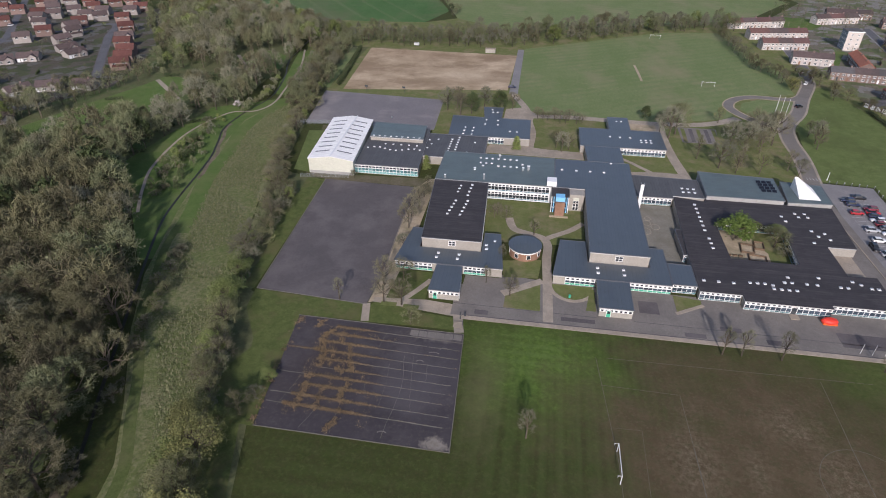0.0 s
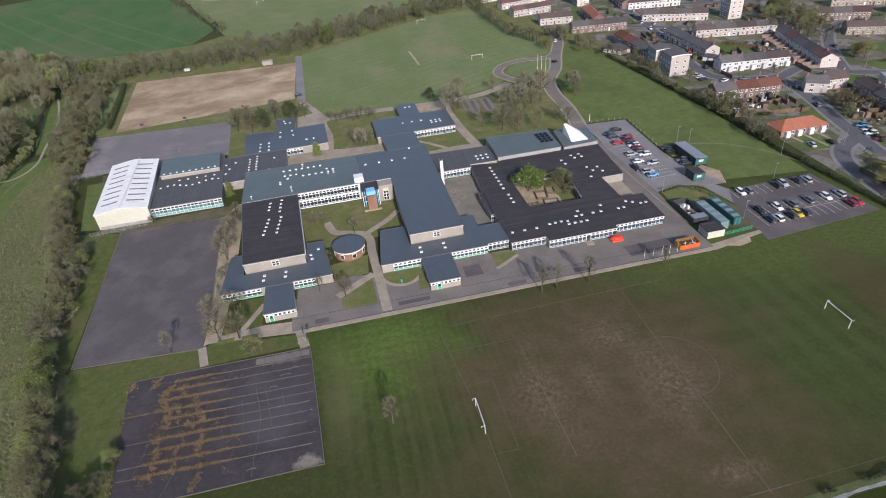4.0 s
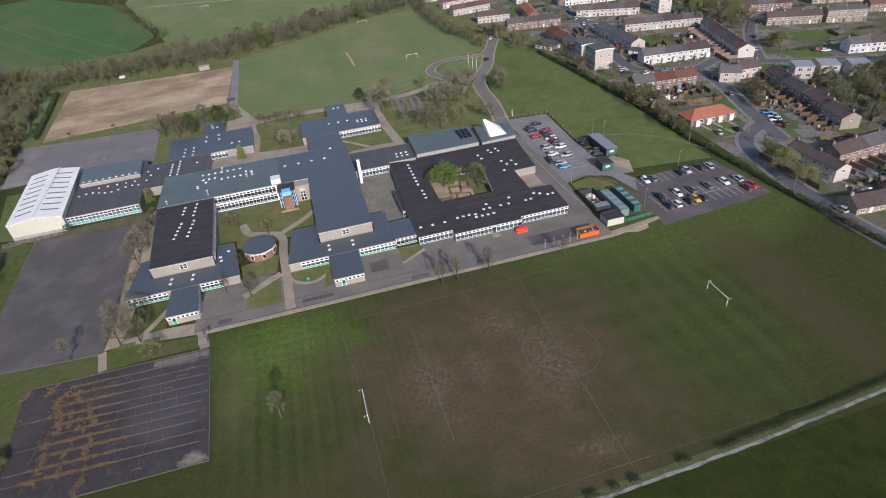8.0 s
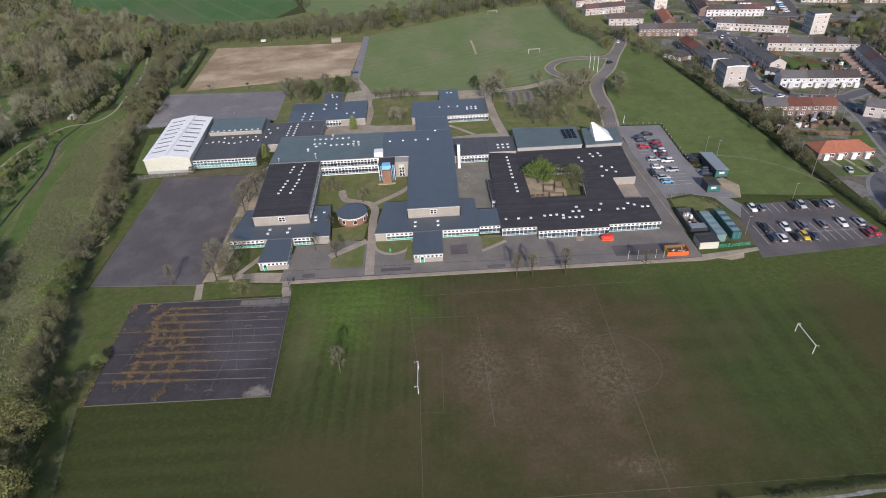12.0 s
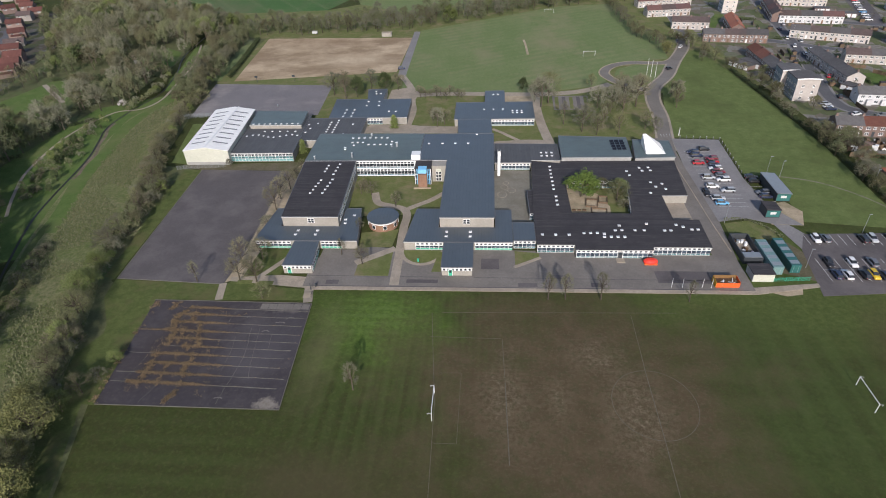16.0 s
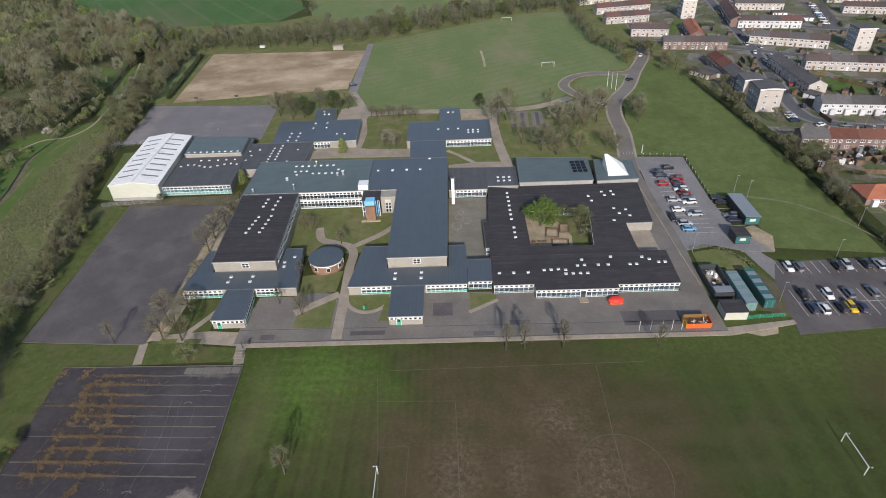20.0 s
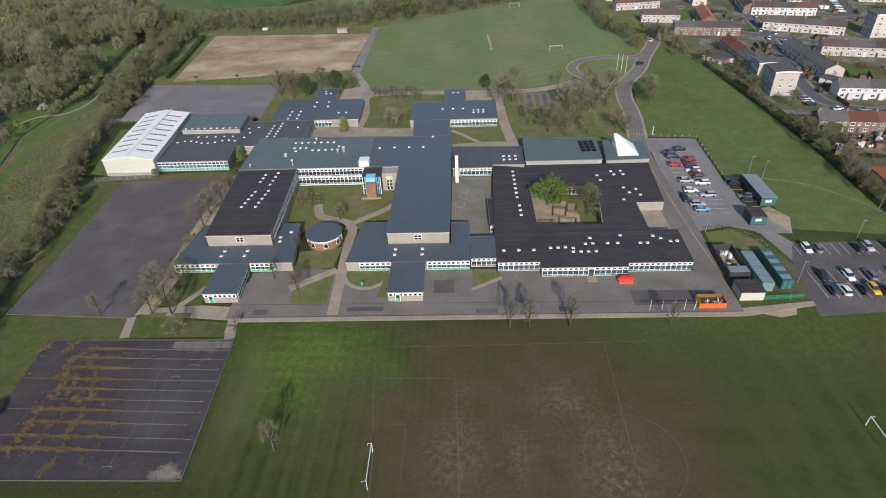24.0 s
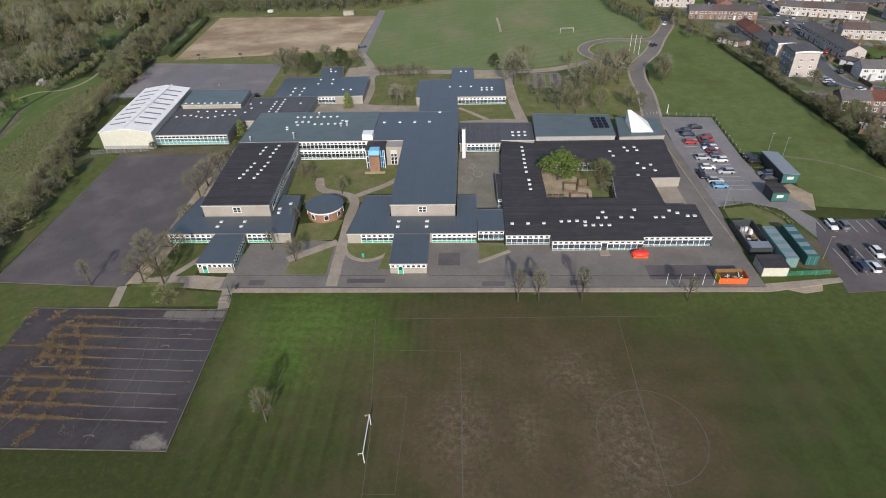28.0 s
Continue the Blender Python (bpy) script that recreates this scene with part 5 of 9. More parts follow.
for a in (-75, -30, -120, 10, 190):
    w_ob = part("window", box(-0.6, 0.6, -0.08, 0.05, 0.8, 2.2), "white", lib_round)
    w_ob.matrix_basis = Matrix.Rotation(radians(a + 90), 4, "Z") @ Matrix.Translation((0, -4.6, 0))
    part("pane", box(-0.5, 0.5, -0.10, -0.07, 0.9, 2.1), "glass_dark", w_ob)

# gymnasium, sports hall and links
gym = wing("gymnasium", "low gymnasium with dark grey felt roof and teal window wall", [(-84.2, 50.4), (-59.6, 50.4), (-62, 88.6), (-86.2, 89.6)], 3.6, roof="roof_grey", wall="stone")
bands(gym, 0.15, "gym", ((-84, 50.58), (-60, 50.58)))
raised = wing("gymnasium_hall", "raised hall with green-grey roof and pale wall", [(-84.2, 73.4), (-62.2, 73.2), (-63.3, 88.4), (-86, 89.5)], 5.2, roof="roof_green", wall="stone")
skylights(raised, [(-82.8 + 2.35 * i, 74.6) for i in range(9)], 5.2, 0.9)
skylights(gym, [(-83 + 2.3 * i, 66 + 1.2 * math.sin(i)) for i in range(10)] + [(-77 + 3.2 * i, 70.5) for i in range(5)], 3.6, 0.85)
link_w = wing("west_link", "low link roof with rows of skylights", [(-61.8, 62.4), (-37.2, 62.4), (-37.2, 84.9), (-62.4, 84.9)], 3.3, roof="roof_grey")
skylights(link_w, [(-51.5, 68 + 2.4 * i) for i in range(6)] + [(-48.8, 70 + 2.4 * i) for i in range(6)] + [(-44, 68), (-42, 78), (-60, 70), (-59, 74), (-60.5, 78), (-57, 79)], 3.3, 0.85)
nb1 = wing("north_west_wing", "single-storey wing with slate-blue roof and white window wall", [(-54, 85.2), (-20.3, 85.2), (-20.8, 107), (-33.8, 107), (-33.6, 120.5), (-43, 120.5), (-41, 107), (-55.4, 108)], 3.2)
bands(nb1, 0.2, "black", ((-40, 85.38), (-31, 85.38)))
skylights(nb1, [(-48 + 3.5 * (i % 2), 87 + 3.6 * (i // 2)) for i in range(6)] + [(-40, 99), (-34.5, 99), (-40, 104), (-35, 104), (-38, 114), (-36, 114), (-38.6, 117), (-29, 92), (-26, 92)], 3.2, 0.9)
nwing = wing("north_corridor", "low corridor block with slate-blue roof", [(2.3, 61.2), (15.6, 61.0), (15.0, 82.2), (1.2, 82.2)], 3.25)
nb2 = wing("north_east_wing", "single-storey wing with slate-blue roof and white window wall", [(-0.4, 82.3), (33, 82.3), (33, 101.6), (21.1, 101.6), (21.1, 116), (12.2, 116), (12.2, 101.6), (-0.4, 101.6)], 3.2)
bands(nb2, 0.2, "black", ((15.2, 82.48), (32.6, 82.48)))
skylights(nb2, [(24 + 1.9 * (i % 3), 89 + 2.2 * (i // 3)) for i in range(6)] + [(12, 93), (16, 93), (20, 93), (16, 111), (18, 111)], 3.2, 0.9)

sports = tagged(holder("sports_hall", Matrix.Translation((-101, 48, 0))), "large sports hall with white ribbed roof and cream cladding", "sports hall")
S0, S1, RZ0, RZ1 = 0.0, 17.3, 5.6, 6.9
def skew(y):
    return -3.7 * y / 42.0


bm = bmesh.new()
def gable(y):
    s = skew(y)
    return [bm.verts.new(v) for v in ((S0 + s, y, -0.2), (S1 + s, y, -0.2), (S1 + s, y, RZ0), ((S0 + S1) / 2 + s, y, RZ1), (S0 + s, y, RZ0))]
a, b = gable(0.3), gable(41.7)
bm.faces.new(a[::1])
bm.faces.new(b[::-1])
for i in range(5):
    j = (i + 1) % 5
    bm.faces.new((a[i], b[i], b[j], a[j]))
bmesh.ops.recalc_face_normals(bm, faces=bm.faces)
part("wall", bm, "cream", sports)
def roof_plane(x_low, x_top, nm):
    bm = bmesh.new()
    vs = []
    for y in (0, 42):
        s = skew(y)
        vs.append([bm.verts.new((x + s, y, z)) for x, z in ((x_low, RZ0 + 0.03), (x_top, RZ1 + 0.03), (x_top, RZ1 + 0.18), (x_low, RZ0 + 0.18))])
    for i in range(4):
        j = (i + 1) % 4
        bm.faces.new((vs[0][i], vs[0][j], vs[1][j], vs[1][i]))
    bm.faces.new(vs[0])
    bm.faces.new(vs[1][::-1])
    bmesh.ops.recalc_face_normals(bm, faces=bm.faces)
    return part(nm, bm, "roof_white", sports)
roof_plane(S0 - 0.25, (S0 + S1) / 2, "roof")
roof_plane(S1 + 0.25, (S0 + S1) / 2, "roof")
part("ridge", box(-0.25, 0.25, 0, 0.6, RZ1 + 0.19, RZ1 + 0.3), "white", sports).matrix_basis = Matrix.Translation(((S0 + S1) / 2, 0, 0)) @ Matrix(((1, -3.7 / 0.6, 0, 0), (0, 70, 0, 0), (0, 0, 1, 0), (0, 0, 0, 1)))
for side in (0, 1):
    for k in range(8):
        y = 5.5 + k * 4.4
        x0, x1 = (1.6, 7.2) if side == 0 else (10.2, 15.8)
        bm = bmesh.new()
        add_box(bm, x0 + skew(y), x1 + skew(y), y, y + 0.66, 0, 0.10)
        for v in bm.verts:
            xx = v.co.x - skew(y)
            v.co.z += RZ0 + 0.24 + (RZ1 - RZ0) * (1 - abs(xx - (S0 + S1) / 2) / ((S1 - S0) / 2))
        part("roof_light", bm, "slate_strip", sports, "grey strip roof light")
part("gutter", box(0.4, 16.9, 0.0, 0.3, 0, 1.0), "grey_wall", sports)

# ---- trees ----
M["twig_brown"] = leaves("brown_twigs", (0.102, 0.095, 0.049), (0.140, 0.134, 0.070))
M["twig_grey"] = leaves("grey_twigs", (0.117, 0.113, 0.072), (0.162, 0.158, 0.101))
M["twig_olive"] = leaves("budding_twigs", (0.120, 0.131, 0.064), (0.163, 0.172, 0.089))
M["leaf_green"] = leaves("spring_leaves", (0.108, 0.134, 0.040), (0.152, 0.181, 0.057))
M["leaf_fresh"] = leaves("fresh_bright_leaves", (0.092, 0.142, 0.028), (0.135, 0.190, 0.040))
M["leaf_yellow"] = leaves("willow_catkins", (0.138, 0.142, 0.046), (0.185, 0.182, 0.066))
# Pale and deep twig tints; the pale one also carries haze in far woods
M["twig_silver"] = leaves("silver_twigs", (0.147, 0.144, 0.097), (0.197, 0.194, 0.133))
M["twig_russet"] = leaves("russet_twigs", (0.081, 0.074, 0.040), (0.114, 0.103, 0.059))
M["twig_tan"] = leaves("tan_fine_twigs", (0.124, 0.114, 0.066), (0.176, 0.162, 0.098))
M["twig_buds"] = leaves("budding_tan_twigs", (0.128, 0.132, 0.060), (0.176, 0.176, 0.084))
M["leaf_ivy"] = leaves("dark_hedge_leaves", (0.022, 0.032, 0.012), (0.036, 0.050, 0.018))
M["leaf_dark"] = leaves("evergreen_leaves", (0.036, 0.050, 0.018), (0.058, 0.076, 0.028))
M["blossom"] = leaves("white_blossom", (0.42, 0.39, 0.36), (0.55, 0.50, 0.47))
M["russet"] = leaves("dead_russet_weeds", (0.050, 0.037, 0.025), (0.262, 0.190, 0.106))


def grow(seed, spread=0.42, low=0.14, mains=9, splits=4, tips_each=4, rz=0.44):
    """Limbs (start, end, r0, r1) and tips of a tree 10 m tall, fanning from low on the trunk into a rounded, uneven crown."""
    rnd = random.Random(seed)
    limbs, tips = [], []
    mid_z, rxy, up = 10 * (1 - rz), 10 * spread, 10 * rz

    def rim(a, el, k=1.0):
        d = Vector((math.cos(a) * math.cos(el), math.sin(a) * math.cos(el), math.sin(el)))
        lump = 0.88 + 0.26 * noise.noise(d * 1.7 + Vector((seed, 0, 0)))
        return Vector((d.x * rxy, d.y * rxy, d.z * up)) * lump * k + Vector((0, 0, mid_z))

    def bent(p, q, r0, r1, sag=0.10):
        m = p.lerp(q, 0.5) + Vector((rnd.uniform(-1, 1), rnd.uniform(-1, 1), rnd.uniform(0, 1))) * (q - p).length * sag
        limbs.append((p, m, r0, (r0 + r1) / 2))
        limbs.append((m, q, (r0 + r1) / 2, r1))
        return m

    fork = Vector((rnd.uniform(-0.2, 0.2), rnd.uniform(-0.2, 0.2), 10 * low + 1.2))
    limbs.append((Vector((0, 0, -0.2)), fork, 0.24, 0.17))
    limbs.append((fork, Vector((0, 0, 7.0)), 0.15, 0.05))
    for i in range(mains):
        a0 = 2 * math.pi * i / mains * 2.4 + rnd.uniform(-0.3, 0.3)
        e0 = -0.45 + 1.75 * ((i + 0.5) / mains) ** 0.8
        start = fork.lerp(Vector((0, 0, 6.0)), 0.75 * i / mains)
        q = start.lerp(rim(a0, e0), 0.55)
        bent(start, q, 0.11, 0.055)
        for j in range(splits):
            a1, e1 = a0 + rnd.uniform(-0.75, 0.75), e0 + rnd.uniform(-0.5, 0.5)
            q1 = q.lerp(rim(a1, e1), 0.6)
            bent(start.lerp(q, rnd.uniform(0.5, 1.0)), q1, 0.055, 0.03)
            for k in range(tips_each):
                q2 = rim(a1 + rnd.uniform(-0.35, 0.35), e1 + rnd.uniform(-0.3, 0.3), rnd.uniform(0.82, 1.06))
                tips.append((q1.lerp(q, rnd.uniform(0, 0.6)), q2))
    return limbs, tips


def tubes(limbs, sides=5):
    verts, faces = [], []
    for a, b, r0, r1 in limbs:
        w = (b - a).normalized()
        u = w.orthogonal().normalized()
        v = w.cross(u)
        k0 = len(verts)
        for p, r in ((a, r0), (b, max(r1, 0.015))):
            for i in range(sides):
                t = 2 * math.pi * i / sides
                verts.append(p + (u * math.cos(t) + v * math.sin(t)) * r)
        for i in range(sides):
            j = (i + 1) % sides
            faces.append((k0 + i, k0 + j, k0 + sides + j, k0 + sides + i))
    return verts, faces


def data_mesh(name, verts, faces, material):
    me = bpy.data.meshes.new(name)
    me.from_pydata([tuple(v) for v in verts], [], faces)
    me.materials.append(M[material])
    return me


def twigs(tips, seed, count, length, width):
    """Sprays of fine tapering twigs along every outer branch."""
    rnd = random.Random(seed)
    verts, faces = [], []
    for a, b in tips:
        n = (b - a).cross(Vector((rnd.uniform(-1, 1), rnd.uniform(-1, 1), rnd.uniform(-1, 1)))).normalized()
        k0 = len(verts)
        verts += [a - n * width, a + n * width, b]
        faces.append((k0, k0 + 1, k0 + 2))
    for k in range(count):
        a, b = tips[k % len(tips)]
        p = a.lerp(b, rnd.uniform(0.15, 0.95))
        w = ((b - a).normalized() * 0.7 + Vector((rnd.uniform(-1, 1), rnd.uniform(-1, 1), rnd.uniform(-0.5, 0.9)))).normalized()
        n = w.cross(Vector((rnd.uniform(-1, 1), rnd.uniform(-1, 1), rnd.uniform(-1, 1)))).normalized()
        ln, wd = length * rnd.uniform(0.5, 1.3), width * rnd.uniform(0.6, 1.3)
        k0 = len(verts)
        verts += [p - n * wd, p + n * wd, p + w * ln]
        faces.append((k0, k0 + 1, k0 + 2))
    return verts, faces


def foliage(tips, seed, count, size, spread):
    rnd = random.Random(seed)
    verts, faces = [], []
    for k in range(count):
        a, b = tips[k % len(tips)]
        p = a.lerp(b, rnd.uniform(-0.1, 1.05)) + Vector((rnd.gauss(0, 1), rnd.gauss(0, 1), rnd.gauss(0, 0.7))) * spread
        u = Vector((rnd.uniform(-1, 1), rnd.uniform(-1, 1), rnd.uniform(-0.6, 0.6))).normalized()
        v = u.orthogonal().normalized()
        v = (v + u.cross(v) * rnd.uniform(-1, 1)).normalized()
        s = size * rnd.uniform(0.5, 1.4)
        k0 = len(verts)
        verts += [p - u * s - v * s * 0.6, p + u * s - v * s * 0.6, p + v * s * 0.9]
        faces.append((k0, k0 + 1, k0 + 2))
    return verts, faces


TREES = {}


def tree_kit(key):
    """Trunk and crown meshes of one kind of tree; far trees have fewer, broader twigs."""
    if key in TREES:
        return TREES[key]
    kind, var = key[:2]
    far = len(key) > 2
    seed = 11 * var + len(kind)
    few = 0.23 if far else 1.0
    if kind in ("brown", "grey", "olive", "silver", "russet", "tan", "buds"):
        limbs, tips = grow(seed, 0.37 + 0.05 * var, rz=0.46)
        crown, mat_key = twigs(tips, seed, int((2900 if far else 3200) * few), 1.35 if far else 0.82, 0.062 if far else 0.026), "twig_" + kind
        buds = foliage(tips, seed + 1, int(1000 * few), 0.19 if far else 0.10, 0.5)
        if kind in ("tan", "buds"):
            crown = twigs(tips, seed, 2300, 0.8, 0.018)
            buds = foliage(tips, seed + 1, 260 if kind == "tan" else 1100, 0.085, 0.5)
        crown = crown[0] + buds[0], crown[1] + [tuple(v + len(crown[0]) for v in f) for f in buds[1]]
    elif kind == "slim":
        limbs, tips = grow(seed, 0.24, 0.22, 7, 3, 4)
        crown, mat_key = twigs(tips, seed, 2600, 0.85, 0.012), "twig_grey"
    elif kind == "green":
        limbs, tips = grow(seed, 0.46, 0.05, rz=0.48)
        crown, mat_key = foliage(tips, seed, int(5000 * few), 0.34 if far else 0.135, 0.45), "leaf_green"
    elif kind == "fresh":
        limbs, tips = grow(seed, 0.46, 0.05, rz=0.48)
        crown, mat_key = foliage(tips, seed, 4200, 0.2, 0.4), "leaf_fresh"
    elif kind == "yellow":
        limbs, tips = grow(seed, 0.48, 0.05, rz=0.48)
        crown, mat_key = foliage(tips, seed, int(5600 * few), 0.34 if far else 0.115, 0.5), "leaf_yellow"
    elif kind == "blossom":
        limbs, tips = grow(seed, 0.45)
        crown, mat_key = foliage(tips, seed, int(1500 * few), 0.30 if far else 0.17, 0.4), "blossom"
    elif kind == "dark":
        limbs, tips = grow(seed, 0.40, 0.05, rz=0.48)
        crown, mat_key = foliage(tips, seed, int(3400 * few), 0.38 if far else 0.22, 0.4), "leaf_dark"
    elif kind == "scrub":
        limbs, tips = grow(seed, 0.62, 0.0, 10, 4, 4, 0.50)
        crown, mat_key = twigs(tips, seed, 2900, 1.15, 0.038), "twig_" + ("tan", "buds", "grey")[var]
    elif kind == "cone":
        rnd = random.Random(seed)
        limbs = [(Vector((0, 0, -0.2)), Vector((0, 0, 9.5)), 0.2, 0.03)]
        tips = []
        for k in range(160):
            z = 0.2 + 9.4 * (k / 160)
            a, r = rnd.uniform(0, 6.28), 3.4 * math.sqrt(1 - z / 10.0) * rnd.uniform(0.8, 1.05) + 0.1
            tips.append((Vector((0, 0, z)), Vector((math.cos(a) * r, math.sin(a) * r, z - 0.1 * r))))
        crown, mat_key = foliage(tips, seed, 3400, 0.30, 0.2), "leaf_green"
    fine = [q for q in limbs if q[2] > (0.1 if far else 0.04)]
    trunk = data_mesh("trunk", *tubes(fine, 3 if far else 4), "bark")
    TREES[key] = trunk, data_mesh("crown", *crown, mat_key)
    return TREES[key]


TREE_LABEL = {"tan": "bare tan-twigged spreading tree", "buds": "spreading tree with fine budding twigs", "silver": "bare pale silvery broadleaf tree", "russet": "bare russet-twigged broadleaf tree", "brown": "bare brown-twigged broadleaf tree", "grey": "bare grey-twigged broadleaf tree", "olive": "broadleaf tree budding olive green", "slim": "slim young bare tree",
              "green": "broadleaf tree in fresh green leaf", "yellow": "willow in yellow-green catkin", "blossom": "small tree in white blossom", "dark": "dark ivy-clad evergreen tree", "cone": "conical green conifer", "fresh": "bushy tree in bright fresh leaf", "scrub": "dense bare scrub thicket"}


def tree(kind, x, y, h, rnd, wide=1.0, where="", group=""):
    t = tagged(holder("tree", Matrix.Translation((x, y, 0)) @ Matrix.Rotation(rnd.uniform(0, 6.28), 4, "Z") @ Matrix.Diagonal((h / 10 * wide, h / 10 * wide, h / 10, 1))),
               (TREE_LABEL[kind] + " " + where).strip(), "tree", group)
    trunk, crown = tree_kit((kind, rnd.randrange(3)))
    for nm, me in (("trunk", trunk), ("crown", crown)):
        o = new(nm, me)
        o.parent = t
    return t


def inside(x, y, poly):
    hit = False
    for (x0, y0), (x1, y1) in zip(poly, poly[1:] + poly[:1]):
        if (y0 > y) != (y1 > y) and x < (x1 - x0) * (y - y0) / (y1 - y0) + x0:
            hit = not hit
    return hit


def scatter(poly, spacing, rnd, avoid=()):
    xs, ys = [p[0] for p in poly], [p[1] for p in poly]
    out, y = [], min(ys)
    while y < max(ys):
        x = min(xs)
        while x < max(xs):
            px, py = x + rnd.uniform(-0.45, 0.45) * spacing, y + rnd.uniform(-0.45, 0.45) * spacing
            if inside(px, py, poly) and not any(inside(px, py, a) for a in avoid):
                out.append((px, py))
            x += spacing
        y += spacing
    return out


def pick(rnd, table):
    r = rnd.random() * sum(w for _, w in table)
    for k, w in table:
        r -= w
        if r <= 0:
            return k
    return table[0][0]


TR = random.Random(5)
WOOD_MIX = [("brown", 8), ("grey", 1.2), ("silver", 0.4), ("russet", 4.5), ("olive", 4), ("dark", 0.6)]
NEAR_WOOD = [(-94, -135), (-101, -112), (-99, -100), (-96, -88), (-107, -60), (-120, -36), (-130, -12), (-141, 5), (-156, 18), (-172, 42), (-175, 68), (-226, 34), (-220, 19), (-199, 2), (-190, -16), (-188, -34), (-177, -47), (-166, -61), (-150, -77), (-138, -100), (-125, -135)]
LATER = []
for x, y in scatter(NEAR_WOOD, 7.0, TR):
    if min((x - a) ** 2 + (y - b) ** 2 for a, b in WOOD_PATH) < 24:
        continue
    if y > -42 or x < -150:
        LATER.append((x, y))
        continue
    tree(pick(TR, WOOD_MIX), x, y, TR.uniform(11, 17), TR, TR.uniform(0.95, 1.2), "in dense woodland", "woodland trees")
BANK = [(-130, 150), (-121, 97), (-112, 46), (-100, 30), (-96, -5), (-93, -28), (-81, -62), (-74, -90), (-66, -112), (-72, -112), (-79, -86), (-90, -45), (-101, -10), (-108, 22), (-121, 60), (-127, 96), (-138, 150)]
for x, y in scatter(BANK, 4.8, TR):
    if y > -12:
        tree(pick(TR, [("scrub", 5), ("tan", 2), ("buds", 3)]), x, y, TR.uniform(3.4, 6.8), TR, 1.4, "on the playground bank", "bank trees")
    else:
        tree(pick(TR, [("scrub", 1), ("buds", 3), ("olive", 1), ("green", 3.0), ("yellow", 2), ("tan", 0.6)]), x, y, TR.uniform(5.5, 9.5), TR, 1.25, "on the playground bank", "bank trees")


def stuff_trees(name, label, places, rnd, mix, lo, hi, thin=1):
    """Far woodland as one mesh: thinned copies of the tree crowns and trunks."""
    vs, fs, mats, idx, base = [], [], [], [], 0
    slot = {}
    cache = {}
    for x, y in places:
        kind = pick(rnd, mix)
        key = (kind, rnd.randrange(3), "far")
        if key not in cache:
            got = []
            for me, step in zip(tree_kit(key), (1, thin)):
                co = np.empty(len(me.vertices) * 3, np.float32)
                me.vertices.foreach_get("co", co)
                co = co.reshape(-1, 3)
                polys = [tuple(p.vertices) for p in me.polygons][::step]
                used = sorted({v for p in polys for v in p})
                at = {v: i for i, v in enumerate(used)}
                got.append((co[used], [tuple(at[v] for v in p) for p in polys], me.materials[0].name, 0))
            cache[key] = got
        h, a, wd = rnd.uniform(lo, hi) / 10, rnd.uniform(0, 6.28), rnd.uniform(0.65, 1.2)
        if rnd.random() < 0.14:
            h, wd = h * 1.3, wd * 0.85
        c, s = math.cos(a), math.sin(a)
        for co, polys, mn, _ in cache[key]:
            q = np.empty_like(co)
            q[:, 0], q[:, 1], q[:, 2] = (co[:, 0] * c - co[:, 1] * s) * h * wd + x, (co[:, 0] * s + co[:, 1] * c) * h * wd + y, co[:, 2] * h
            vs.append(q)
            fs += [tuple(v + base for v in p) for p in polys]
            if mn not in slot:
                slot[mn] = len(slot)
            idx += [slot[mn]] * len(polys)
            base += len(co)
    me = bpy.data.meshes.new(name)
    me.from_pydata(np.concatenate(vs).tolist(), [], fs)
    for mn in slot:
        me.materials.append(bpy.data.materials[mn])
    me.polygons.foreach_set("material_index", idx)
    return tagged(new(name, me), label, "woodland", kind="stuff")


def hedge(label, points, width, height, density=26, leaf="leaf_dark", size=0.22, seed=1, twiggy=0.0):
    """A hedge along a line: stems inside, many leaves in an uneven band."""
    rnd = random.Random(seed)
    line_pts = curve_points(points, 6)
    h = tagged(holder("hedge", Matrix.Translation((*line_pts[0], 0))), label, "hedge")
    o = Vector((*line_pts[0], 0))
    verts, faces, stems = [], [], []
    for a, b in zip(line_pts, line_pts[1:]):
        a, b = Vector((*a, 0)), Vector((*b, 0))
        ln = (b - a).length
        side = Vector((-(b - a).y, (b - a).x, 0)).normalized()
        for k in range(int(ln * density * height * width / 4)):
            t = rnd.random()
            p = a.lerp(b, t)
            top = height * (0.8 + 0.4 * noise.noise(p * 0.35))
            z = top * math.sqrt(rnd.random())
            p = p + side * rnd.gauss(0, width * 0.27) + Vector((0, 0, z)) - o
            u = Vector((rnd.uniform(-1, 1), rnd.uniform(-1, 1), rnd.uniform(-1, 1))).normalized()
            v = u.orthogonal().normalized()
            s = size * rnd.uniform(0.5, 1.5)
            k0 = len(verts)
            verts += [p - u * s, p - v * s * 0.7, p + u * s, p + v * s * 0.7]
            faces.append((k0, k0 + 1, k0 + 2, k0 + 3))
        for k in range(int(ln / 1.2) + 1):
            p = a.lerp(b, rnd.random()) - o
            stems.append((p + Vector((0, 0, -0.1)), p + Vector((rnd.uniform(-0.3, 0.3), rnd.uniform(-0.3, 0.3), height * 0.8)), 0.07, 0.03))
    for nm, me in (("woody_base", data_mesh("woody_base", *tubes(stems, 4), "bark")), ("foliage", data_mesh("foliage", verts, faces, leaf))):
        ob = tagged(new(nm, me), kind="stuff")
        ob.parent = h
    return h


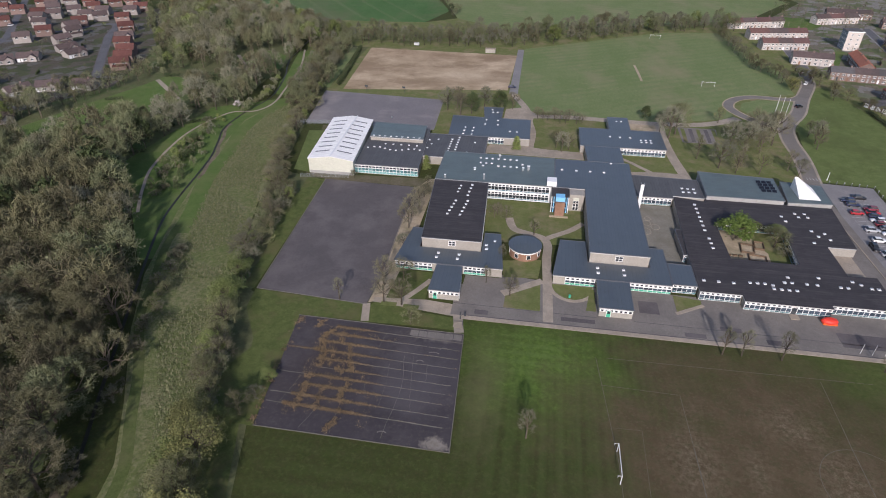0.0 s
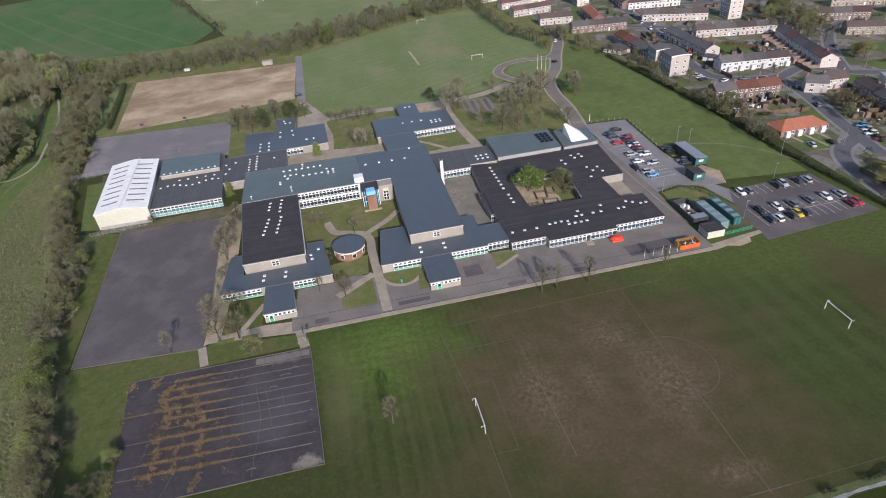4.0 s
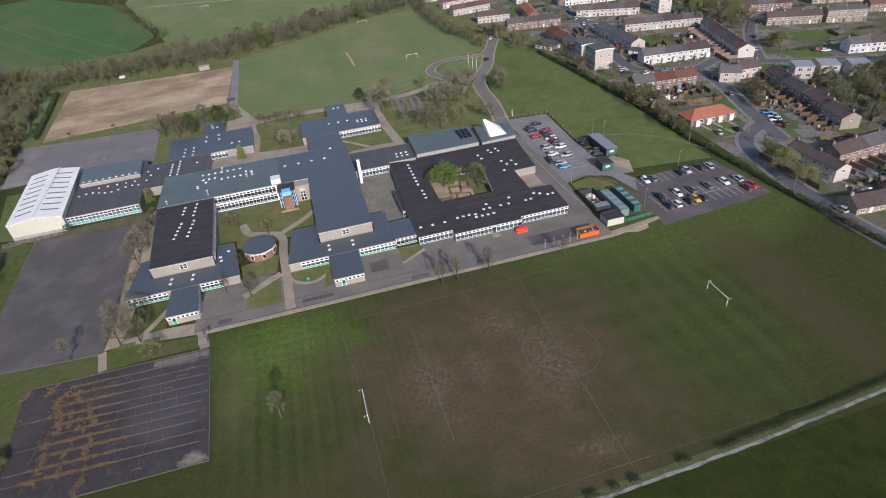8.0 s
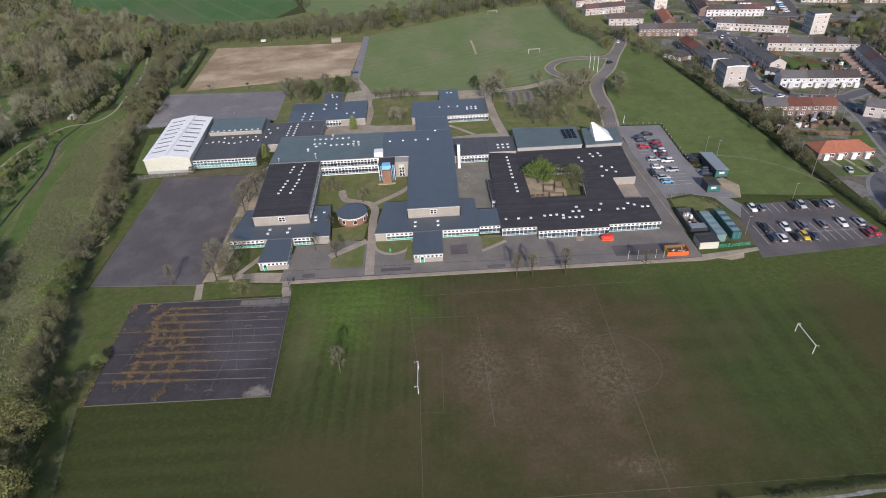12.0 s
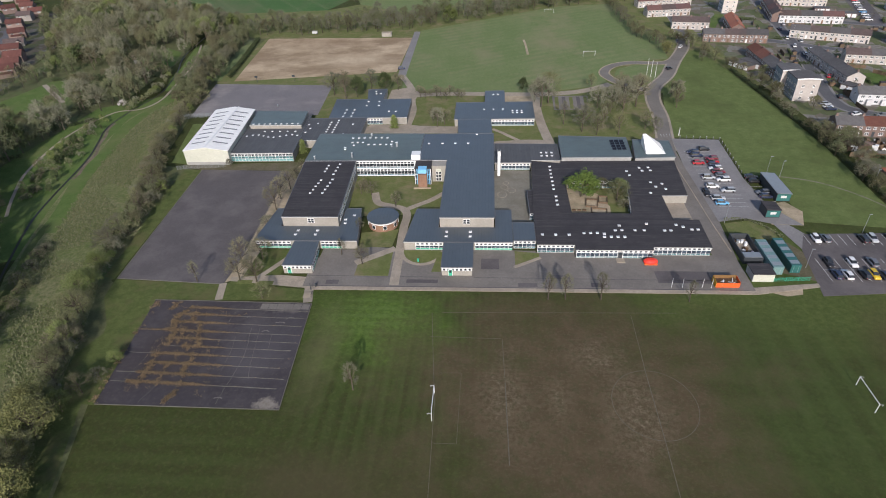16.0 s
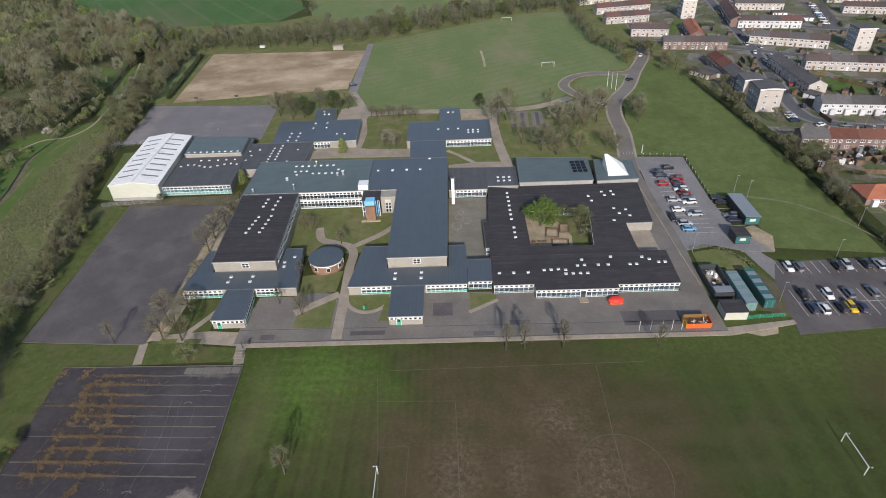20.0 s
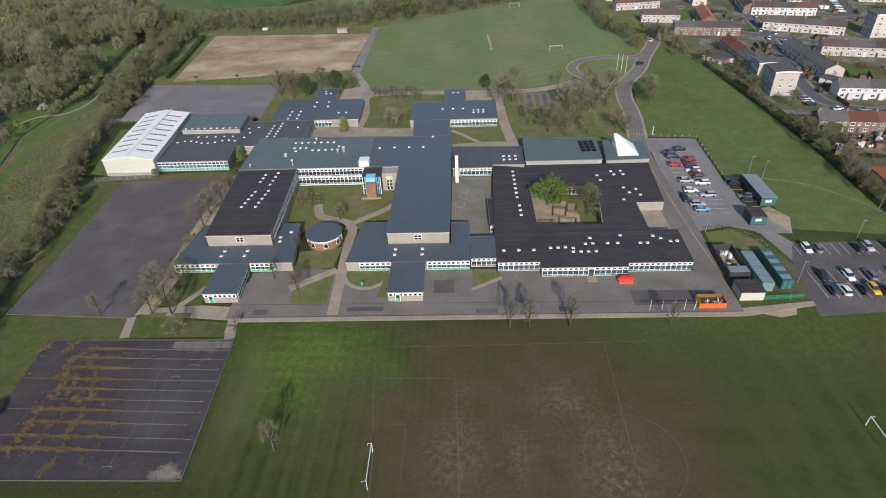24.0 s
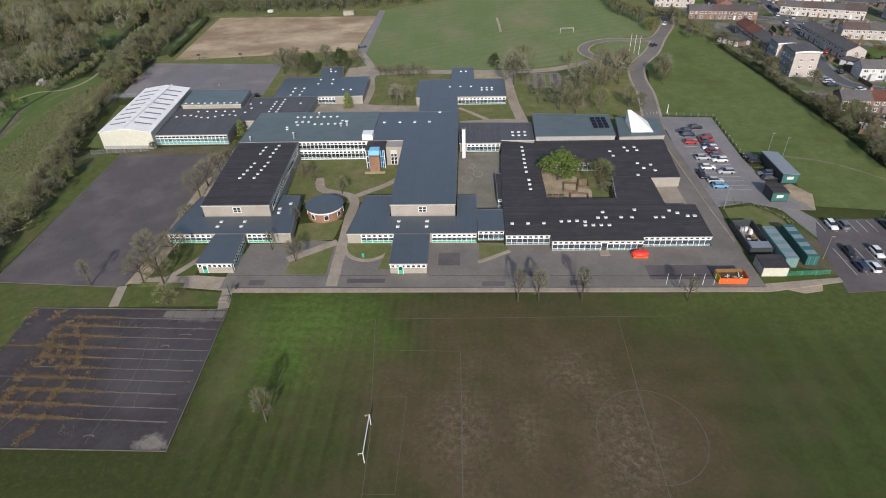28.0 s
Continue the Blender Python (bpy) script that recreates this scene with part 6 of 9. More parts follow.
# trees round the school
SCHOOL_TREES = [
    ("slim", -15.1, -61.0, 8.5), ("slim", 29.3, -29.6, 8.5), ("slim", 33.7, -29.4, 8.5), ("slim", 42.5, -29.4, 9), ("slim", 64.3, -29.7, 7),
    ("brown", -55.6, 14.6, 8.5), ("grey", -56.2, 22, 8.0), ("brown", -55.0, 29, 7.0), ("scrub", -54.6, 36, 4.5), ("scrub", -55.2, 5, 3.5), ("olive", -54.8, 44, 4.0), ("grey", -56.0, -15.5, 8), ("brown", -54.1, -23.2, 7.5), ("brown", -49.2, -23.6, 8.0), ("grey", -51, -13, 7.0), ("olive", -45.2, -30.7, 5), ("slim", -66.0, -23.8, 6.5), ("grey", -21.4, -15.2, 6.5), ("grey", -29.2, 25.4, 5.5),
    ("cone", -58.2, 58.5, 5.5), ("cone", -25.5, 81.5, 6.0), ("grey", -25.5, 24.5, 5.5), ("grey", -16.1, 16.8, 5.5), ("brown", -28.5, 27, 5), ("slim", -24.8, 1.0, 6), ("slim", -28.3, -10.5, 6),
    ("brown", -53.4, 116.8, 9), ("dark", -48.5, 119.5, 7.5), ("grey", -60, 122, 9), ("brown", -56, 126, 8.5), ("dark", -36, 127, 7.5), ("grey", -43.5, 130, 8), ("brown", -30, 128, 7),
    ("grey", -7.4, 82.1, 7), ("olive", -9.5, 86, 6.5), ("brown", -4.5, 84.5, 6),
    ("grey", 37, 103.2, 11), ("olive", 40.5, 108, 11.5), ("brown", 34.5, 110, 8), ("dark", 30, 124, 5), ("olive", 61.7, 125, 6),
    ("slim", 44.7, 83.6, 8), ("grey", 51.3, 76.1, 9), ("brown", 56.5, 72.4, 7), ("olive", 65, 72.8, 7.5), ("grey", 72.1, 99.9, 11), ("brown", 77.7, 102, 12), ("grey", 66, 97, 9), ("brown", 72, 110, 10.5), ("grey", 80, 112, 9), ("olive", 63, 88, 7),
    ("brown", 76.3, 77.4, 7), ("grey", 78.6, 72.8, 6), ("brown", 94.5, 100.6, 7), ("grey", 96, 107, 8), ("brown", 95.5, 114, 6), ("slim", 60, 80, 7), ("brown", 70, 92, 8), ("grey", 61, 101, 8),
    ("fresh", 44.2, 23.4, 9.2), ("fresh", 47.8, 26.4, 5.0), ("olive", 55.2, 21.0, 7.2), ("scrub", 56.6, 16.0, 3.2), ("brown", 51.5, 28.3, 4.5), ("green", 56.4, 26, 5.4),
    ("yellow", 109, 178, 5.5), ("brown", 128, 176, 6), ("grey", 124, 165, 4.5),
]
for kind, x, y, h in SCHOOL_TREES:
    north, west = y > 68 and kind != "cone", x < -45 and y < 50
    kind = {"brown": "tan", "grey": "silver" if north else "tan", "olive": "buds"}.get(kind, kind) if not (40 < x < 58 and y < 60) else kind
    tree(kind, x, y, h * (1.32 if north else 1.12 if west else 1), TR, 1.0 if kind in ("slim", "cone") else 1.0 if north else 1.15 if west else 1.4 if 40 < x < 58 and 14 < y < 29 else 1.2, "in the school grounds", "school trees")
for i in range(9):
    tree("tan", -18 + 2.4 * i + TR.uniform(-0.6, 0.6), 114 + TR.uniform(-1, 4), TR.uniform(4.5, 6.5), TR, 1.1, "in a row by the field", "school trees")
for x, y, h, k in ((-110, 47, 5, "brown"), (-106, 38, 6, "brown"), (-99, 50, 4.5, "olive"), (-83, 46, 3.5, "grey"), (-75, -64, 6, "brown"), (-73, -60, 4, "grey"),
                   (-77.5, -76, 10.5, "yellow"), (-81, -70, 8, "yellow"), (-86, -58, 8, "buds"), (-79, -84, 8, "buds"), (-74.5, -84, 7.5, "yellow"), (-76.5, -69, 6.5, "green"), (-89, -48, 6.5, "green"), (-73, -92, 11, "yellow"), (-69, -99, 9, "yellow"), (-71.5, -105, 8, "buds"), (-72.5, -54.3, 3.5, "green"), (-126.5, 93.6, 4.5, "yellow"), (-218, 16, 6, "yellow"), (-158.5, 107.5, 4.5, "blossom")):
    tree(k, x, y, h, TR, 1.2, "beside the meadow", "bank trees")

# east boundary and estate trees
EB = curve_points([(118, 205), (126, 186), (133, 150), (136, 105), (138.5, 60), (138.5, 20), (141, -30), (143, -60), (146, -110)], 10)
for x, y in EB[::2]:
    tree(pick(TR, [("brown", 4), ("grey", 2), ("olive", 2)]), x + TR.uniform(-1.5, 2.5), y + TR.uniform(-2, 2), TR.uniform(4.5, 8.5) if y > 20 else TR.uniform(2.5, 4), TR, 1.3, "along the estate boundary", "boundary trees")
for x, y, h, k in ((141, 58, 8, "olive"), (147, 62, 7, "brown"), (145, 48, 6, "brown"), (148, 95, 7, "brown"), (140, 112, 7, "brown"), (149.5, -13.5, 8.5, "yellow"), (148.2, -23.5, 7.5, "yellow"), (151.5, -6, 6, "yellow"), (142.6, 58.8, 9, "olive"), (146.5, 110, 5, "yellow"), (143, 136, 7, "olive"), (137.5, 34, 7, "grey"), (138, 26, 6, "brown"), (144, 54, 7, "grey"), (180, 37, 6, "olive"), (186, 41, 7, "brown"), (183, 47, 6, "brown"), (178, 34, 5, "olive"), (237.5, 90.8, 9, "yellow"), (186, 46, 7, "brown"), (190, 50, 6, "grey"), (192, 40, 6, "brown"), (236, 95, 7, "yellow"), (240, 98, 6, "olive"),
                   (215, 20, 9, "brown"), (222, 26, 9, "grey"), (228, 18, 9, "brown"), (234, 30, 8, "olive"), (222, 8, 8, "dark"), (240, 14, 9, "brown"), (247, 24, 8, "olive"), (250, 38, 7, "yellow"), (232, 2, 8, "brown"), (244, -4, 8, "grey"), (256, 10, 9, "dark"),
                   (238, 165, 9, "olive"), (246, 172, 9, "green"), (252, 165, 8, "brown"), (231, 150, 8, "brown"), (242, 152, 7, "grey"), (258, 178, 9, "green"), (152, 130, 6, "brown"), (158, 118, 6, "olive"), (270, 30, 8, "brown"), (262, -8, 8, "olive"), (200, 20, 5, "dark"), (205, 28, 5, "brown")):
    tree(k, x, y, h, TR, 1.2, "among the estate gardens", "estate trees")

# field edge and far woods
FAR = random.Random(9)
EAST_WOOD = [(205, 40), (200, 22), (197, 2), (198, -14), (230, -40), (290, -30), (300, 20), (270, 52), (248, 44), (238, 38), (226, 44), (214, 45)]
EAST_COPSE = [(252, 196), (271, 186), (262, 150), (241, 116), (236, 128), (246, 165)]
NWOOD = [(-150, 232), (-128, 229), (-33, 240), (-25, 246), (98, 308), (106, 300), (120, 312), (100, 330), (30, 310), (-30, 284), (-62, 266), (-105, 258), (-150, 262), (-186, 288), (-205, 292)]
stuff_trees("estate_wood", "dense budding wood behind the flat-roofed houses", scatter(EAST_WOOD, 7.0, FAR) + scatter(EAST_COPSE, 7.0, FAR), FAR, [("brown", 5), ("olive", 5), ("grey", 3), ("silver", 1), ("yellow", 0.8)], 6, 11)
# weighted to the pale twig kind, putting distance haze into the colour
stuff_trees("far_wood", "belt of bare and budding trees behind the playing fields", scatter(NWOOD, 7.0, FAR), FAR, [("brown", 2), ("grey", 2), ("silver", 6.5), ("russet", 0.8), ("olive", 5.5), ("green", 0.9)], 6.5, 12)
stuff_trees("field_hedge_trees", "line of bare trees along the field edge", [(98 + (i * 1.7 % 5), 305 - 4.2 * i) for i in range(24)] + [(103 + 0.8 * i + (i % 3) * 2, 212 - 3.6 * i) for i in range(10)], FAR, [("brown", 3), ("grey", 2), ("olive", 2)], 4.5, 8)
stuff_trees("stream_wood", "dense bare woodland beside the stream", LATER, FAR, WOOD_MIX, 12, 17)
MIDWOOD = [(-174, 68), (-168, 95), (-160, 112), (-156, 128), (-162, 160), (-168, 190), (-158, 235), (-188, 286), (-236, 318), (-318, 326), (-262, 215), (-205, 165), (-182, 150), (-205, 115), (-262, 80), (-243, 62), (-230, 36), (-215, 40)]
GLADE = [(-248, 64), (-238, 100), (-228, 131), (-224, 152), (-204, 152), (-187, 110), (-194, 82), (-211, 60), (-234, 48)]
CLEAR = [(-202, 190), (-186, 212), (-170, 202), (-162, 172), (-176, 163), (-188, 170)]
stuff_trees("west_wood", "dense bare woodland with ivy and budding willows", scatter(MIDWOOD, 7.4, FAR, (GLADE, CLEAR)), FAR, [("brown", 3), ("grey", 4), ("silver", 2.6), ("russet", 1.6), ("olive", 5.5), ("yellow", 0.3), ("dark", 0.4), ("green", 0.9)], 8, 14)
stuff_trees("stream_shrubs", "low shrubs between the path and the stream", scatter([(-158, 99), (-155.5, 85), (-151, 69), (-146, 54), (-142, 25), (-152, 24), (-160, 45), (-164, 78)], 4.2, FAR) + scatter([(-157, 104), (-155, 128), (-161, 160), (-157.5, 160), (-150, 127), (-153, 104)], 2.6, FAR), FAR, [("brown", 2), ("silver", 2), ("olive", 5), ("dark", 1.6), ("green", 1)], 2.0, 4.6)
HBELT = [(-131, 100), (-126, 120), (-128, 148), (-135, 200), (-139, 232), (-158, 236), (-154, 200), (-149, 172), (-143, 140), (-139, 122)]
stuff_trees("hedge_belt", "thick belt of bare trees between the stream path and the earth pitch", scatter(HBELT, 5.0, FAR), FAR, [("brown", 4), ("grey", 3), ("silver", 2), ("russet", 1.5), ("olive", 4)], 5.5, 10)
stuff_trees("bank_scrub", "dense scrub filling the playground bank", scatter(BANK, 3.3, FAR), FAR, [("brown", 1.2), ("olive", 6), ("silver", 3), ("green", 1.6)], 2.4, 5.2)
stuff_trees("wood_edge", "budding wood edge behind the western houses", scatter([(-232, 160), (-218, 160), (-214, 185), (-250, 236), (-290, 296), (-318, 306), (-322, 290), (-268, 215)], 9.0, FAR), FAR, [("olive", 5), ("brown", 2), ("silver", 2), ("green", 1.5)], 6, 10)
stuff_trees("glade_trees", "hedge of bare trees between the clearing and the estate", scatter([(-272, 70), (-252, 62), (-241, 100), (-230, 134), (-228, 158), (-246, 168), (-262, 120)], 6.5, FAR), FAR, [("brown", 3), ("olive", 4), ("russet", 2), ("silver", 1)], 5, 9, 2)
stuff_trees("valley_wood", "far wooded stream valley", scatter([(-232, 318), (-290, 378), (-330, 440), (-440, 580), (-500, 540), (-330, 330)], 11, FAR), FAR, [("brown", 4), ("olive", 4), ("grey", 3)], 8, 13, 4)
stuff_trees("field_hedgerow", "far hedgerow of bare bushes between the fields", [(-84 - 0.38 * d + FAR.uniform(-4, 4), 325 + d + FAR.uniform(-3, 3)) for d in range(0, 300, 4)], FAR, [("brown", 4), ("olive", 3), ("dark", 1)], 4, 7, 2)
stuff_trees("south_wood", "wood beyond the fields", scatter([(-300, -280), (-150, -140), (-96, -130), (-80, -200), (-90, -300)], 14, FAR), FAR, [("brown", 4), ("olive", 3), ("grey", 3)], 8, 13, 3)
BELT = [(-360, -25), (-327, 4), (-312, 16), (-289, 23), (-252, 46), (-243, 62), (-226, 54), (-222, 26), (-244, 21), (-268, 14), (-290, 8), (-308, -6), (-345, -45)]
stuff_trees("estate_tree_belt", "belt of trees between the west estates", scatter(BELT, 6.0, FAR), FAR, [("brown", 4), ("olive", 5), ("dark", 2), ("green", 1.4), ("yellow", 0.5)], 5, 9)
stuff_trees("estate_hedge_trees", "row of dark trees behind the western houses", [(-224 - 0.68 * i, 152 + i) for i in range(0, 172, 4)] + [(-262 + FAR.uniform(-6, 6), 128 + FAR.uniform(-6, 6)) for _ in range(10)], FAR, [("dark", 4), ("brown", 2), ("olive", 2)], 3, 6)
# reeds and scrub on the stream bank
for k in range(34):
    y = TR.uniform(-112, -8)
    x = -97 - (y + 90) * 0.30 if y > -90 else -95
    tree("scrub", x + TR.uniform(-1.5, 2.5), y, TR.uniform(1.4, 3.4), TR, 1.4, "on the stream bank", "stream scrub")
for k in range(30):
    y = TR.uniform(20, 92)
    x = -140 - (y - 20) * 0.24
    tree("scrub", x - TR.uniform(3, 11), y, TR.uniform(1.2, 2.8), TR, 1.4, "on the stream bank", "stream scrub")
hedge("clipped dark green hedge beside the earth pitch", [(-122.7, 149.4), (-127, 186), (-132.5, 225)], 2.2, 2.4, 60, seed=3)
hedge("low dark hedge along the ditch", [(64, -97.0), (75, -96.3), (103, -94.2), (150, -91.4)], 0.9, 1.1, 260, "leaf_ivy", 0.11, seed=4)
for x, y, r in ((57, -97.2, 1.2), (46.5, -97.8, 1.0), (42.5, -98.0, 0.8), (38, -98.2, 1.3), (31, -98.6, 0.9), (24, -98.8, 1.1)):
    hedge("single dark bush beside the ditch", [(x - r, y), (x, y + 0.1), (x + r, y)], 1.0, 1.2, 200, "leaf_ivy", 0.11, seed=int(x))
hedge("trimmed estate boundary hedge", [(133, 150), (136, 105), (138.5, 60), (138.5, 20), (141, -30), (144, -60), (146, -110)], 2.2, 1.7, 120, "leaf_ivy", 0.15, seed=5)
hedge("clipped hedge round the small lawn", [(84.6, 8.2), (90, 9), (95, 5), (98, -1)], 1.4, 1.2, 34, "twig_olive", 0.18, seed=6)

# ---- houses ----
M["tile_brown"] = surface("brown_roof_tiles", (0.091, 0.066, 0.062), (0.121, 0.089, 0.082), (0.069, 0.056, 0.054), 0.5, 4, 0.85, 0.4, vary=0.2, local=True)
M["tile_red"] = surface("red_roof_tiles", (0.122, 0.063, 0.053), (0.149, 0.084, 0.074), (0.091, 0.055, 0.053), 0.5, 4, 0.85, 0.4, vary=0.2, local=True)
M["tile_rust"] = surface("rust_red_roof_tiles", (0.160, 0.062, 0.042), (0.195, 0.080, 0.055), (0.110, 0.055, 0.042), 0.5, 4, 0.85, 0.4, vary=0.2, local=True)
M["tile_orange"] = surface("orange_roof_tiles", (0.337, 0.121, 0.070), (0.393, 0.150, 0.090), (0.271, 0.105, 0.066), 0.5, 4, 0.8, 0.4, vary=0.1, local=True)
M["tile_grey"] = surface("grey_roof_tiles", (0.099, 0.093, 0.092), (0.128, 0.122, 0.122), (0.076, 0.071, 0.070), 0.5, 4, 0.85, 0.4, vary=0.2, local=True)
M["buff"] = surface("buff_brick", (0.308, 0.263, 0.203), (0.354, 0.314, 0.253), (0.254, 0.221, 0.183), 0.6, 5, 0.85, 0.3, vary=0.12, local=True)
M["red_brick"] = surface("house_red_brick", (0.223, 0.154, 0.129), (0.269, 0.193, 0.164), (0.176, 0.125, 0.111), 0.6, 5, 0.85, 0.3, vary=0.15, local=True)
M["white_render"] = surface("white_render", (0.700, 0.690, 0.693), (0.620, 0.610, 0.609), (0.500, 0.480, 0.473), 0.4, 4, 0.8, 0.1, vary=0.08, local=True)
M["render"] = surface("pale_render", (0.586, 0.532, 0.483), (0.508, 0.454, 0.415), (0.417, 0.378, 0.345), 0.4, 4, 0.8, 0.1, vary=0.12, local=True)
M["fence_wood"] = surface("weathered_fence", (0.128, 0.086, 0.053), (0.165, 0.116, 0.075), None, 0.8, 6, 0.9, 0.3, vary=0.25, local=True)

HOUSE_KIT = {}
PLOTS = []
unit_doors = {}
DOOR_LOOK = (("white", "white front door"), ("fence_wood", "brown timber front door"), ("dark_trim", "dark painted front door"), ("grey_wall", "grey front door"), ("brick", "red-brown front door"))


def house_window(parent, x, y, z, w, h, facing=0):
    key = (w, h)
    m = Matrix.Translation((x, y, z)) @ Matrix.Rotation(radians(facing), 4, "Z")
    if key not in HOUSE_KIT:
        bm = grid_mesh([-w / 2, -w / 2 + 0.09, -0.05, 0.05, w / 2 - 0.09, w / 2], [-0.08, 0.09, h - 0.09, h], {(1, 1), (3, 1)}, -0.09, 0.02, -0.03)
        HOUSE_KIT[key] = mesh_object("window", bm, ["white", "glass_dark"])
        HOUSE_KIT[key].parent, HOUSE_KIT[key].matrix_basis = parent, m
        return
    again("window", HOUSE_KIT[key], parent, m)


def gabled_wall(L, D, h, rise):
    bm = bmesh.new()
    ends = []
    for x in (0, L):
        ends.append([bm.verts.new((x, y, z)) for y, z in ((0, -0.3), (D, -0.3), (D, h), (D / 2, h + rise), (0, h))])
    bm.faces.new(ends[0][::-1])
    bm.faces.new(ends[1])
    for i in range(5):
        j = (i + 1) % 5
        bm.faces.new((ends[0][i], ends[0][j], ends[1][j], ends[1][i]))
    bmesh.ops.recalc_face_normals(bm, faces=bm.faces)
    return bm


def roof_slope(x0, x1, D, h, rise, side):
    y0, y1, z0, z1 = (-0.35, D / 2, h - 0.12, h + rise + 0.04)
    bm = bmesh.new()
    vs = []
    for x in (x0, x1):
        vs.append([bm.verts.new((x, y if side == 0 else D - y, z)) for y, z in ((y0, z0), (y1, z1), (y1, z1 + 0.14), (y0, z0 + 0.14))])
    for i in range(4):
        j = (i + 1) % 4
        bm.faces.new((vs[0][i], vs[0][j], vs[1][j], vs[1][i]))
    bm.faces.new(vs[0])
    bm.faces.new(vs[1][::-1])
    bmesh.ops.recalc_face_normals(bm, faces=bm.faces)
    return bm


def gabled_roof(L, D):
    bm = bmesh.new()
    ends = [[bm.verts.new((x, y, z)) for y, z in ((-0.15, 1.85), (D + 0.15, 1.85), (D / 2, 2.4))] for x in (-0.1, L + 0.1)]
    bm.faces.new(ends[0])
    bm.faces.new(ends[1][::-1])
    for i in range(3):
        j = (i + 1) % 3
        bm.faces.new((ends[0][i], ends[0][j], ends[1][j], ends[1][i]))
    bmesh.ops.recalc_face_normals(bm, faces=bm.faces)
    return bm


def terrace(p0, p1, wall, roof, label, storeys=2, unit=5.0, depth=7.8, rise=2.1, roofs=None, porch=False, base_z=0.0, plain_side=False):
    """A row of houses whose front runs from p0 to p1, the street side to the right of that way."""
    dx, dy = p1[0] - p0[0], p1[1] - p0[1]
    L = math.hypot(dx, dy)
    n = max(1, round(L / unit))
    u = L / n
    hgt = 2.15 * storeys + 0.1
    PLOTS.append((p0, (dx / L, dy / L), L, depth))
    t = tagged(holder("terraced_house" if n > 2 else "house", Matrix.Translation((p0[0], p0[1], base_z)) @ Matrix.Rotation(math.atan2(dy, dx), 4, "Z")), label, "house")
    part("wall", gabled_wall(L, depth, hgt, rise), wall, t)
    groups = max(1, n // 2) if roofs else 1
    for g in range(groups):
        for side in (0, 1):
            mk = roofs[g % len(roofs)] if roofs else roof
            part("roof", roof_slope(-0.25 if g == 0 else L * g / groups, L + 0.25 if g == groups - 1 else L * (g + 1) / groups, depth, hgt, rise, side), mk, t)
    for k in range(0, n + 1, 2):
        x = min(max(k * u, 0.5), L - 0.5)
        part("chimney", box(x - 0.4, x + 0.4, depth / 2 - 0.3, depth / 2 + 0.3, hgt + rise - 0.5, hgt + rise + 1.0), "red_brick" if wall != "buff" else "buff", t)
    for k in range(n):
        for s in range(storeys):
            z = 0.65 + 2.15 * s
            house_window(t, (k + 0.3) * u, 0, z, 1.5, 1.1)
            if s:
                house_window(t, (k + 0.76) * u, 0, z + 0.05, 1.0, 1.0)
        mk, lab = DOOR_LOOK[(k * 7 + len(PLOTS) * 3) % 5]
        m = Matrix.Translation(((k + 0.76) * u, 0, 0))
        if mk not in unit_doors:
            unit_doors[mk] = part("door", box(-0.45, 0.45, -0.1, 0.02, 0.05, 2.0, 0.02), mk, t, lab)
            unit_doors[mk].matrix_basis = m
        else:
            again("door", unit_doors[mk], t, m, lab)
        if porch:
            part("porch", box((k + 0.6) * u, (k + 0.95) * u, -1.4, -0.01, 0, 2.4, 0.05), wall, t)
    if plain_side:
        return t
    house_window(t, 0, depth / 2, 3.0 if storeys > 1 else 1.0, 1.1, 1.1, -90)
    house_window(t, L, depth / 2, 3.0 if storeys > 1 else 1.0, 1.1, 1.1, 90)
    return t


def flats(x, y, w, d, h, angle, label, curved=False):
    t = tagged(holder("block_of_flats", Matrix.Translation((x, y, 0)) @ Matrix.Rotation(radians(angle), 4, "Z")), label, "flats")
    part("wall", box(0, w, 0, d, -0.3, h), "render", t)
    part("side_wall", box(-0.06, -0.01, 0.2, d - 0.2, 0, h - 0.1), "tile_slate", t, "blue-grey tile-hung side wall")
    bm = bmesh.new()
    n = 8 if curved else 1
    top = [0.55 * math.sin(math.pi * (0.12 + 0.76 * k / n)) if curved else 0.0 for k in range(n + 1)]
    for k in range(n):
        x0, x1 = -0.35 + (w + 0.7) * k / n, -0.35 + (w + 0.7) * (k + 1) / n
        vs = [bm.verts.new((xx, yy, h + zz)) for yy in (-0.35, d + 0.35) for xx, zz in ((x0, top[k]), (x1, top[k + 1]), (x1, top[k + 1] + 0.3), (x0, top[k] + 0.3))]
        for f in ((0, 1, 2, 3), (7, 6, 5, 4), (3, 2, 6, 7), (0, 4, 5, 1)):
            bm.faces.new([vs[i] for i in f])
        for f in ((0, 3, 7, 4),) if k == 0 else ((1, 5, 6, 2),) if k == n - 1 else ():
            bm.faces.new([vs[i] for i in f])
    bmesh.ops.remove_doubles(bm, verts=bm.verts, dist=0.001)
    bmesh.ops.recalc_face_normals(bm, faces=bm.faces)
    part("roof", bm, "tile_grey", t)
    for k in range(n):
        x0, x1 = -0.4 + (w + 0.8) * k / n, -0.4 + (w + 0.8) * (k + 1) / n
        z = h + (top[k] + top[k + 1]) / 2
        part("roof_edge", box(x0, x1, -0.48, -0.36, z - 0.1, z + 0.42), "white", t)
    for s in range(int(h // 2.6)):
        for k in range(2):
            house_window(t, w * (0.3 + 0.45 * k), 0, 0.9 + 2.6 * s, 1.1, 1.1)
        for k in range(4):
            house_window(t, -0.06, d * (0.15 + 0.23 * k), 0.9 + 2.6 * s, 1.1, 1.1, -90)


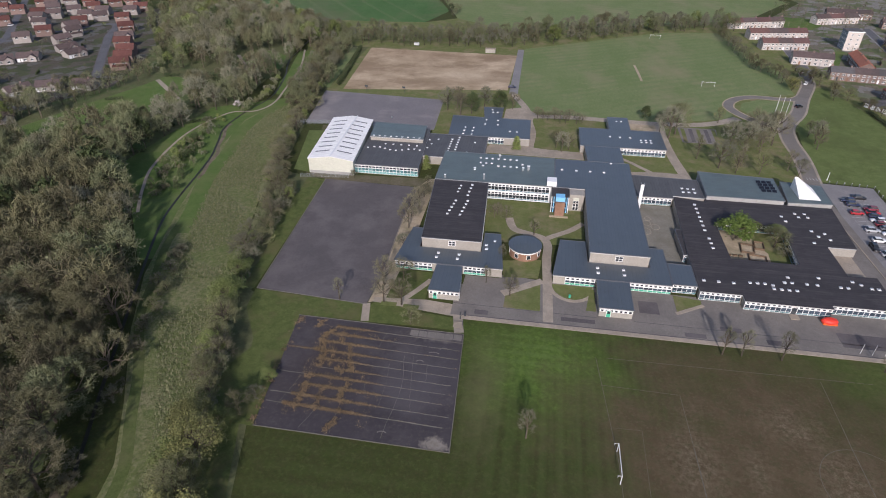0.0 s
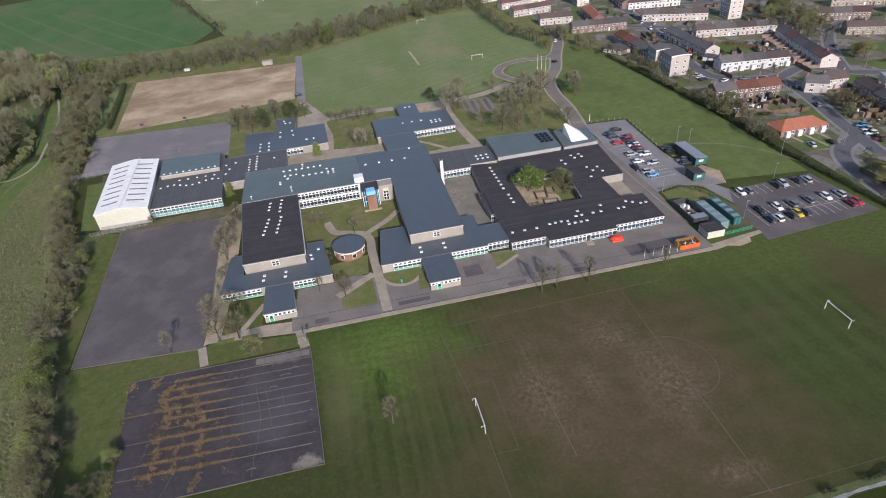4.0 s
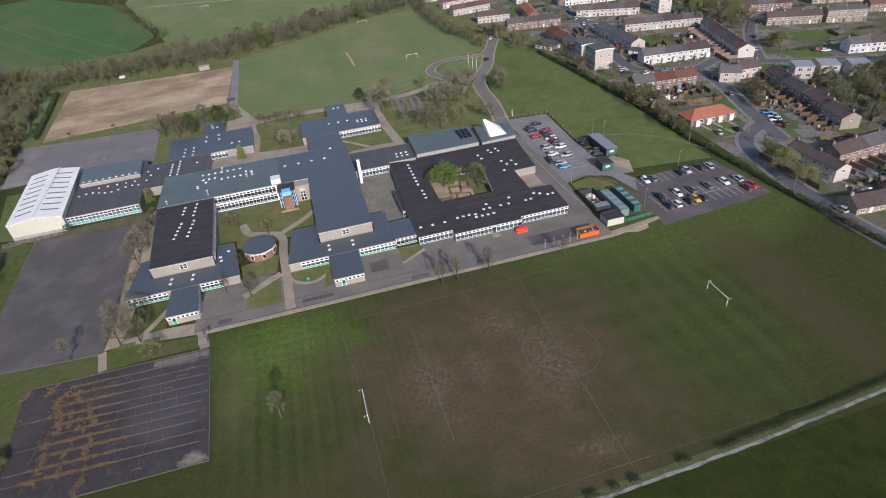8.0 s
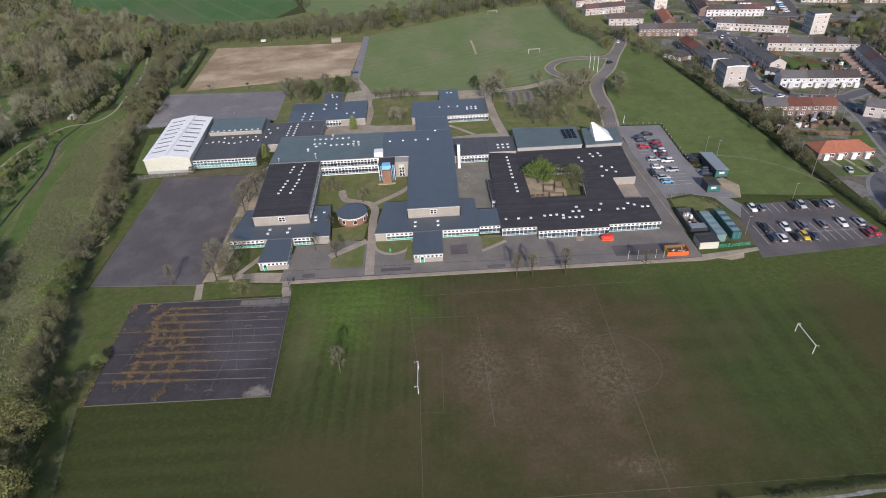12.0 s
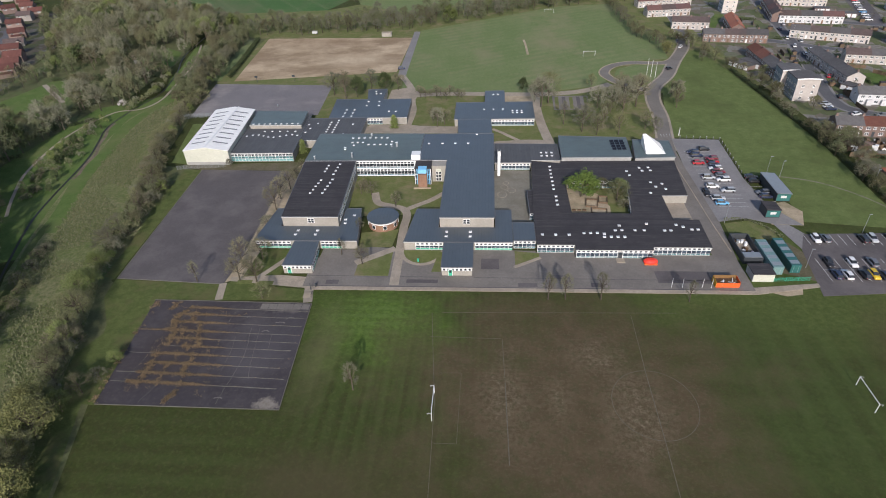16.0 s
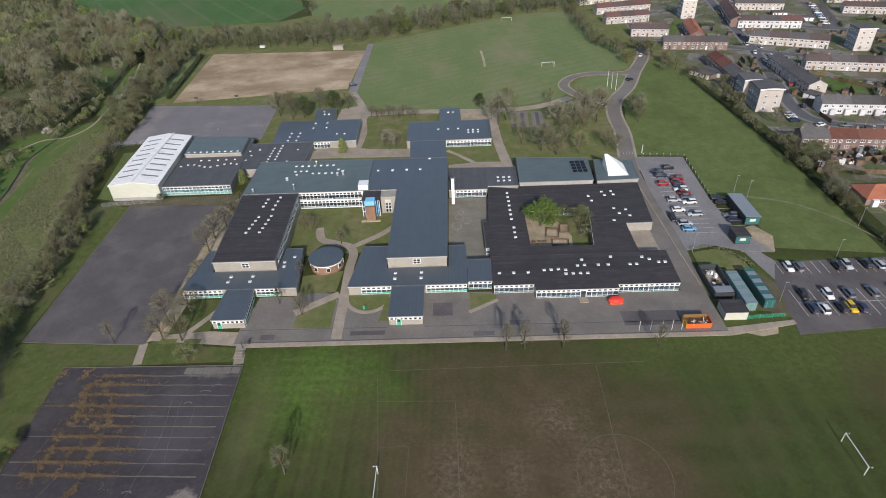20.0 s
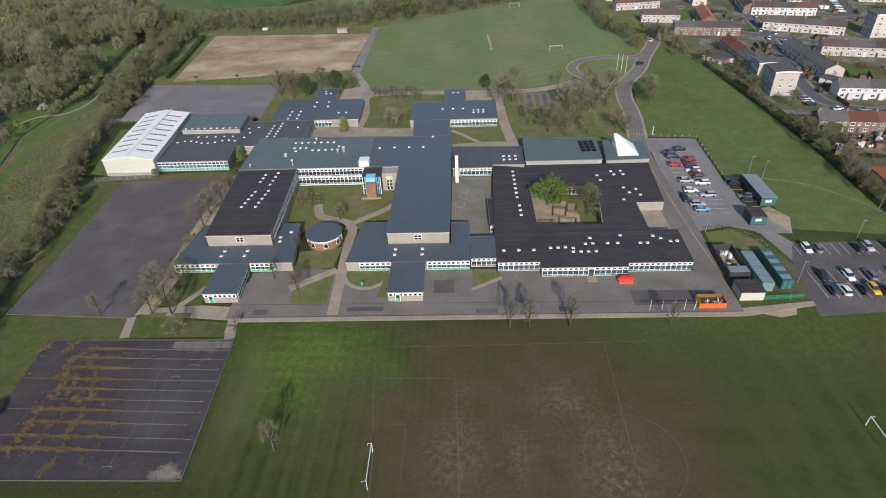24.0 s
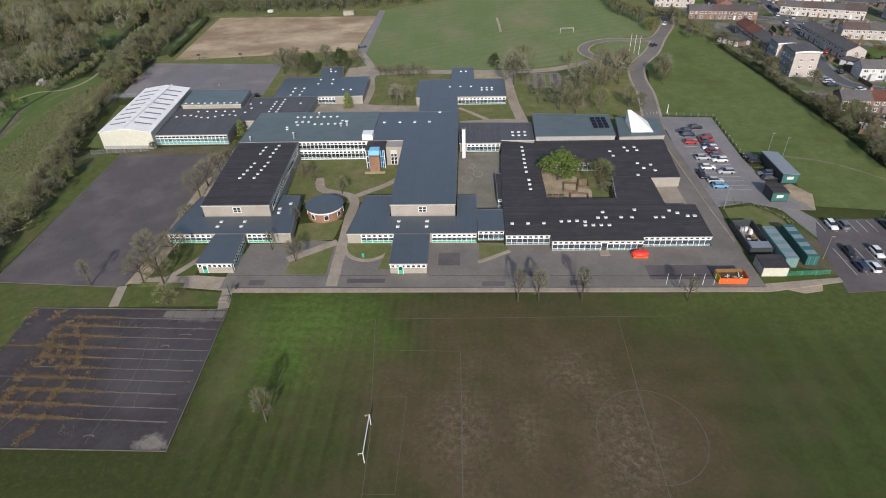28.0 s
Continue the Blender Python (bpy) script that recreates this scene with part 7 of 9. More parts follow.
M["tile_slate"] = surface("blue_grey_hung_tiles", (0.231, 0.261, 0.290), (0.309, 0.343, 0.369), (0.177, 0.199, 0.225), 0.6, 4, 0.8, 0.2, local=True)
T = terrace
T((145, 70.2), (173.5, 66.8), "red_brick", "tile_brown", "red-brick terrace with patchwork brown and red roofs", roofs=["tile_grey", "tile_rust", "tile_rust", "tile_grey"], unit=4.8)
T((168.8, 102.2), (202, 97.4), "white_render", "tile_grey", "white rendered terrace with projecting porches", roofs=["tile_grey", "tile_grey", "tile_brown"], unit=5.5, porch=True)
T((190.4, 157.7), (233, 147), "render", "tile_brown", "pale rendered terrace with brown tiled roof", roofs=["tile_brown", "tile_grey"])
T((175.9, 165.9), (174.6, 124.0), "render", "tile_grey", "grey rendered terrace with buff gable end")
T((226.4, 139.9), (211, 88.3), "render", "tile_grey", "grey rendered terrace stepping along the lane", roofs=["tile_grey", "tile_red", "tile_grey"])
T((183.1, 204.9), (218, 189), "render", "tile_grey", "weathered pale terrace behind trees", roofs=["tile_grey", "tile_brown"])
T((116.5, 258.6), (144.3, 262), "render", "tile_red", "pale terrace with red-brown roof", roofs=["tile_red", "tile_brown"])
T((124.4, 228.7), (145.1, 225), "render", "tile_brown", "pale terrace near the school gate")
T((134.3, 199.9), (167.2, 194.4), "red_brick", "tile_grey", "red-brick terrace facing the drive", roofs=["tile_grey", "tile_brown"])
T((116, 285), (153, 290.5), "render", "tile_red", "pale terrace with red-brown roof", roofs=["tile_red", "tile_brown"])
T((148.2, 173), (147.6, 131), "red_brick", "tile_rust", "red-brick house row beside the main estate road", roofs=["tile_rust", "tile_rust", "tile_grey", "tile_grey"], unit=5)
T((158.6, 241), (153.2, 211.5), "red_brick", "tile_orange", "row of small houses with bright orange tiles", unit=6.5, depth=7)
T((266, 156.9), (292, 146), "red_brick", "tile_brown", "red-brick terrace with dark brown roof", roofs=["tile_brown", "tile_grey", "tile_red"])
T((258.8, 126.3), (284, 115), "buff", "tile_brown", "buff-brick terrace with small yards")
T((286, 114), (304, 106), "buff", "tile_grey", "three-storey buff-brick flats with low roof", storeys=3, rise=0.6)
T((255.4, 68.1), (283, 60), "white_render", "tile_grey", "white rendered terrace facing the green", roofs=["tile_grey", "tile_brown"])
# Brick on three of these puts the shade of their west walls into colour
for a, b, rf in (((201.2, 58.2), (198.0, 44.0), "tile_brown"), ((197.0, 43.9), (193.8, 29.6), "tile_grey"), ((194.6, 29.4), (191.5, 15.6), "tile_brown"), ((190.6, 15.7), (187.9, 3.6), "tile_brown")):
    T(a, b, "buff" if a[1] < 16 else "red_brick", rf, "brown-roofed terrace with small back yards", depth=7.0, rise=1.9)
T((183.4, 64.5), (190.5, 60), "render", "tile_grey", "white rendered end house", unit=7, depth=8)
T((193, 63.5), (203, 62.8), "render", "tile_brown", "small pink rendered end house", unit=5)
T((157, -6), (157, -26), "render", "tile_brown", "brown-roofed house row by the lane", depth=5.6, rise=1.6)
T((165.8, -18.4), (190, -16.6), "red_brick", "tile_brown", "red-brick terrace with dark brown roof", roofs=["tile_brown", "tile_grey", "tile_red"])
T((148.2, -43.3), (160, -44.4), "buff", "tile_brown", "low buff-brick house with a brown roof", storeys=1, unit=6, rise=2.2)
T((164, -42), (178, -44), "red_brick", "tile_brown", "low red-brick house with dark brown roof", storeys=1, unit=7, rise=2.2)
for x, y in ((211.8, 53), (221.6, 49.5), (232, 44)):
    t = tagged(holder("house", Matrix.Translation((x, y, 0)) @ Matrix.Rotation(radians(-28), 4, "Z")), "flat-roofed grey house with white fascia", "house")
    part("wall", box(0, 7.5, 0, 8.5, -0.3, 5.2), "render", t)
    part("roof", box(-0.3, 7.8, -0.3, 8.8, 5.2, 5.5, 0.05), "trim", t)
    for s in (0.9, 3.4):
        house_window(t, 2.0, 0, s, 1.7, 1.25)
        house_window(t, 5.5, 0, s, 1.7, 1.25)
# bungalow row with a hipped orange roof
bung = tagged(holder("bungalow", Matrix.Translation((144.8, 29.2, 0)) @ Matrix.Rotation(radians(-1.5), 4, "Z")), "long brick bungalow with bright orange hipped tile roof", "bungalow")
part("wall", box(0, 19.5, 0, 9, -0.3, 2.5), "red_brick", bung)
bm = bmesh.new()
e = [bm.verts.new(v) for v in ((-0.4, -0.4, 2.4), (19.9, -0.4, 2.4), (19.9, 9.4, 2.4), (-0.4, 9.4, 2.4), (4.2, 4.5, 5.0), (15.3, 4.5, 5.0))]
for f4 in ((0, 1, 5, 4), (1, 2, 5), (2, 3, 4, 5), (3, 0, 4), (3, 2, 1, 0)):
    bm.faces.new([e[i] for i in f4])
bmesh.ops.recalc_face_normals(bm, faces=bm.faces)
part("roof", bm, "tile_orange", bung)
for k in range(4):
    part("porch", box(1.5 + 4.8 * k, 3.2 + 4.8 * k, -1.3, -0.01, 0, 2.3, 0.05), "white", bung)
    house_window(bung, 4.6 + 4.6 * k if k < 3 else 18.6, 0, 0.9, 1.7, 1.25)
for k in range(3):
    ground_strip("pavement_bungalow", [(149 + 5.2 * k, 29), (150 + 5.2 * k, 17.5)], 1.1, "concrete", 0.08, "pale concrete garden path", "path")
flats(143.2, 118.2, 8.6, 9.5, 9.2, -6, "three-storey grey and buff flats set back", True)
flats(144.6, 106.4, 9.2, 11.4, 9.2, -3, "three-storey buff-brick flats with curved white roof edge", True)
flats(228.4, 184, 8.4, 10, 11.0, -4, "four-storey buff-brick flats with white roof edge")
for k, (x, y) in enumerate(((134.6, 158), (140.6, 160))):
    g = tagged(holder("garage", Matrix.Translation((x, y, 0)) @ Matrix.Rotation(radians(-60), 4, "Z")), "low dark-roofed lock-up garage row", "garage")
    part("wall", box(0, 12, 0, 5, -0.2, 2.2), "red_brick", g)
    part("roof", box(-0.2, 12.2, -0.2, 5.2, 2.2, 2.4), "tile_grey", g)
    for i in range(4):
        part("garage_door", box(0.4 + 3 * i, 2.6 + 3 * i, -0.06, 0.0, 0.05, 2.0), "white", g)

T((190.6, 238), (224.6, 231), "white_render", "tile_brown", "white and cream rendered terrace with brown roof", roofs=["tile_brown", "tile_grey", "tile_red"])
T((197.5, 286), (187, 240.5), "red_brick", "tile_red", "red-brick terrace along the main estate road", roofs=["tile_red", "tile_brown"])
flats(165.6, 265.4, 8.6, 10, 11.0, -3, "four-storey pale flats with a flat roof")
for x, y, w, d, ang in ((205, 252, 15, 5, -11), (222, 262, 9, 5.5, -11), (171, 121, 6.5, 5.5, -58), (174.5, 112, 6, 5.5, -40), (228, 248, 12, 5, -11)):
    g = tagged(holder("garage", Matrix.Translation((x, y, 0)) @ Matrix.Rotation(radians(ang), 4, "Z")), "flat-roofed garage block behind the terraces", "garage")
    part("wall", box(0, w, 0, d, -0.2, 2.3), "red_brick", g)
    part("roof", box(-0.2, w + 0.2, -0.2, d + 0.2, 2.3, 2.5), "tile_grey", g)
    for i in range(int(w // 3)):
        part("garage_door", box(0.4 + 3 * i, 2.6 + 3 * i, -0.06, 0.0, 0.05, 2.0), "white", g)

HR = random.Random(33)
WALLS, ROOFS = ["red_brick", "render", "buff", "render"], ["tile_brown", "tile_grey", "tile_brown", "tile_red"]
def far_row(x, y, L, ang):
    a = radians(ang)
    i = HR.randrange(4)
    T((x, y), (x + L * math.cos(a), y + L * math.sin(a)), WALLS[i], HR.choice(ROOFS), {"red_brick": "red-brick", "render": "pale rendered", "buff": "buff-brick"}[WALLS[i]] + " terrace on the far estate")


for k, (x, y, L, ang) in enumerate(((206, 282, 30, -12), (212, 305, 34, -12), (266, 262, 28, -18), (272, 292, 30, -14), (296, 180, 30, -22), (300, 210, 30, -22),
                                    (310, 150, 28, -24), (318, 118, 28, -20), (306, 80, 30, -22), (330, 60, 28, -20), (200, -50, 24, 0), (302, 250, 30, -15))):
    far_row(x, y, L, ang)
T((110, 314), (149, 325), "render", "tile_red", "pale terrace with red-brown roof", roofs=["tile_red", "tile_brown"])
T((175, 337), (206, 346), "render", "tile_brown", "pale rendered terrace beyond the green", roofs=["tile_brown", "tile_red"])
far_row(215, 330, 30, -10)
far_row(190, 362, 30, -8)

# western estate: a few kinds of house, each built once and set down along its closes
VILLAS = {}


def slope(x0, x1, y_eave, y_ridge, z_eave, z_ridge):
    """One roof slope, 14 cm thick, its eave along x."""
    bm = bmesh.new()
    vs = [[bm.verts.new((x, y, z)) for y, z in ((y_eave, z_eave), (y_ridge, z_ridge), (y_ridge, z_ridge + 0.14), (y_eave, z_eave + 0.14))] for x in (x0, x1)]
    for i in range(4):
        j = (i + 1) % 4
        bm.faces.new((vs[0][i], vs[0][j], vs[1][j], vs[1][i]))
    bm.faces.new(vs[0])
    bm.faces.new(vs[1][::-1])
    bmesh.ops.recalc_face_normals(bm, faces=bm.faces)
    return bm


def centred(bm, dx, dy):
    bmesh.ops.translate(bm, verts=bm.verts, vec=(dx, dy, 0))
    return bm


def turned(bm):
    """Turned so that the ridge runs along y."""
    bmesh.ops.rotate(bm, verts=bm.verts, cent=(0, 0, 0), matrix=Matrix.Rotation(radians(90), 3, "Z"))
    return bm


def villa(style, wall, roof, label):
    """A house round its ridge's middle, the front towards -y."""
    L, D, h, rise = {"wide": (9.0, 7.6, 4.5, 2.3), "gable": (9.5, 7.2, 4.5, 2.7), "bungalow": (11.5, 8.4, 2.6, 2.1), "plain": (10.0, 7.6, 4.4, 2.2), "far": (10.0, 7.6, 4.4, 2.2)}[style]
    t = tagged(holder("house"), label, "house", "western houses")
    spin = turned if style == "gable" else (lambda bm: bm)
    part("wall", spin(centred(gabled_wall(L, D, h, rise), -L / 2, -D / 2)), wall, t)
    for y in (-1, 1):
        part("roof", spin(slope(-L / 2 - 0.3, L / 2 + 0.3, y * (D / 2 + 0.45), 0, h - 0.22, h + rise + 0.05)), roof, t)
    if style not in ("plain", "far"):
        part("chimney", box(L * 0.2 - 0.35, L * 0.2 + 0.35, -0.3, 0.3, h + rise - 0.6, h + rise + 0.9) if style != "gable" else box(-0.3, 0.3, 2.4, 3.1, h + rise - 0.6, h + rise + 0.9), "red_brick", t)
    front = -D / 2
    if style == "wide":
        part("brick_base", box(-L / 2 - 0.03, L / 2 + 0.03, -D / 2 - 0.03, D / 2 + 0.03, -0.2, 2.3), "red_brick", t)
        part("front_gable", turned(centred(gabled_wall(2.2, 3.8, 4.3, 1.6), 0, -1.9)), "villa_render", t).matrix_basis = Matrix.Translation((-2.0, front - 1.6, 0))
        for y in (-1, 1):
            part("gable_roof", turned(slope(-0.2, 4.6, y * 2.2, 0, 4.08, 5.98)), roof, t).matrix_basis = Matrix.Translation((-2.0, front - 1.7, 0))
        part("garage", box(L / 2 - 0.2, L / 2 + 2.9, -2.6, 2.6, -0.1, 2.4), "red_brick", t)
        part("garage_roof", slope(L / 2 - 0.1, L / 2 + 3.1, -2.9, 2.8, 2.42, 3.6), roof, t)
        part("garage_door", box(L / 2 + 0.3, L / 2 + 2.6, -2.66, -2.6, 0.05, 2.1), "white", t)
        house_window(t, -2.0, front - 1.6, 3.0, 1.7, 1.25)
        house_window(t, -2.0, front - 1.6, 0.7, 1.7, 1.25)
        house_window(t, 2.4, front - 0.03, 3.0, 1.7, 1.25)
        part("porch", box(0.6, 3.4, front - 1.2, front - 0.04, 0, 2.3, 0.05), "white", t)
    elif style == "gable":
        part("brick_base", box(-D / 2 - 0.03, D / 2 + 0.03, -L / 2 - 0.03, L / 2 + 0.03, -0.2, 2.3), "red_brick", t)
        for x in (-1.7, 1.7):
            house_window(t, x, -L / 2, 3.0, 1.7, 1.25)
            house_window(t, x, -L / 2 - 0.03, 0.7, 1.7, 1.25)
        part("porch_roof", slope(-D / 2 + 0.2, D / 2 - 0.2, -L / 2 - 1.2, -L / 2 - 0.02, 2.3, 2.9), roof, t)
        part("garage", box(D / 2 - 0.1, D / 2 + 2.8, -2.0, 3.2, -0.1, 2.3), "red_brick", t)
        part("garage_roof", box(D / 2, D / 2 + 2.9, -2.2, 3.4, 2.3, 2.5), "tile_grey", t)
    elif style == "bungalow":
        part("front_gable", turned(centred(gabled_wall(1.8, 4.2, 2.6, 1.5), 0, -2.1)), "villa_render", t).matrix_basis = Matrix.Translation((2.6, front - 1.2, 0))
        for y in (-1, 1):
            part("gable_roof", turned(slope(-0.3, 3.6, y * 2.45, 0, 2.4, 4.15)), roof, t).matrix_basis = Matrix.Translation((2.6, front - 1.3, 0))
        house_window(t, 2.6, front - 1.2, 0.7, 1.7, 1.25)
        house_window(t, -1.4, front, 0.7, 1.7, 1.25)
        part("door", box(-3.6, -2.7, front - 0.06, front + 0.02, 0.05, 2.0), "white", t)
        part("garage_door", box(-5.5, -4.0, front - 0.06, front + 0.02, 0.05, 2.0), "white", t)
    else:
        for x in (-2.6, 2.4):
            house_window(t, x, front, 2.95, 1.7, 1.25)
        if style == "far":
            return t
        part("lean_to", box(-3.6, 3.6, front - 1.4, front - 0.01, 0, 2.3, 0.04), wall, t)
        part("lean_to_roof", slope(-3.8, 3.8, front - 1.7, front - 0.02, 2.25, 2.95), roof, t)
    return t


# Pale render at about 0.6, with the western shade kept in its colour
M["villa_render"] = surface("dull_villa_render", (0.360, 0.325, 0.295), (0.310, 0.280, 0.255), (0.250, 0.225, 0.205), 0.4, 4, 0.8, 0.1, vary=0.15, local=True)
VILLA_KIND = {
    "A": ("wide", "buff", "tile_villa", "buff and brick house with red-brown tiles and front gable"),
    "B": ("gable", "villa_render", "tile_villa", "gable-fronted white and brick house with red-brown tiled roof"),
    "C": ("bungalow", "villa_render", "tile_brown", "pale bungalow with brown tiled roof and front gable"),
    "D": ("plain", "villa_render", "tile_brown", "pale two-storey house with brown roof and lean-to front"),
    "E": ("plain", "red_brick", "tile_villa", "red-brick two-storey house with tiled lean-to front"),
    "G": ("far", "villa_render", "tile_brown", "pale two-storey house with brown tiled roof"),
    "H": ("far", "red_brick", "tile_villa", "red-brick two-storey house with red-brown roof"),
    "F": ("bungalow", "red_brick", "tile_grey", "red-brick bungalow with grey roof and pale front gable"),
}
M["tile_villa"] = surface("red_brown_villa_tiles", (0.105, 0.042, 0.034), (0.138, 0.059, 0.047), (0.075, 0.036, 0.031), 0.5, 4, 0.85, 0.4, vary=0.22, local=True)
SITES = []


def set_villa(kind, x, y, ang):
    m = pose(x, y, 0, 0, 0, ang)
    if kind not in VILLAS:
        VILLAS[kind] = villa(*VILLA_KIND[kind])
        VILLAS[kind].matrix_basis = m
    else:
        copy_thing(VILLAS[kind], m)
    SITES.append((x, y))
    c, q = math.cos(radians(ang)), math.sin(radians(ang))
    PLOTS.append(((x - 5.5 * c + 4.5 * q, y - 5.5 * q - 4.5 * c), (c, q), 11, 9))


# the close beside the wood
for x, y, ang, kind in ((-248, -36, 30, "A"), (-252, -24, 72, "A"), (-257, -12, 78, "A"), (-252, -1.5, 40, "A"), (-244, 6, -10, "B"), (-233.5, 2, 50, "A"), (-226, 9, 48, "A"), (-210, 6, 30, "B"), (-227, -21, 20, "B"), (-213.5, -22, 20, "B"), (-199.5, -15, -22, "B"),
                        (-221, -43, 60, "A"), (-212, -50, -25, "B"), (-201, -51, 10, "A"), (-187, -50, 20, "A"), (-175.5, -66, 60, "A"), (-176, -77, 70, "A"), (-165, -87, 40, "A"), (-240, -66, 60, "A")):
    set_villa(kind, x, y, ang)
# rows of the crescent beyond the belt, front towards the valley
CRESCENT = [
    ("C", ((-346, 18), (-335, 26), (-314, 33), (-301, 38), (-290, 43), (-278, 48), (-266, 55), (-258, 74))),
    ("C", ((-289, 80), (-284, 96), (-280, 112), (-269, 121), (-252, 126))),
    ("F", ((-316, 73), (-302, 75))),
    ("C", ((-312, 104), (-306, 118))),
    ("A", ((-380, 38), (-367, 52), (-361, 63), (-354, 73), (-344, 80))),
    ("E", ((-357, 106), (-352, 120), (-347, 136))),
    ("D", ((-400, 92), (-389, 97), (-378, 101), (-366, 110))),
    ("A", ((-455, 88), (-442, 84), (-431, 85), (-417, 87))),
    ("D", ((-383, 130), (-374, 149), (-366, 156), (-352, 166))),
    ("C", ((-338, 152), (-331, 159), (-321, 168), (-300, 180), (-313, 190))),
    ("E", ((-256, 161), (-262, 174), (-270, 188), (-283, 204), (-296, 224), (-308, 244))),
    ("D", ((-327, 204), (-336, 226), (-348, 240))),
]
WR = random.Random(77)
for kind, run in CRESCENT:
    for i, (x, y) in enumerate(run):
        (ax, ay), (bx, by) = run[max(i - 1, 0)], run[min(i + 1, len(run) - 1)]
        ang = math.degrees(math.atan2(by - ay, bx - ax))
        set_villa(kind if WR.random() < 0.8 else WR.choice("CDE"), x, y, (max(-5, min(60, ang)) if kind != "E" else 25) + WR.uniform(-6, 6))
# farther streets
for x, y in scatter([(-405, 105), (-360, 180), (-330, 250), (-320, 300), (-350, 335), (-440, 400), (-540, 330), (-560, 120), (-470, 10), (-395, 20), (-440, 70)], 16.5, WR):
    clear = min(math.hypot(x - a, y - b) for ln in ROADS[8:] for a, b in curve_points(ln, 4)) > 8.5
    if clear and all(math.hypot(x - a, y - b) > 11.5 for a, b in SITES):
        set_villa(WR.choice("GGHH"), x, y, WR.choice((15, 22, 30, 38)) + WR.uniform(-4, 4))

# garden fences
for k, (x0, y0, x1, y1) in enumerate(((142, 52, 172, 47), (143, 56, 170, 60), (168, 92, 168, 101), (203, 84, 205, 97), (205, 58, 193, 5), (196, 12, 186, 14), (176, 115, 200, 112), (200, 112, 203, 99), (234, 142, 219, 86), (196, 142, 210, 122), (150, -2, 150, -28), (186, -4, 168, -8))):
    L = math.hypot(x1 - x0, y1 - y0)
    fobj = tagged(holder("garden_fence", Matrix.Translation((x0, y0, 0)) @ Matrix.Rotation(math.atan2(y1 - y0, x1 - x0), 4, "Z")), "weathered brown timber garden fence", "fence")
    n = max(2, int(L / 2.0))
    for i in range(n):
        part("fence_panel", box(i * L / n + 0.06, (i + 1) * L / n - 0.06, -0.03, 0.03, 0.05, 1.75), "fence_wood", fobj)
        part("post", box(i * L / n - 0.06, i * L / n + 0.06, -0.06, 0.06, -0.2, 1.85), "fence_wood", fobj)

def free_of_houses(x, y):
    for (px, py), (ux, uy), L, D in PLOTS:
        a, b = (x - px) * ux + (y - py) * uy, -(x - px) * uy + (y - py) * ux
        if -1.2 < a < L + 1.2 and -1.2 < b < D + 1.2:
            return False
    if x < -150 and any((x - a) ** 2 + (y - b) ** 2 < 46 for a, b in SITES):
        return False
    return all((x - a) ** 2 + (y - b) ** 2 > 20 for ln in ROADS for a, b in curve_points(ln, 4))


# yard walls behind the nearer terraces
yard_kit = {}
for (x0, y0), (x1, y1), n, side, L, mk, lab in (((201, 58), (188, 4), 12, -1, 6.5, "fence_wood", "brown timber yard fence"), ((145.5, 66), (173, 63), 7, -1, 8, "fence_wood", "brown timber yard fence"), ((169.5, 109.5), (203, 105), 8, 1, 7, "fence_wood", "brown timber yard fence"),
                                            ((184, 166), (182.5, 124), 8, -1, 6, "red_brick", "red-brick yard wall"), ((166, -19), (190, -17.5), 6, -1, 6, "red_brick", "red-brick yard wall"), ((226, 140), (211, 88), 11, -1, 6, "red_brick", "red-brick yard wall")):
    ang = math.atan2(y1 - y0, x1 - x0)
    for i in range(n + 1):
        w = tagged(holder("yard_wall", Matrix.Translation((x0 + (x1 - x0) * i / n, y0 + (y1 - y0) * i / n, 0)) @ Matrix.Rotation(ang + side * radians(90), 4, "Z")), lab + " behind the terrace", "wall")
        if (mk, L) not in yard_kit:
            yard_kit[mk, L] = part("wall", box(0.1, L, -0.06, 0.06, -0.1, 1.7), mk, w)
        else:
            again("wall", yard_kit[mk, L], w, Matrix())
# back gardens: fences and small sheds
CL = random.Random(52)
panel_kit = shed_kit = None
for k in range(84):
    x, y = CL.uniform(146, 300), CL.uniform(-40, 250)
    a = CL.choice((-10, 80, -20, 70))
    if not (free_of_houses(x, y) and free_of_houses(x + 9 * math.cos(radians(a)), y + 9 * math.sin(radians(a))) and free_of_houses(x + 4.5 * math.cos(radians(a)), y + 4.5 * math.sin(radians(a)))):
        continue
    w = tagged(holder("garden_fence", Matrix.Translation((x, y, 0)) @ Matrix.Rotation(radians(a), 4, "Z")), "weathered brown timber garden fence", "fence")
    if panel_kit is None:
        panel_kit = part("fence_panel", box(0, 9, -0.04, 0.04, 0.0, 1.7), "fence_wood", w)
    else:
        again("fence_panel", panel_kit, w, Matrix())
for k in range(52):
    x, y = (CL.uniform(150, 270), CL.uniform(-40, 240))
    if not free_of_houses(x + 1, y + 1):
        continue
    w = tagged(holder("garden_shed", Matrix.Translation((x, y, 0)) @ Matrix.Rotation(radians(CL.choice((-10, 80))), 4, "Z")), "small dark timber garden shed with felt roof", "shed")
    if shed_kit is None:
        shed_kit = part("wall", box(0, 2.4, 0, 1.8, -0.1, 1.9), "fence_wood", w), part("roof", gabled_roof(2.4, 1.8), "roof_black", w), part("door", box(0.8, 1.6, -0.05, 0, 0.05, 1.75), "fence_wood", w)
    else:
        for o in shed_kit:
            again(o.name.split(".")[0], o, w, Matrix())


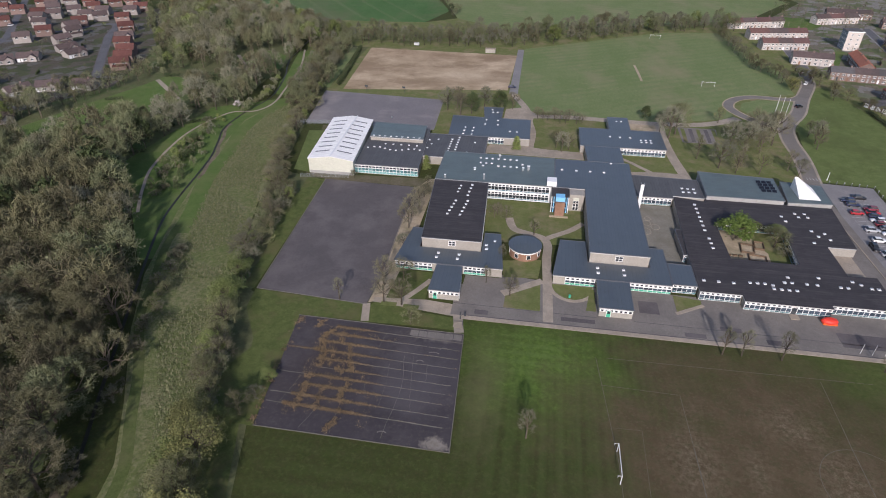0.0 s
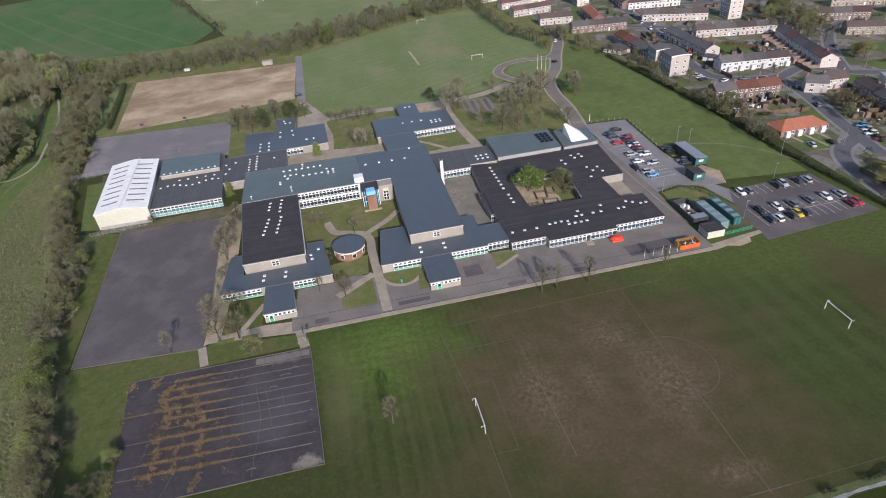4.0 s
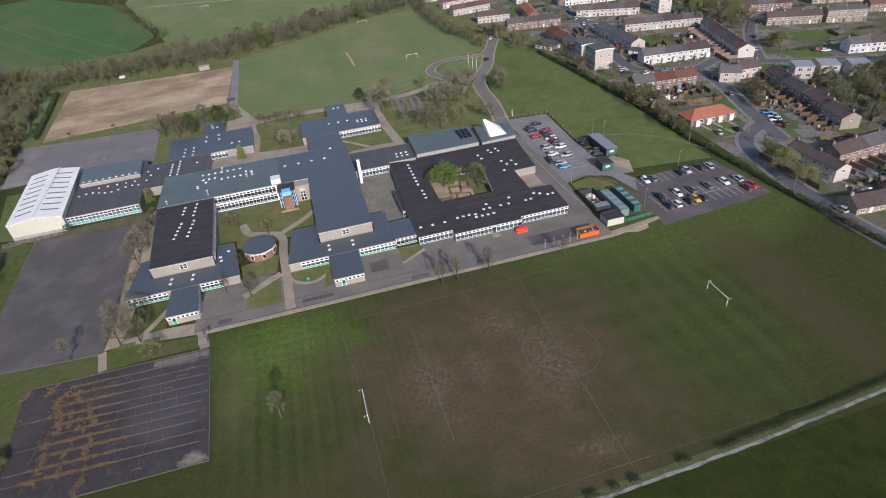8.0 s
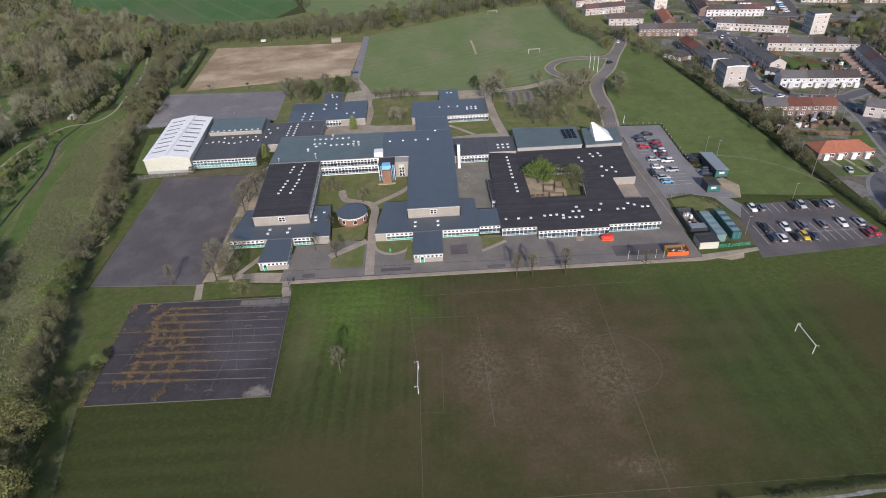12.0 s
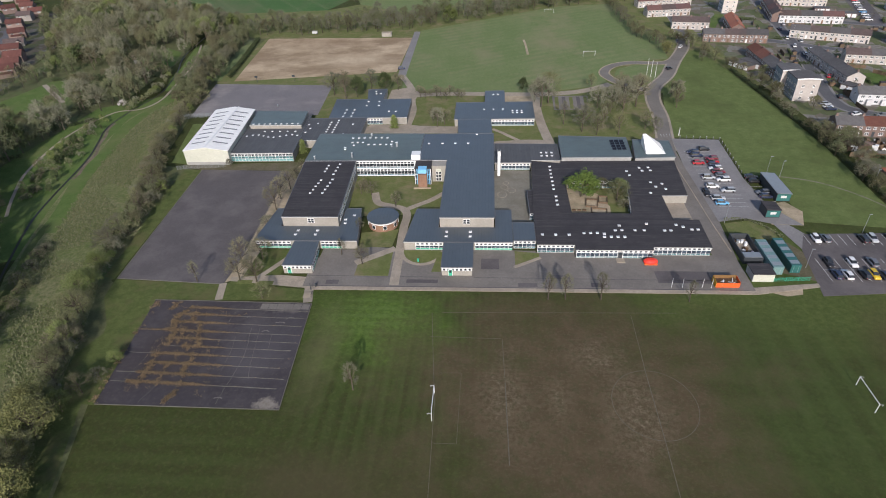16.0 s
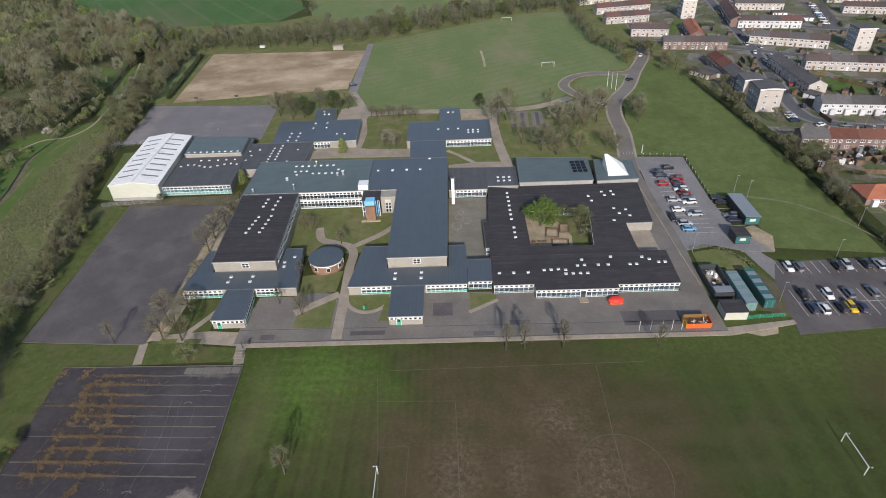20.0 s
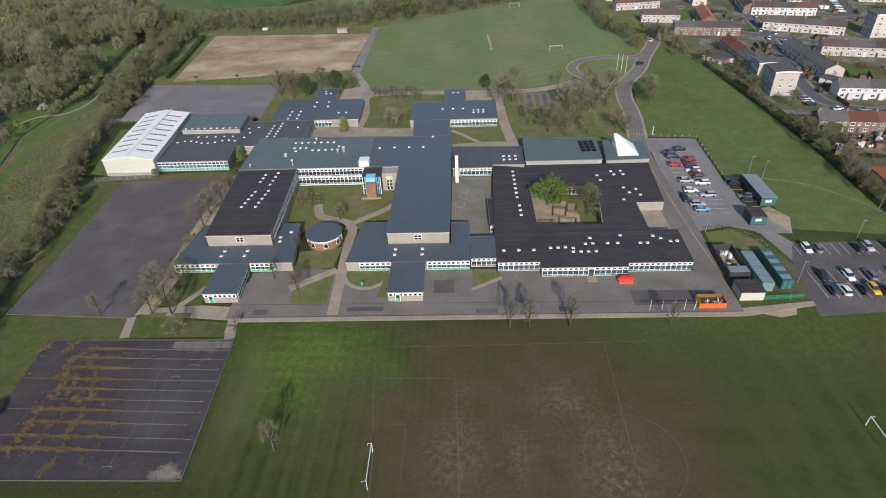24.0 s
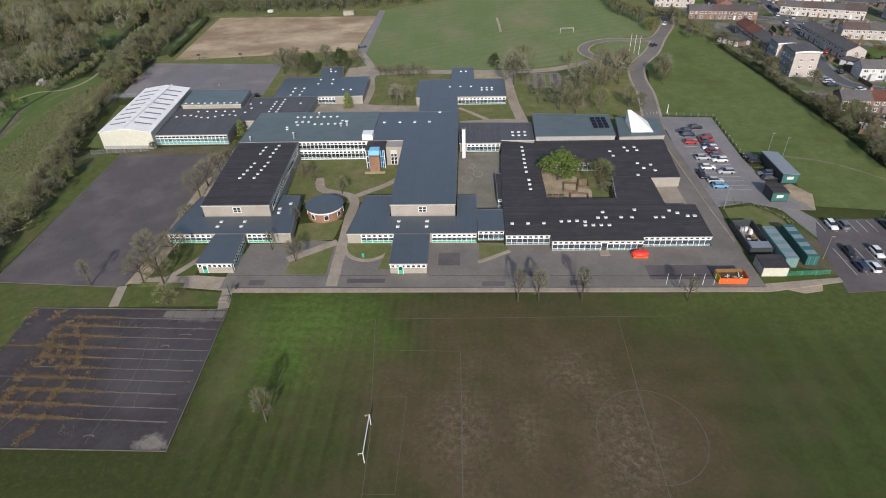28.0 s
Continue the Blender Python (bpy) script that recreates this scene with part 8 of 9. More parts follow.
# bins, benches, pots and stacked things in the back yards, too many to tell apart
YC = random.Random(61)
YARDS = [((145, 56), (172, 66), 70), ((182, 4), (196, 56), 130), ((176, 126), (183, 164), 60), ((166, -10), (192, -4), 60), ((203, 92), (212, 138), 70), ((170, 110), (203, 116), 60), ((258, 118), (290, 132), 70), ((148, 132), (160, 172), 60), ((158, -36), (178, -28), 40), ((262, 160), (292, 168), 40)]
bm = bmesh.new()
for (x0, y0), (x1, y1), count in YARDS:
    for k in range(count):
        x, y = YC.uniform(x0, x1), YC.uniform(y0, y1)
        if not free_of_houses(x, y):
            continue
        a, w, d, h = YC.uniform(0, 3.14), YC.uniform(0.2, 0.6), YC.uniform(0.2, 0.5), YC.uniform(0.3, 1.2)
        if YC.random() < 0.15:
            w, d, h = w * 2, d * 2, 1.9
        c, q = math.cos(a), math.sin(a)
        add_prism(bm, [(x + c * u - q * v, y + q * u + c * v) for u, v in ((-w, -d), (w, -d), (w, d), (-w, d))], -0.05, h, YC.choice((0, 1, 1, 2, 2, 3, 4, 4)))
tagged(mesh_object("yard_clutter", bm, ["white", "fence_wood", "dark_trim", "lead", "red_brick"]), "bins, pots, benches and lumber in the back yards", "yard clutter", kind="stuff")
GH = random.Random(62)
verts, faces = [], []
for k in range(230):
    x, y = (GH.uniform(146, 300), GH.uniform(-40, 250)) if k < 150 else (GH.uniform(-390, -170), GH.uniform(-85, 200))
    a = radians(GH.choice((-12, 78, -20, 70) if k < 150 else (25, 115, 40, 130)))
    L = GH.uniform(5, 12)
    if not all(free_of_houses(x + L * f * math.cos(a), y + L * f * math.sin(a)) for f in (0, 0.5, 1)):
        continue
    for i in range(int(L * 26)):
        f = GH.uniform(0, L)
        p = Vector((x + f * math.cos(a) + GH.gauss(0, 0.3), y + f * math.sin(a) + GH.gauss(0, 0.3), GH.uniform(0.1, 1.5)))
        u = Vector((GH.uniform(-1, 1), GH.uniform(-1, 1), GH.uniform(-1, 1))).normalized() * 0.3
        v = u.orthogonal()
        k0 = len(verts)
        verts += [p - u, p + u * 0.8, p + v]
        faces.append((k0, k0 + 1, k0 + 2))
tagged(new("garden_hedges", data_mesh("garden_hedges", verts, faces, "leaf_dark")), "dark clipped hedges between the back gardens", "hedge", kind="stuff")

# garden trees and shrubs between the houses
EG = random.Random(21)


spots = [(EG.uniform(146, 400), EG.uniform(-60, 320)) for _ in range(560)] + [(EG.uniform(-440, -192), EG.uniform(-95, 260)) for _ in range(420)]
stuff_trees("far_estate_trees", "trees and shrubs between the far houses", scatter([(142, 318), (160, 420), (300, 420), (330, 310)], 11, EG) + scatter([(200, 420), (180, 560), (560, 560), (560, 330), (400, 330)], 22, EG), EG, [("brown", 4), ("olive", 3), ("grey", 3)], 4, 9, 6)
stuff_trees("garden_shrubs", "scattered garden trees and shrubs of the estates", [q for q in spots if free_of_houses(*q) and not inside(*q, GLADE)], EG, [("brown", 4), ("olive", 3), ("dark", 2.5), ("green", 0.7), ("yellow", 0.3)], 1.6, 5.2, 5)

# ---- cars ----
def car_kit(kind):
    s = {"hatch": 1.0, "estate": 1.1, "suv": 1.06, "van": 1.25}[kind]
    hgt = {"hatch": 1.0, "estate": 1.0, "suv": 1.15, "van": 1.35}[kind]
    st = [(-2.05, 0.66, 0.32, 0.62), (-1.95, 0.78, 0.22, 0.74), (-1.1, 0.85, 0.2, 0.86), (0.0, 0.87, 0.2, 0.92), (1.2, 0.86, 0.2, 0.95), (1.9, 0.80, 0.24, 0.90), (2.02, 0.70, 0.34, 0.78)]
    bm = bmesh.new()
    rows = []
    for x, w, z0, z1 in st:
        rows.append([bm.verts.new((x * s, y, z)) for y, z in ((-w, z0), (-w, z1 - 0.16), (-w + 0.1, z1), (w - 0.1, z1), (w, z1 - 0.16), (w, z0))])
    for a, b in zip(rows, rows[1:]):
        for i in range(6):
            j = (i + 1) % 6
            bm.faces.new((a[i], b[i], b[j], a[j]))
    bm.faces.new(rows[0])
    bm.faces.new(rows[-1][::-1])
    bmesh.ops.recalc_face_normals(bm, faces=bm.faces)
    for f in bm.faces:
        f.smooth = True
    body = mesh_object("body", bm, "paint")
    back = {"hatch": 1.85, "estate": 1.95, "suv": 1.9, "van": 2.0}[kind]
    fr = {"hatch": -0.95, "estate": -0.95, "suv": -0.95, "van": -1.5}[kind]
    zt = 0.86 + 0.56 * hgt
    bm = bmesh.new()
    low = [bm.verts.new(v) for v in ((fr * s, -0.76, 0.85), (back * s, -0.76, 0.85), (back * s, 0.76, 0.85), (fr * s, 0.76, 0.85))]
    top = [bm.verts.new(v) for v in (((fr + 0.75) * s, -0.58, zt), ((back - 0.4) * s, -0.58, zt), ((back - 0.4) * s, 0.58, zt), ((fr + 0.75) * s, 0.58, zt))]
    bm.faces.new(top)
    bm.faces.new(low[::-1])
    for i in range(4):
        bm.faces.new((low[i], low[(i + 1) % 4], top[(i + 1) % 4], top[i]))
    cabin = mesh_object("cabin_glass", bm, "car_glass")
    roof = mesh_object("roof", box((fr + 0.72) * s, (back - 0.36) * s, -0.60, 0.60, zt, zt + 0.05, 0.02), "paint")
    wheel = bmesh.new()
    bmesh.ops.create_cone(wheel, cap_ends=True, segments=14, radius1=0.31, radius2=0.31, depth=0.2, matrix=Matrix.Rotation(radians(90), 4, "X"))
    wheel = mesh_object("wheel", wheel, "rubber")
    lamp = mesh_object("headlight", box(-2.06 * s, -1.96 * s, -0.1, 0.1, 0.56, 0.68, 0.02), "white")
    tail = mesh_object("tail_light", box(1.97 * s, 2.04 * s, -0.08, 0.08, 0.62, 0.82, 0.02), M["tail"])
    mirror = mesh_object("mirror", box(-0.62 * s, -0.48 * s, -0.07, 0.07, 0.88, 1.02, 0.02), "paint")
    plate = mesh_object("number_plate", box(2.02 * s, 2.04 * s, -0.26, 0.26, 0.5, 0.6), "line")
    return dict(body=body, cabin=cabin, roof=roof, wheel=wheel, lamp=lamp, tail=tail, mirror=mirror, plate=plate, s=s)


M["tail"] = plain("red_lens", (0.35, 0.02, 0.02), 0.2)
CARS = {}
CAR_COLOUR = {"white": (0.75, 0.75, 0.74), "silver": (0.42, 0.44, 0.46), "grey": (0.14, 0.15, 0.17), "black": (0.015, 0.015, 0.018), "navy": (0.02, 0.03, 0.07), "blue": (0.05, 0.22, 0.42), "red": (0.42, 0.02, 0.03), "dark red": (0.20, 0.02, 0.03), "yellow": (0.62, 0.42, 0.02), "orange": (0.6, 0.16, 0.02), "sky blue": (0.13, 0.36, 0.58)}


def car(x, y, heading, colour, kind="hatch", z=0.07, where="parked in a bay"):
    """heading: degrees from +x towards +y in which the bonnet points."""
    first = kind not in CARS
    if first:
        CARS[kind] = car_kit(kind)
    k = CARS[kind]
    s = k["s"]
    h = tagged(holder("car" if kind != "van" else "van", Matrix.Translation((x, y, z)) @ Matrix.Rotation(radians(heading + 180), 4, "Z")),
               f"{colour} {dict(hatch='hatchback', estate='saloon', suv='tall family car', van='van')[kind]} {where}", "car" if kind != "van" else "van", "cars")

    def put(nm, m, parent=h):
        ob = k[nm]
        if first and ob.parent is None and not ob.get("used"):
            ob.parent, ob.matrix_basis, ob["used"] = parent, m, 1
            o = ob
        else:
            o = again(ob.name.split(".")[0], ob, parent, m)
        o.color = (*CAR_COLOUR[colour], 1)
        return o

    put("body", Matrix())
    put("cabin", Matrix())
    put("roof", Matrix())
    for wx in (-1.25 * s, 1.28 * s):
        for wy in (-0.78, 0.78):
            put("wheel", Matrix.Translation((wx, wy, 0.31)))
    for wy in (-0.58, 0.58):
        put("lamp", Matrix.Translation((0, wy, 0)))
        put("tail", Matrix.Translation((0, wy, 0)))
        if "estate" not in where or kind == "van":
            put("mirror", Matrix.Translation((0, wy * 1.58, 0)))
    if "estate" not in where or kind == "van":
        put("plate", Matrix())
    return h


CP1 = [(93.4, 58, "black", 0), (88.8, 55.4, "navy", 0), (89.2, 52.4, "navy", 0), (88.2, 46.6, "red", 0), (93.8, 50.2, "dark red", 0), (93.4, 47.6, "red", 0), (93.2, 45.2, "navy", 0), (92.8, 42.4, "white", 0), (93.0, 39.8, "dark red", 0), (93.2, 37.2, "grey", 0), (92.8, 34.0, "white", 0), (88.4, 35.6, "silver", 0), (87.8, 29.4, "white", 0), (91.9, 26.6, "silver", 0), (87.2, 21.4, "silver", 0), (87.4, 18.4, "sky blue", 0), (84.6, 25.0, "black", 90), (102.4, 35.6, "black", 0), (102.6, 32.8, "black", 0), (102.4, 25.2, "grey", 0), (102.4, 22.4, "navy", 0)]
for i, (x, y, c, hd) in enumerate(CP1):
    car(x, y, hd + (180 if i % 3 == 1 else 0), c, ("hatch", "estate", "suv")[i % 3])
CP2 = [(106.8, -1.7, "white"), (109.4, -1.6, "grey"), (119.6, -1.6, "black"), (122.2, -1.4, "silver"), (127.3, -1.2, "black"), (130.6, -1.4, "silver"), (105.0, -13.2, "black"), (107.2, -18.6, "white"), (104.6, -18.4, "navy"), (111.0, -13.3, "white"), (116.2, -13.0, "grey"), (111.6, -18.4, "black"), (113.9, -18.4, "yellow"), (116.2, -18.6, "navy"), (122.2, -12.6, "grey"), (128.2, -12.8, "white"), (133.2, -12.6, "silver"), (132.0, -18.3, "dark red"), (134.3, -18.2, "red")]
for i, (x, y, c) in enumerate(CP2):
    car(x, y, 90 if i % 3 else -90, c, ("hatch", "suv", "estate")[i % 3])
car(-32.3, 160, 8, "navy", "hatch", 0.05, "beside the earth pitch")
car(104, 152, 30, "black", "hatch", 0.06, "on the turning loop")
for i, (x, y, hd, c) in enumerate(((150, 19.5, 80, "silver"), (157.7, 19, 85, "black"), (177.2, 27, 170, "blue"), (176.4, 23.4, 170, "silver"), (175, 20, 170, "white"), (174.1, 15.1, 170, "dark red"), (247.8, 78, -20, "red"), (250, 76, -20, "white"), (156.2, 101.4, 0, "silver"), (155.8, 98.6, 0, "white"), (155.6, 95.6, 0, "navy"), (146.5, -39.7, 95, "silver"), (152, -37.8, 30, "black"), (184, 180, 80, "white"), (186, 196, 80, "silver"), (178, 172, 80, "white"), (171, 128, 80, "red"), (166, 110, 75, "black"), (120, 200, 70, "navy"), (128, 232, 80, "white"), (196, 262, 80, "grey"),
                                  (212, 108, 10, "grey"), (216, 118, 20, "white"), (207, 112, 10, "navy"), (209, 118, 10, "silver"), (196, 32, 75, "white"), (193, 24, 75, "silver"), (190, 15, 75, "white"), (240, 112, 60, "black"), (262, 84, -20, "grey"), (163, 90, 20, "white"), (172, 88.5, 170, "grey"), (179, 85, 160, "silver"), (184, 70, 70, "black"), (178, 50, 70, "grey"), (188, 215, 80, "white"), (191, 232, 80, "silver"), (185, 222, 80, "navy"), (194, 250, 80, "white"), (160, 205, -30, "red"), (146, 211, 0, "white"), (226, 94, 55, "silver"), (-244, -33, 40, "silver"), (-219, 1, 75, "white"), (-229, -27, 20, "black"), (-338, 63, 20, "silver"), (-310, 62, 10, "navy"), (-196, -62, 10, "white"), (-237, -29, 80, "silver"), (-352, 92, 70, "white"), (-402, 245, 55, "white"), (-288, 70, 20, "blue"))):
    car(x, y, hd, c, ("hatch", "estate", "suv")[i % 3], 0.1, "parked on the estate")
car(130, 236, 85, "white", "van", 0.1, "parked on the estate")
car(124, 212, 100, "white", "van", 0.1, "parked on the estate")
for i in range(9):
    car(243 + 2.1 * i, 238 + 6.4 * i, -15 + 180 * (i % 2), ("white", "silver", "white", "blue", "white", "grey", "silver", "white", "red")[i], ("suv", "estate", "hatch")[i % 3], 0.1, "parked on the estate")
for i, (x, y, hd, c) in enumerate(((127, 205, 70, "silver"), (119.5, 189.5, 60, "white"), (179, 187, 70, "white"), (179.6, 168.5, 70, "silver"), (173.4, 136.5, 70, "red"), (195, 263, 75, "grey"), (181, 202.5, 80, "white"))):
    car(x, y, hd, c, ("estate", "hatch", "suv")[i % 3], 0.1, "parked on the estate")

# bay lines
def bay(x0, y0, x1, y1):
    ob = mesh_object("bay_line", ribbon([(x0, y0), (x1, y1)], 0.11, 0.06, 0.078), "line")
    tagged(ob, "white painted parking bay line", "road marking", kind="structure")


for k in range(13):
    bay(104.6 + 2.4 * k, 1.0 + 0.03 * k, 104.6 + 2.4 * k, -4.2)
for k in range(14):
    bay(102.7 + 2.42 * k, -10.8, 102.7 + 2.42 * k, -20.9)
bay(102.7, -15.9, 136, -15.6)
for k in range(17):
    bay(86.0, 16.8 + 2.5 * k, 90.2, 16.8 + 2.5 * k)
    bay(90.2, 16.8 + 2.5 * k, 95.2, 16.8 + 2.5 * k)
for k in range(7):
    bay(100.2, 20 + 2.5 * k, 104.6, 20 + 2.5 * k)
for k in range(5):
    bay(81.2 + 1.1 * k, 70.5, 81.4 + 1.1 * k, 73.0)

# ---- loose things outdoors ----
def pole(name, label, x, y, h, r=0.06, material="white", head=None, cat="pole"):
    p = tagged(holder(name, Matrix.Translation((x, y, 0))), label, cat)
    bm = bmesh.new()
    bmesh.ops.create_cone(bm, cap_ends=True, segments=8, radius1=r, radius2=r * 0.7, depth=h + 0.2, matrix=Matrix.Translation((0, 0, h / 2 - 0.1)))
    part("pole", bm, material, p)
    part("base", box(-r * 2, r * 2, -r * 2, r * 2, -0.05, 0.1), "concrete", p)
    if head:
        part("lamp_head", box(-0.15, 0.65, -0.12, 0.12, h - 0.05, h + 0.1, 0.03), head, p)
    return p


for x, y in ((121.6, 2.4), (98.5, -15), (136.6, 18), (109.2, 40), (112, 36.5), (84.6, 7.2), (138.6, 30)):
    pole("street_lamp", "slim pale grey lamp post", x, y, 6.0, 0.07, "lead", "lead", "street lamp")
for x, y in ((91.4, 144), (92.8, 141.5), (94.2, 139)):
    pole("flagpole", "bare white flagpole on the drive island", x, y, 8.0, 0.09, cat="flagpole")
pole("gate_post", "white sign post at the car park entrance", 88.0, 71.5, 3.2, 0.14, cat="post")
for x in (61.3, 64.0, 66.7, 69.0, 71.3):
    pole("netball_post", "thin white netball post beside the kerb", x, -24.2, 3.0, 0.05, cat="post")
pole("lamp_post", "dark lamp post at the path corner", -33.2, -26.9, 2.2, 0.12, "dark_trim", cat="post")
post_kit = None
for k in range(0, 34, 2):
    if k < 12:
        x, y = 87.8 + 1.2 * k, 69.0 - 0.13 * k
    elif k < 30:
        x, y = 102.0 - 0.08 * (k - 12), 67 - 1.7 * (k - 12)
    else:
        x, y = 100.7 - 0.1 * (k - 30), 37 - 1.0 * (k - 30)
    b = tagged(holder("bollard", Matrix.Translation((x, y, 0))), "short dark grey bollard beside the car park", "bollard", "car park bollards")
    if post_kit is None:
        post_kit = part("post", box(-0.11, 0.11, -0.11, 0.11, -0.1, 0.95, 0.02), "edge", b), part("cap", box(-0.12, 0.12, -0.12, 0.12, 0.95, 1.0), "white", b)
    else:
        again("post", post_kit[0], b, Matrix())
        again("cap", post_kit[1], b, Matrix())


def goal(x, y, angle, w=7.32, h=2.44, r=0.07, label="white football goal without net"):
    g = tagged(holder("football_goal", Matrix.Translation((x, y, 0)) @ Matrix.Rotation(radians(angle), 4, "Z")), label, "football goal", "football goals")
    for px in (0, w):
        bm = bmesh.new()
        bmesh.ops.create_cone(bm, cap_ends=True, segments=8, radius1=r, radius2=r, depth=h + 0.1, matrix=Matrix.Translation((px, 0, h / 2)))
        part("post", bm, "white", g)
        bm = bmesh.new()
        v, f = tubes([(Vector((px, 0, h)), Vector((px, 0.75, h - 0.1)), r * 0.6, r * 0.5), (Vector((px, 0.75, h - 0.1)), Vector((px, 0.7, h - 0.55)), r * 0.5, r * 0.4)], 6)
        o = new("stay", data_mesh("stay", v, f, "white"))
        o.parent = g
    part("crossbar", box(-r, w + r, -r, r, h - r, h + r, 0.03), "white", g)


goal(2.7, -68.7, 90)
goal(91.0, -56.2, -90)
goal(64.9, 177.7, 0, 6.4)
goal(51.6, 277.7, 0, 6.4)
goal(-66, 426, 0, 6.4)

# skip, covered skip
skip = tagged(holder("skip", Matrix.Translation((75.3, -22.6, 0.06))), "orange and yellow waste skip full of scrap timber", "skip")
M["skip_orange"] = plain("orange_skip_paint", (0.75, 0.13, 0.03), 0.5)
M["skip_brown"] = plain("rusty_brown_paint", (0.22, 0.12, 0.045), 0.7, grime=0.5)
M["skip_yellow"] = plain("yellow_skip_paint", (0.55, 0.30, 0.03), 0.5)
M["scrap"] = surface("scrap_timber", (0.20, 0.12, 0.06), (0.10, 0.06, 0.04), None, 1.5, 6, 0.9, 0.6, local=True)
part("floor", box(-2.9, 2.9, -1.3, 1.3, 0.15, 0.3), "skip_yellow", skip)
for nm, bb, mk in (("front_panel", (-2.9, 2.9, -1.5, -1.38, 0.1, 1.5), "skip_orange"), ("back_panel", (-2.9, 2.9, 1.38, 1.5, 0.1, 1.9), "skip_brown"), ("end_panel", (-3.0, -2.9, -1.5, 1.5, 0.1, 1.8), "skip_yellow"), ("end_panel", (2.9, 3.0, -1.5, 1.5, 0.1, 1.8), "skip_orange")):
    part(nm, box(*bb, 0.03), mk, skip)
for k in range(6):
    part("rib", box(-2.7 + 1.0 * k, -2.58 + 1.0 * k, -1.58, -1.5, 0.1, 1.45), "skip_orange", skip)
SR = random.Random(4)
for k in range(14):
    o = part("plank", box(-0.9, 0.9, -0.09, 0.09, -0.04, 0.04), "scrap" if k % 3 else "white", skip)
    o.matrix_basis = pose(SR.uniform(-1.9, 1.9), SR.uniform(-0.9, 0.9), SR.uniform(1.0, 1.4), SR.uniform(-20, 20), SR.uniform(-20, 20), SR.uniform(0, 180))
part("load", box(-2.85, 2.85, -1.35, 1.35, 0.3, 1.0), "scrap", skip)
cover = tagged(holder("covered_skip", Matrix.Translation((58.3, -13.6, 0.06))), "small skip under a bright red and orange tarpaulin", "skip")
bm = bmesh.new()
rows = []
for z, s in ((0.35, 1.0), (0.8, 1.05), (1.25, 0.85), (1.45, 0.5)):
    rows.append([bm.verts.new((1.9 * s * math.cos(a), 1.15 * s * math.sin(a), z)) for a in [2 * math.pi * k / 16 for k in range(16)]])
for a, b in zip(rows, rows[1:]):
    for i in range(16):
        bm.faces.new((a[i], a[(i + 1) % 16], b[(i + 1) % 16], b[i]))
bm.faces.new(rows[-1])
bm.faces.new(rows[0][::-1])
M["tarp"] = plain("red_tarpaulin", (0.70, 0.05, 0.03), 0.5)
part("tarpaulin", bm, "tarp", cover)
part("body", box(-1.7, 1.7, -1.0, 1.0, 0.0, 0.45, 0.05), "skip_orange", cover)

# containers
M["container_light"] = plain("pale_teal_container", (0.17, 0.28, 0.27), 0.45, grime=0.5)
M["container_dark"] = plain("teal_container", (0.04, 0.14, 0.13), 0.45, grime=0.5)


def container(x, y, label, mat_key, w=2.5, L=13.0, h=2.6):
    c = tagged(holder("storage_container", Matrix.Translation((x, y, 0.05))), label, "container")
    part("body", box(0.04, w - 0.04, 0.04, L - 0.04, 0.1, h - 0.08), mat_key, c)
    part("roof", box(0, w, 0, L, h - 0.08, h), mat_key, c)
    for k in range(int(L / 1.6)):
        for sx in (0.0, w - 0.06):
            part("rib", box(sx, sx + 0.06, 0.4 + 1.6 * k, 1.1 + 1.6 * k, 0.15, h - 0.1), mat_key, c)
    for sx in (0.12, w / 2 + 0.04):
        d = part("door_leaf", box(sx, sx + w / 2 - 0.16, -0.05, 0.035, 0.2, h - 0.15, 0.02), mat_key, c)
        part("lock_bar", box(sx + 0.5, sx + 0.55, -0.1, -0.05, 0.3, h - 0.25), "lead", d)
    for k in range(4):
        part("roof_patch", box(0.2, w - 0.2, 0.8 + 3.1 * k, 2.4 + 3.1 * k, h + 0.004, h + 0.03), "lead", c)


container(88.3, -18.4, "pale teal steel storage container with patched roof", "container_light", 2.8)
container(93.2, -17.6, "dark teal steel storage container", "container_dark", 2.6)
gar = tagged(holder("store_building", Matrix.Translation((82.4, -21.4, 0.05))), "small store with dark felt roof and white front", "store")
part("wall", box(0, 5.3, 0.1, 4.6, 0, 2.3), "grey_wall", gar)
part("front", box(0, 5.3, 0.0, 0.1, 0, 2.3), "cream", gar)
part("roof", box(-0.15, 5.45, -0.1, 4.75, 2.3, 2.5), "roof_black", gar)
part("shutter", box(1.0, 4.4, -0.05, 0, 0.05, 2.0), "cream", gar)
yard = tagged(holder("walled_compound", Matrix.Translation((83.0, -13.4, 0.05))), "dark-walled plant compound with scrap inside", "compound")
for nm, bb in (("wall", (0, 4.8, -0.15, 0.1, 0, 1.9)), ("wall", (-0.2, 0.05, 0, 12, 0, 1.9)), ("wall", (4.7, 4.95, 0.1, 12, 0, 1.9)), ("wall", (0, 4.7, 11.9, 12.1, 0, 1.9))):
    part(nm, box(*bb), "dark_trim", yard)
part("floor", box(0.05, 4.7, 0.1, 11.9, 0.0, 0.12), "concrete", yard)
part("canopy", box(0.1, 4.6, 0.2, 2.6, 1.9, 2.05), "lead", yard)
SC = random.Random(8)
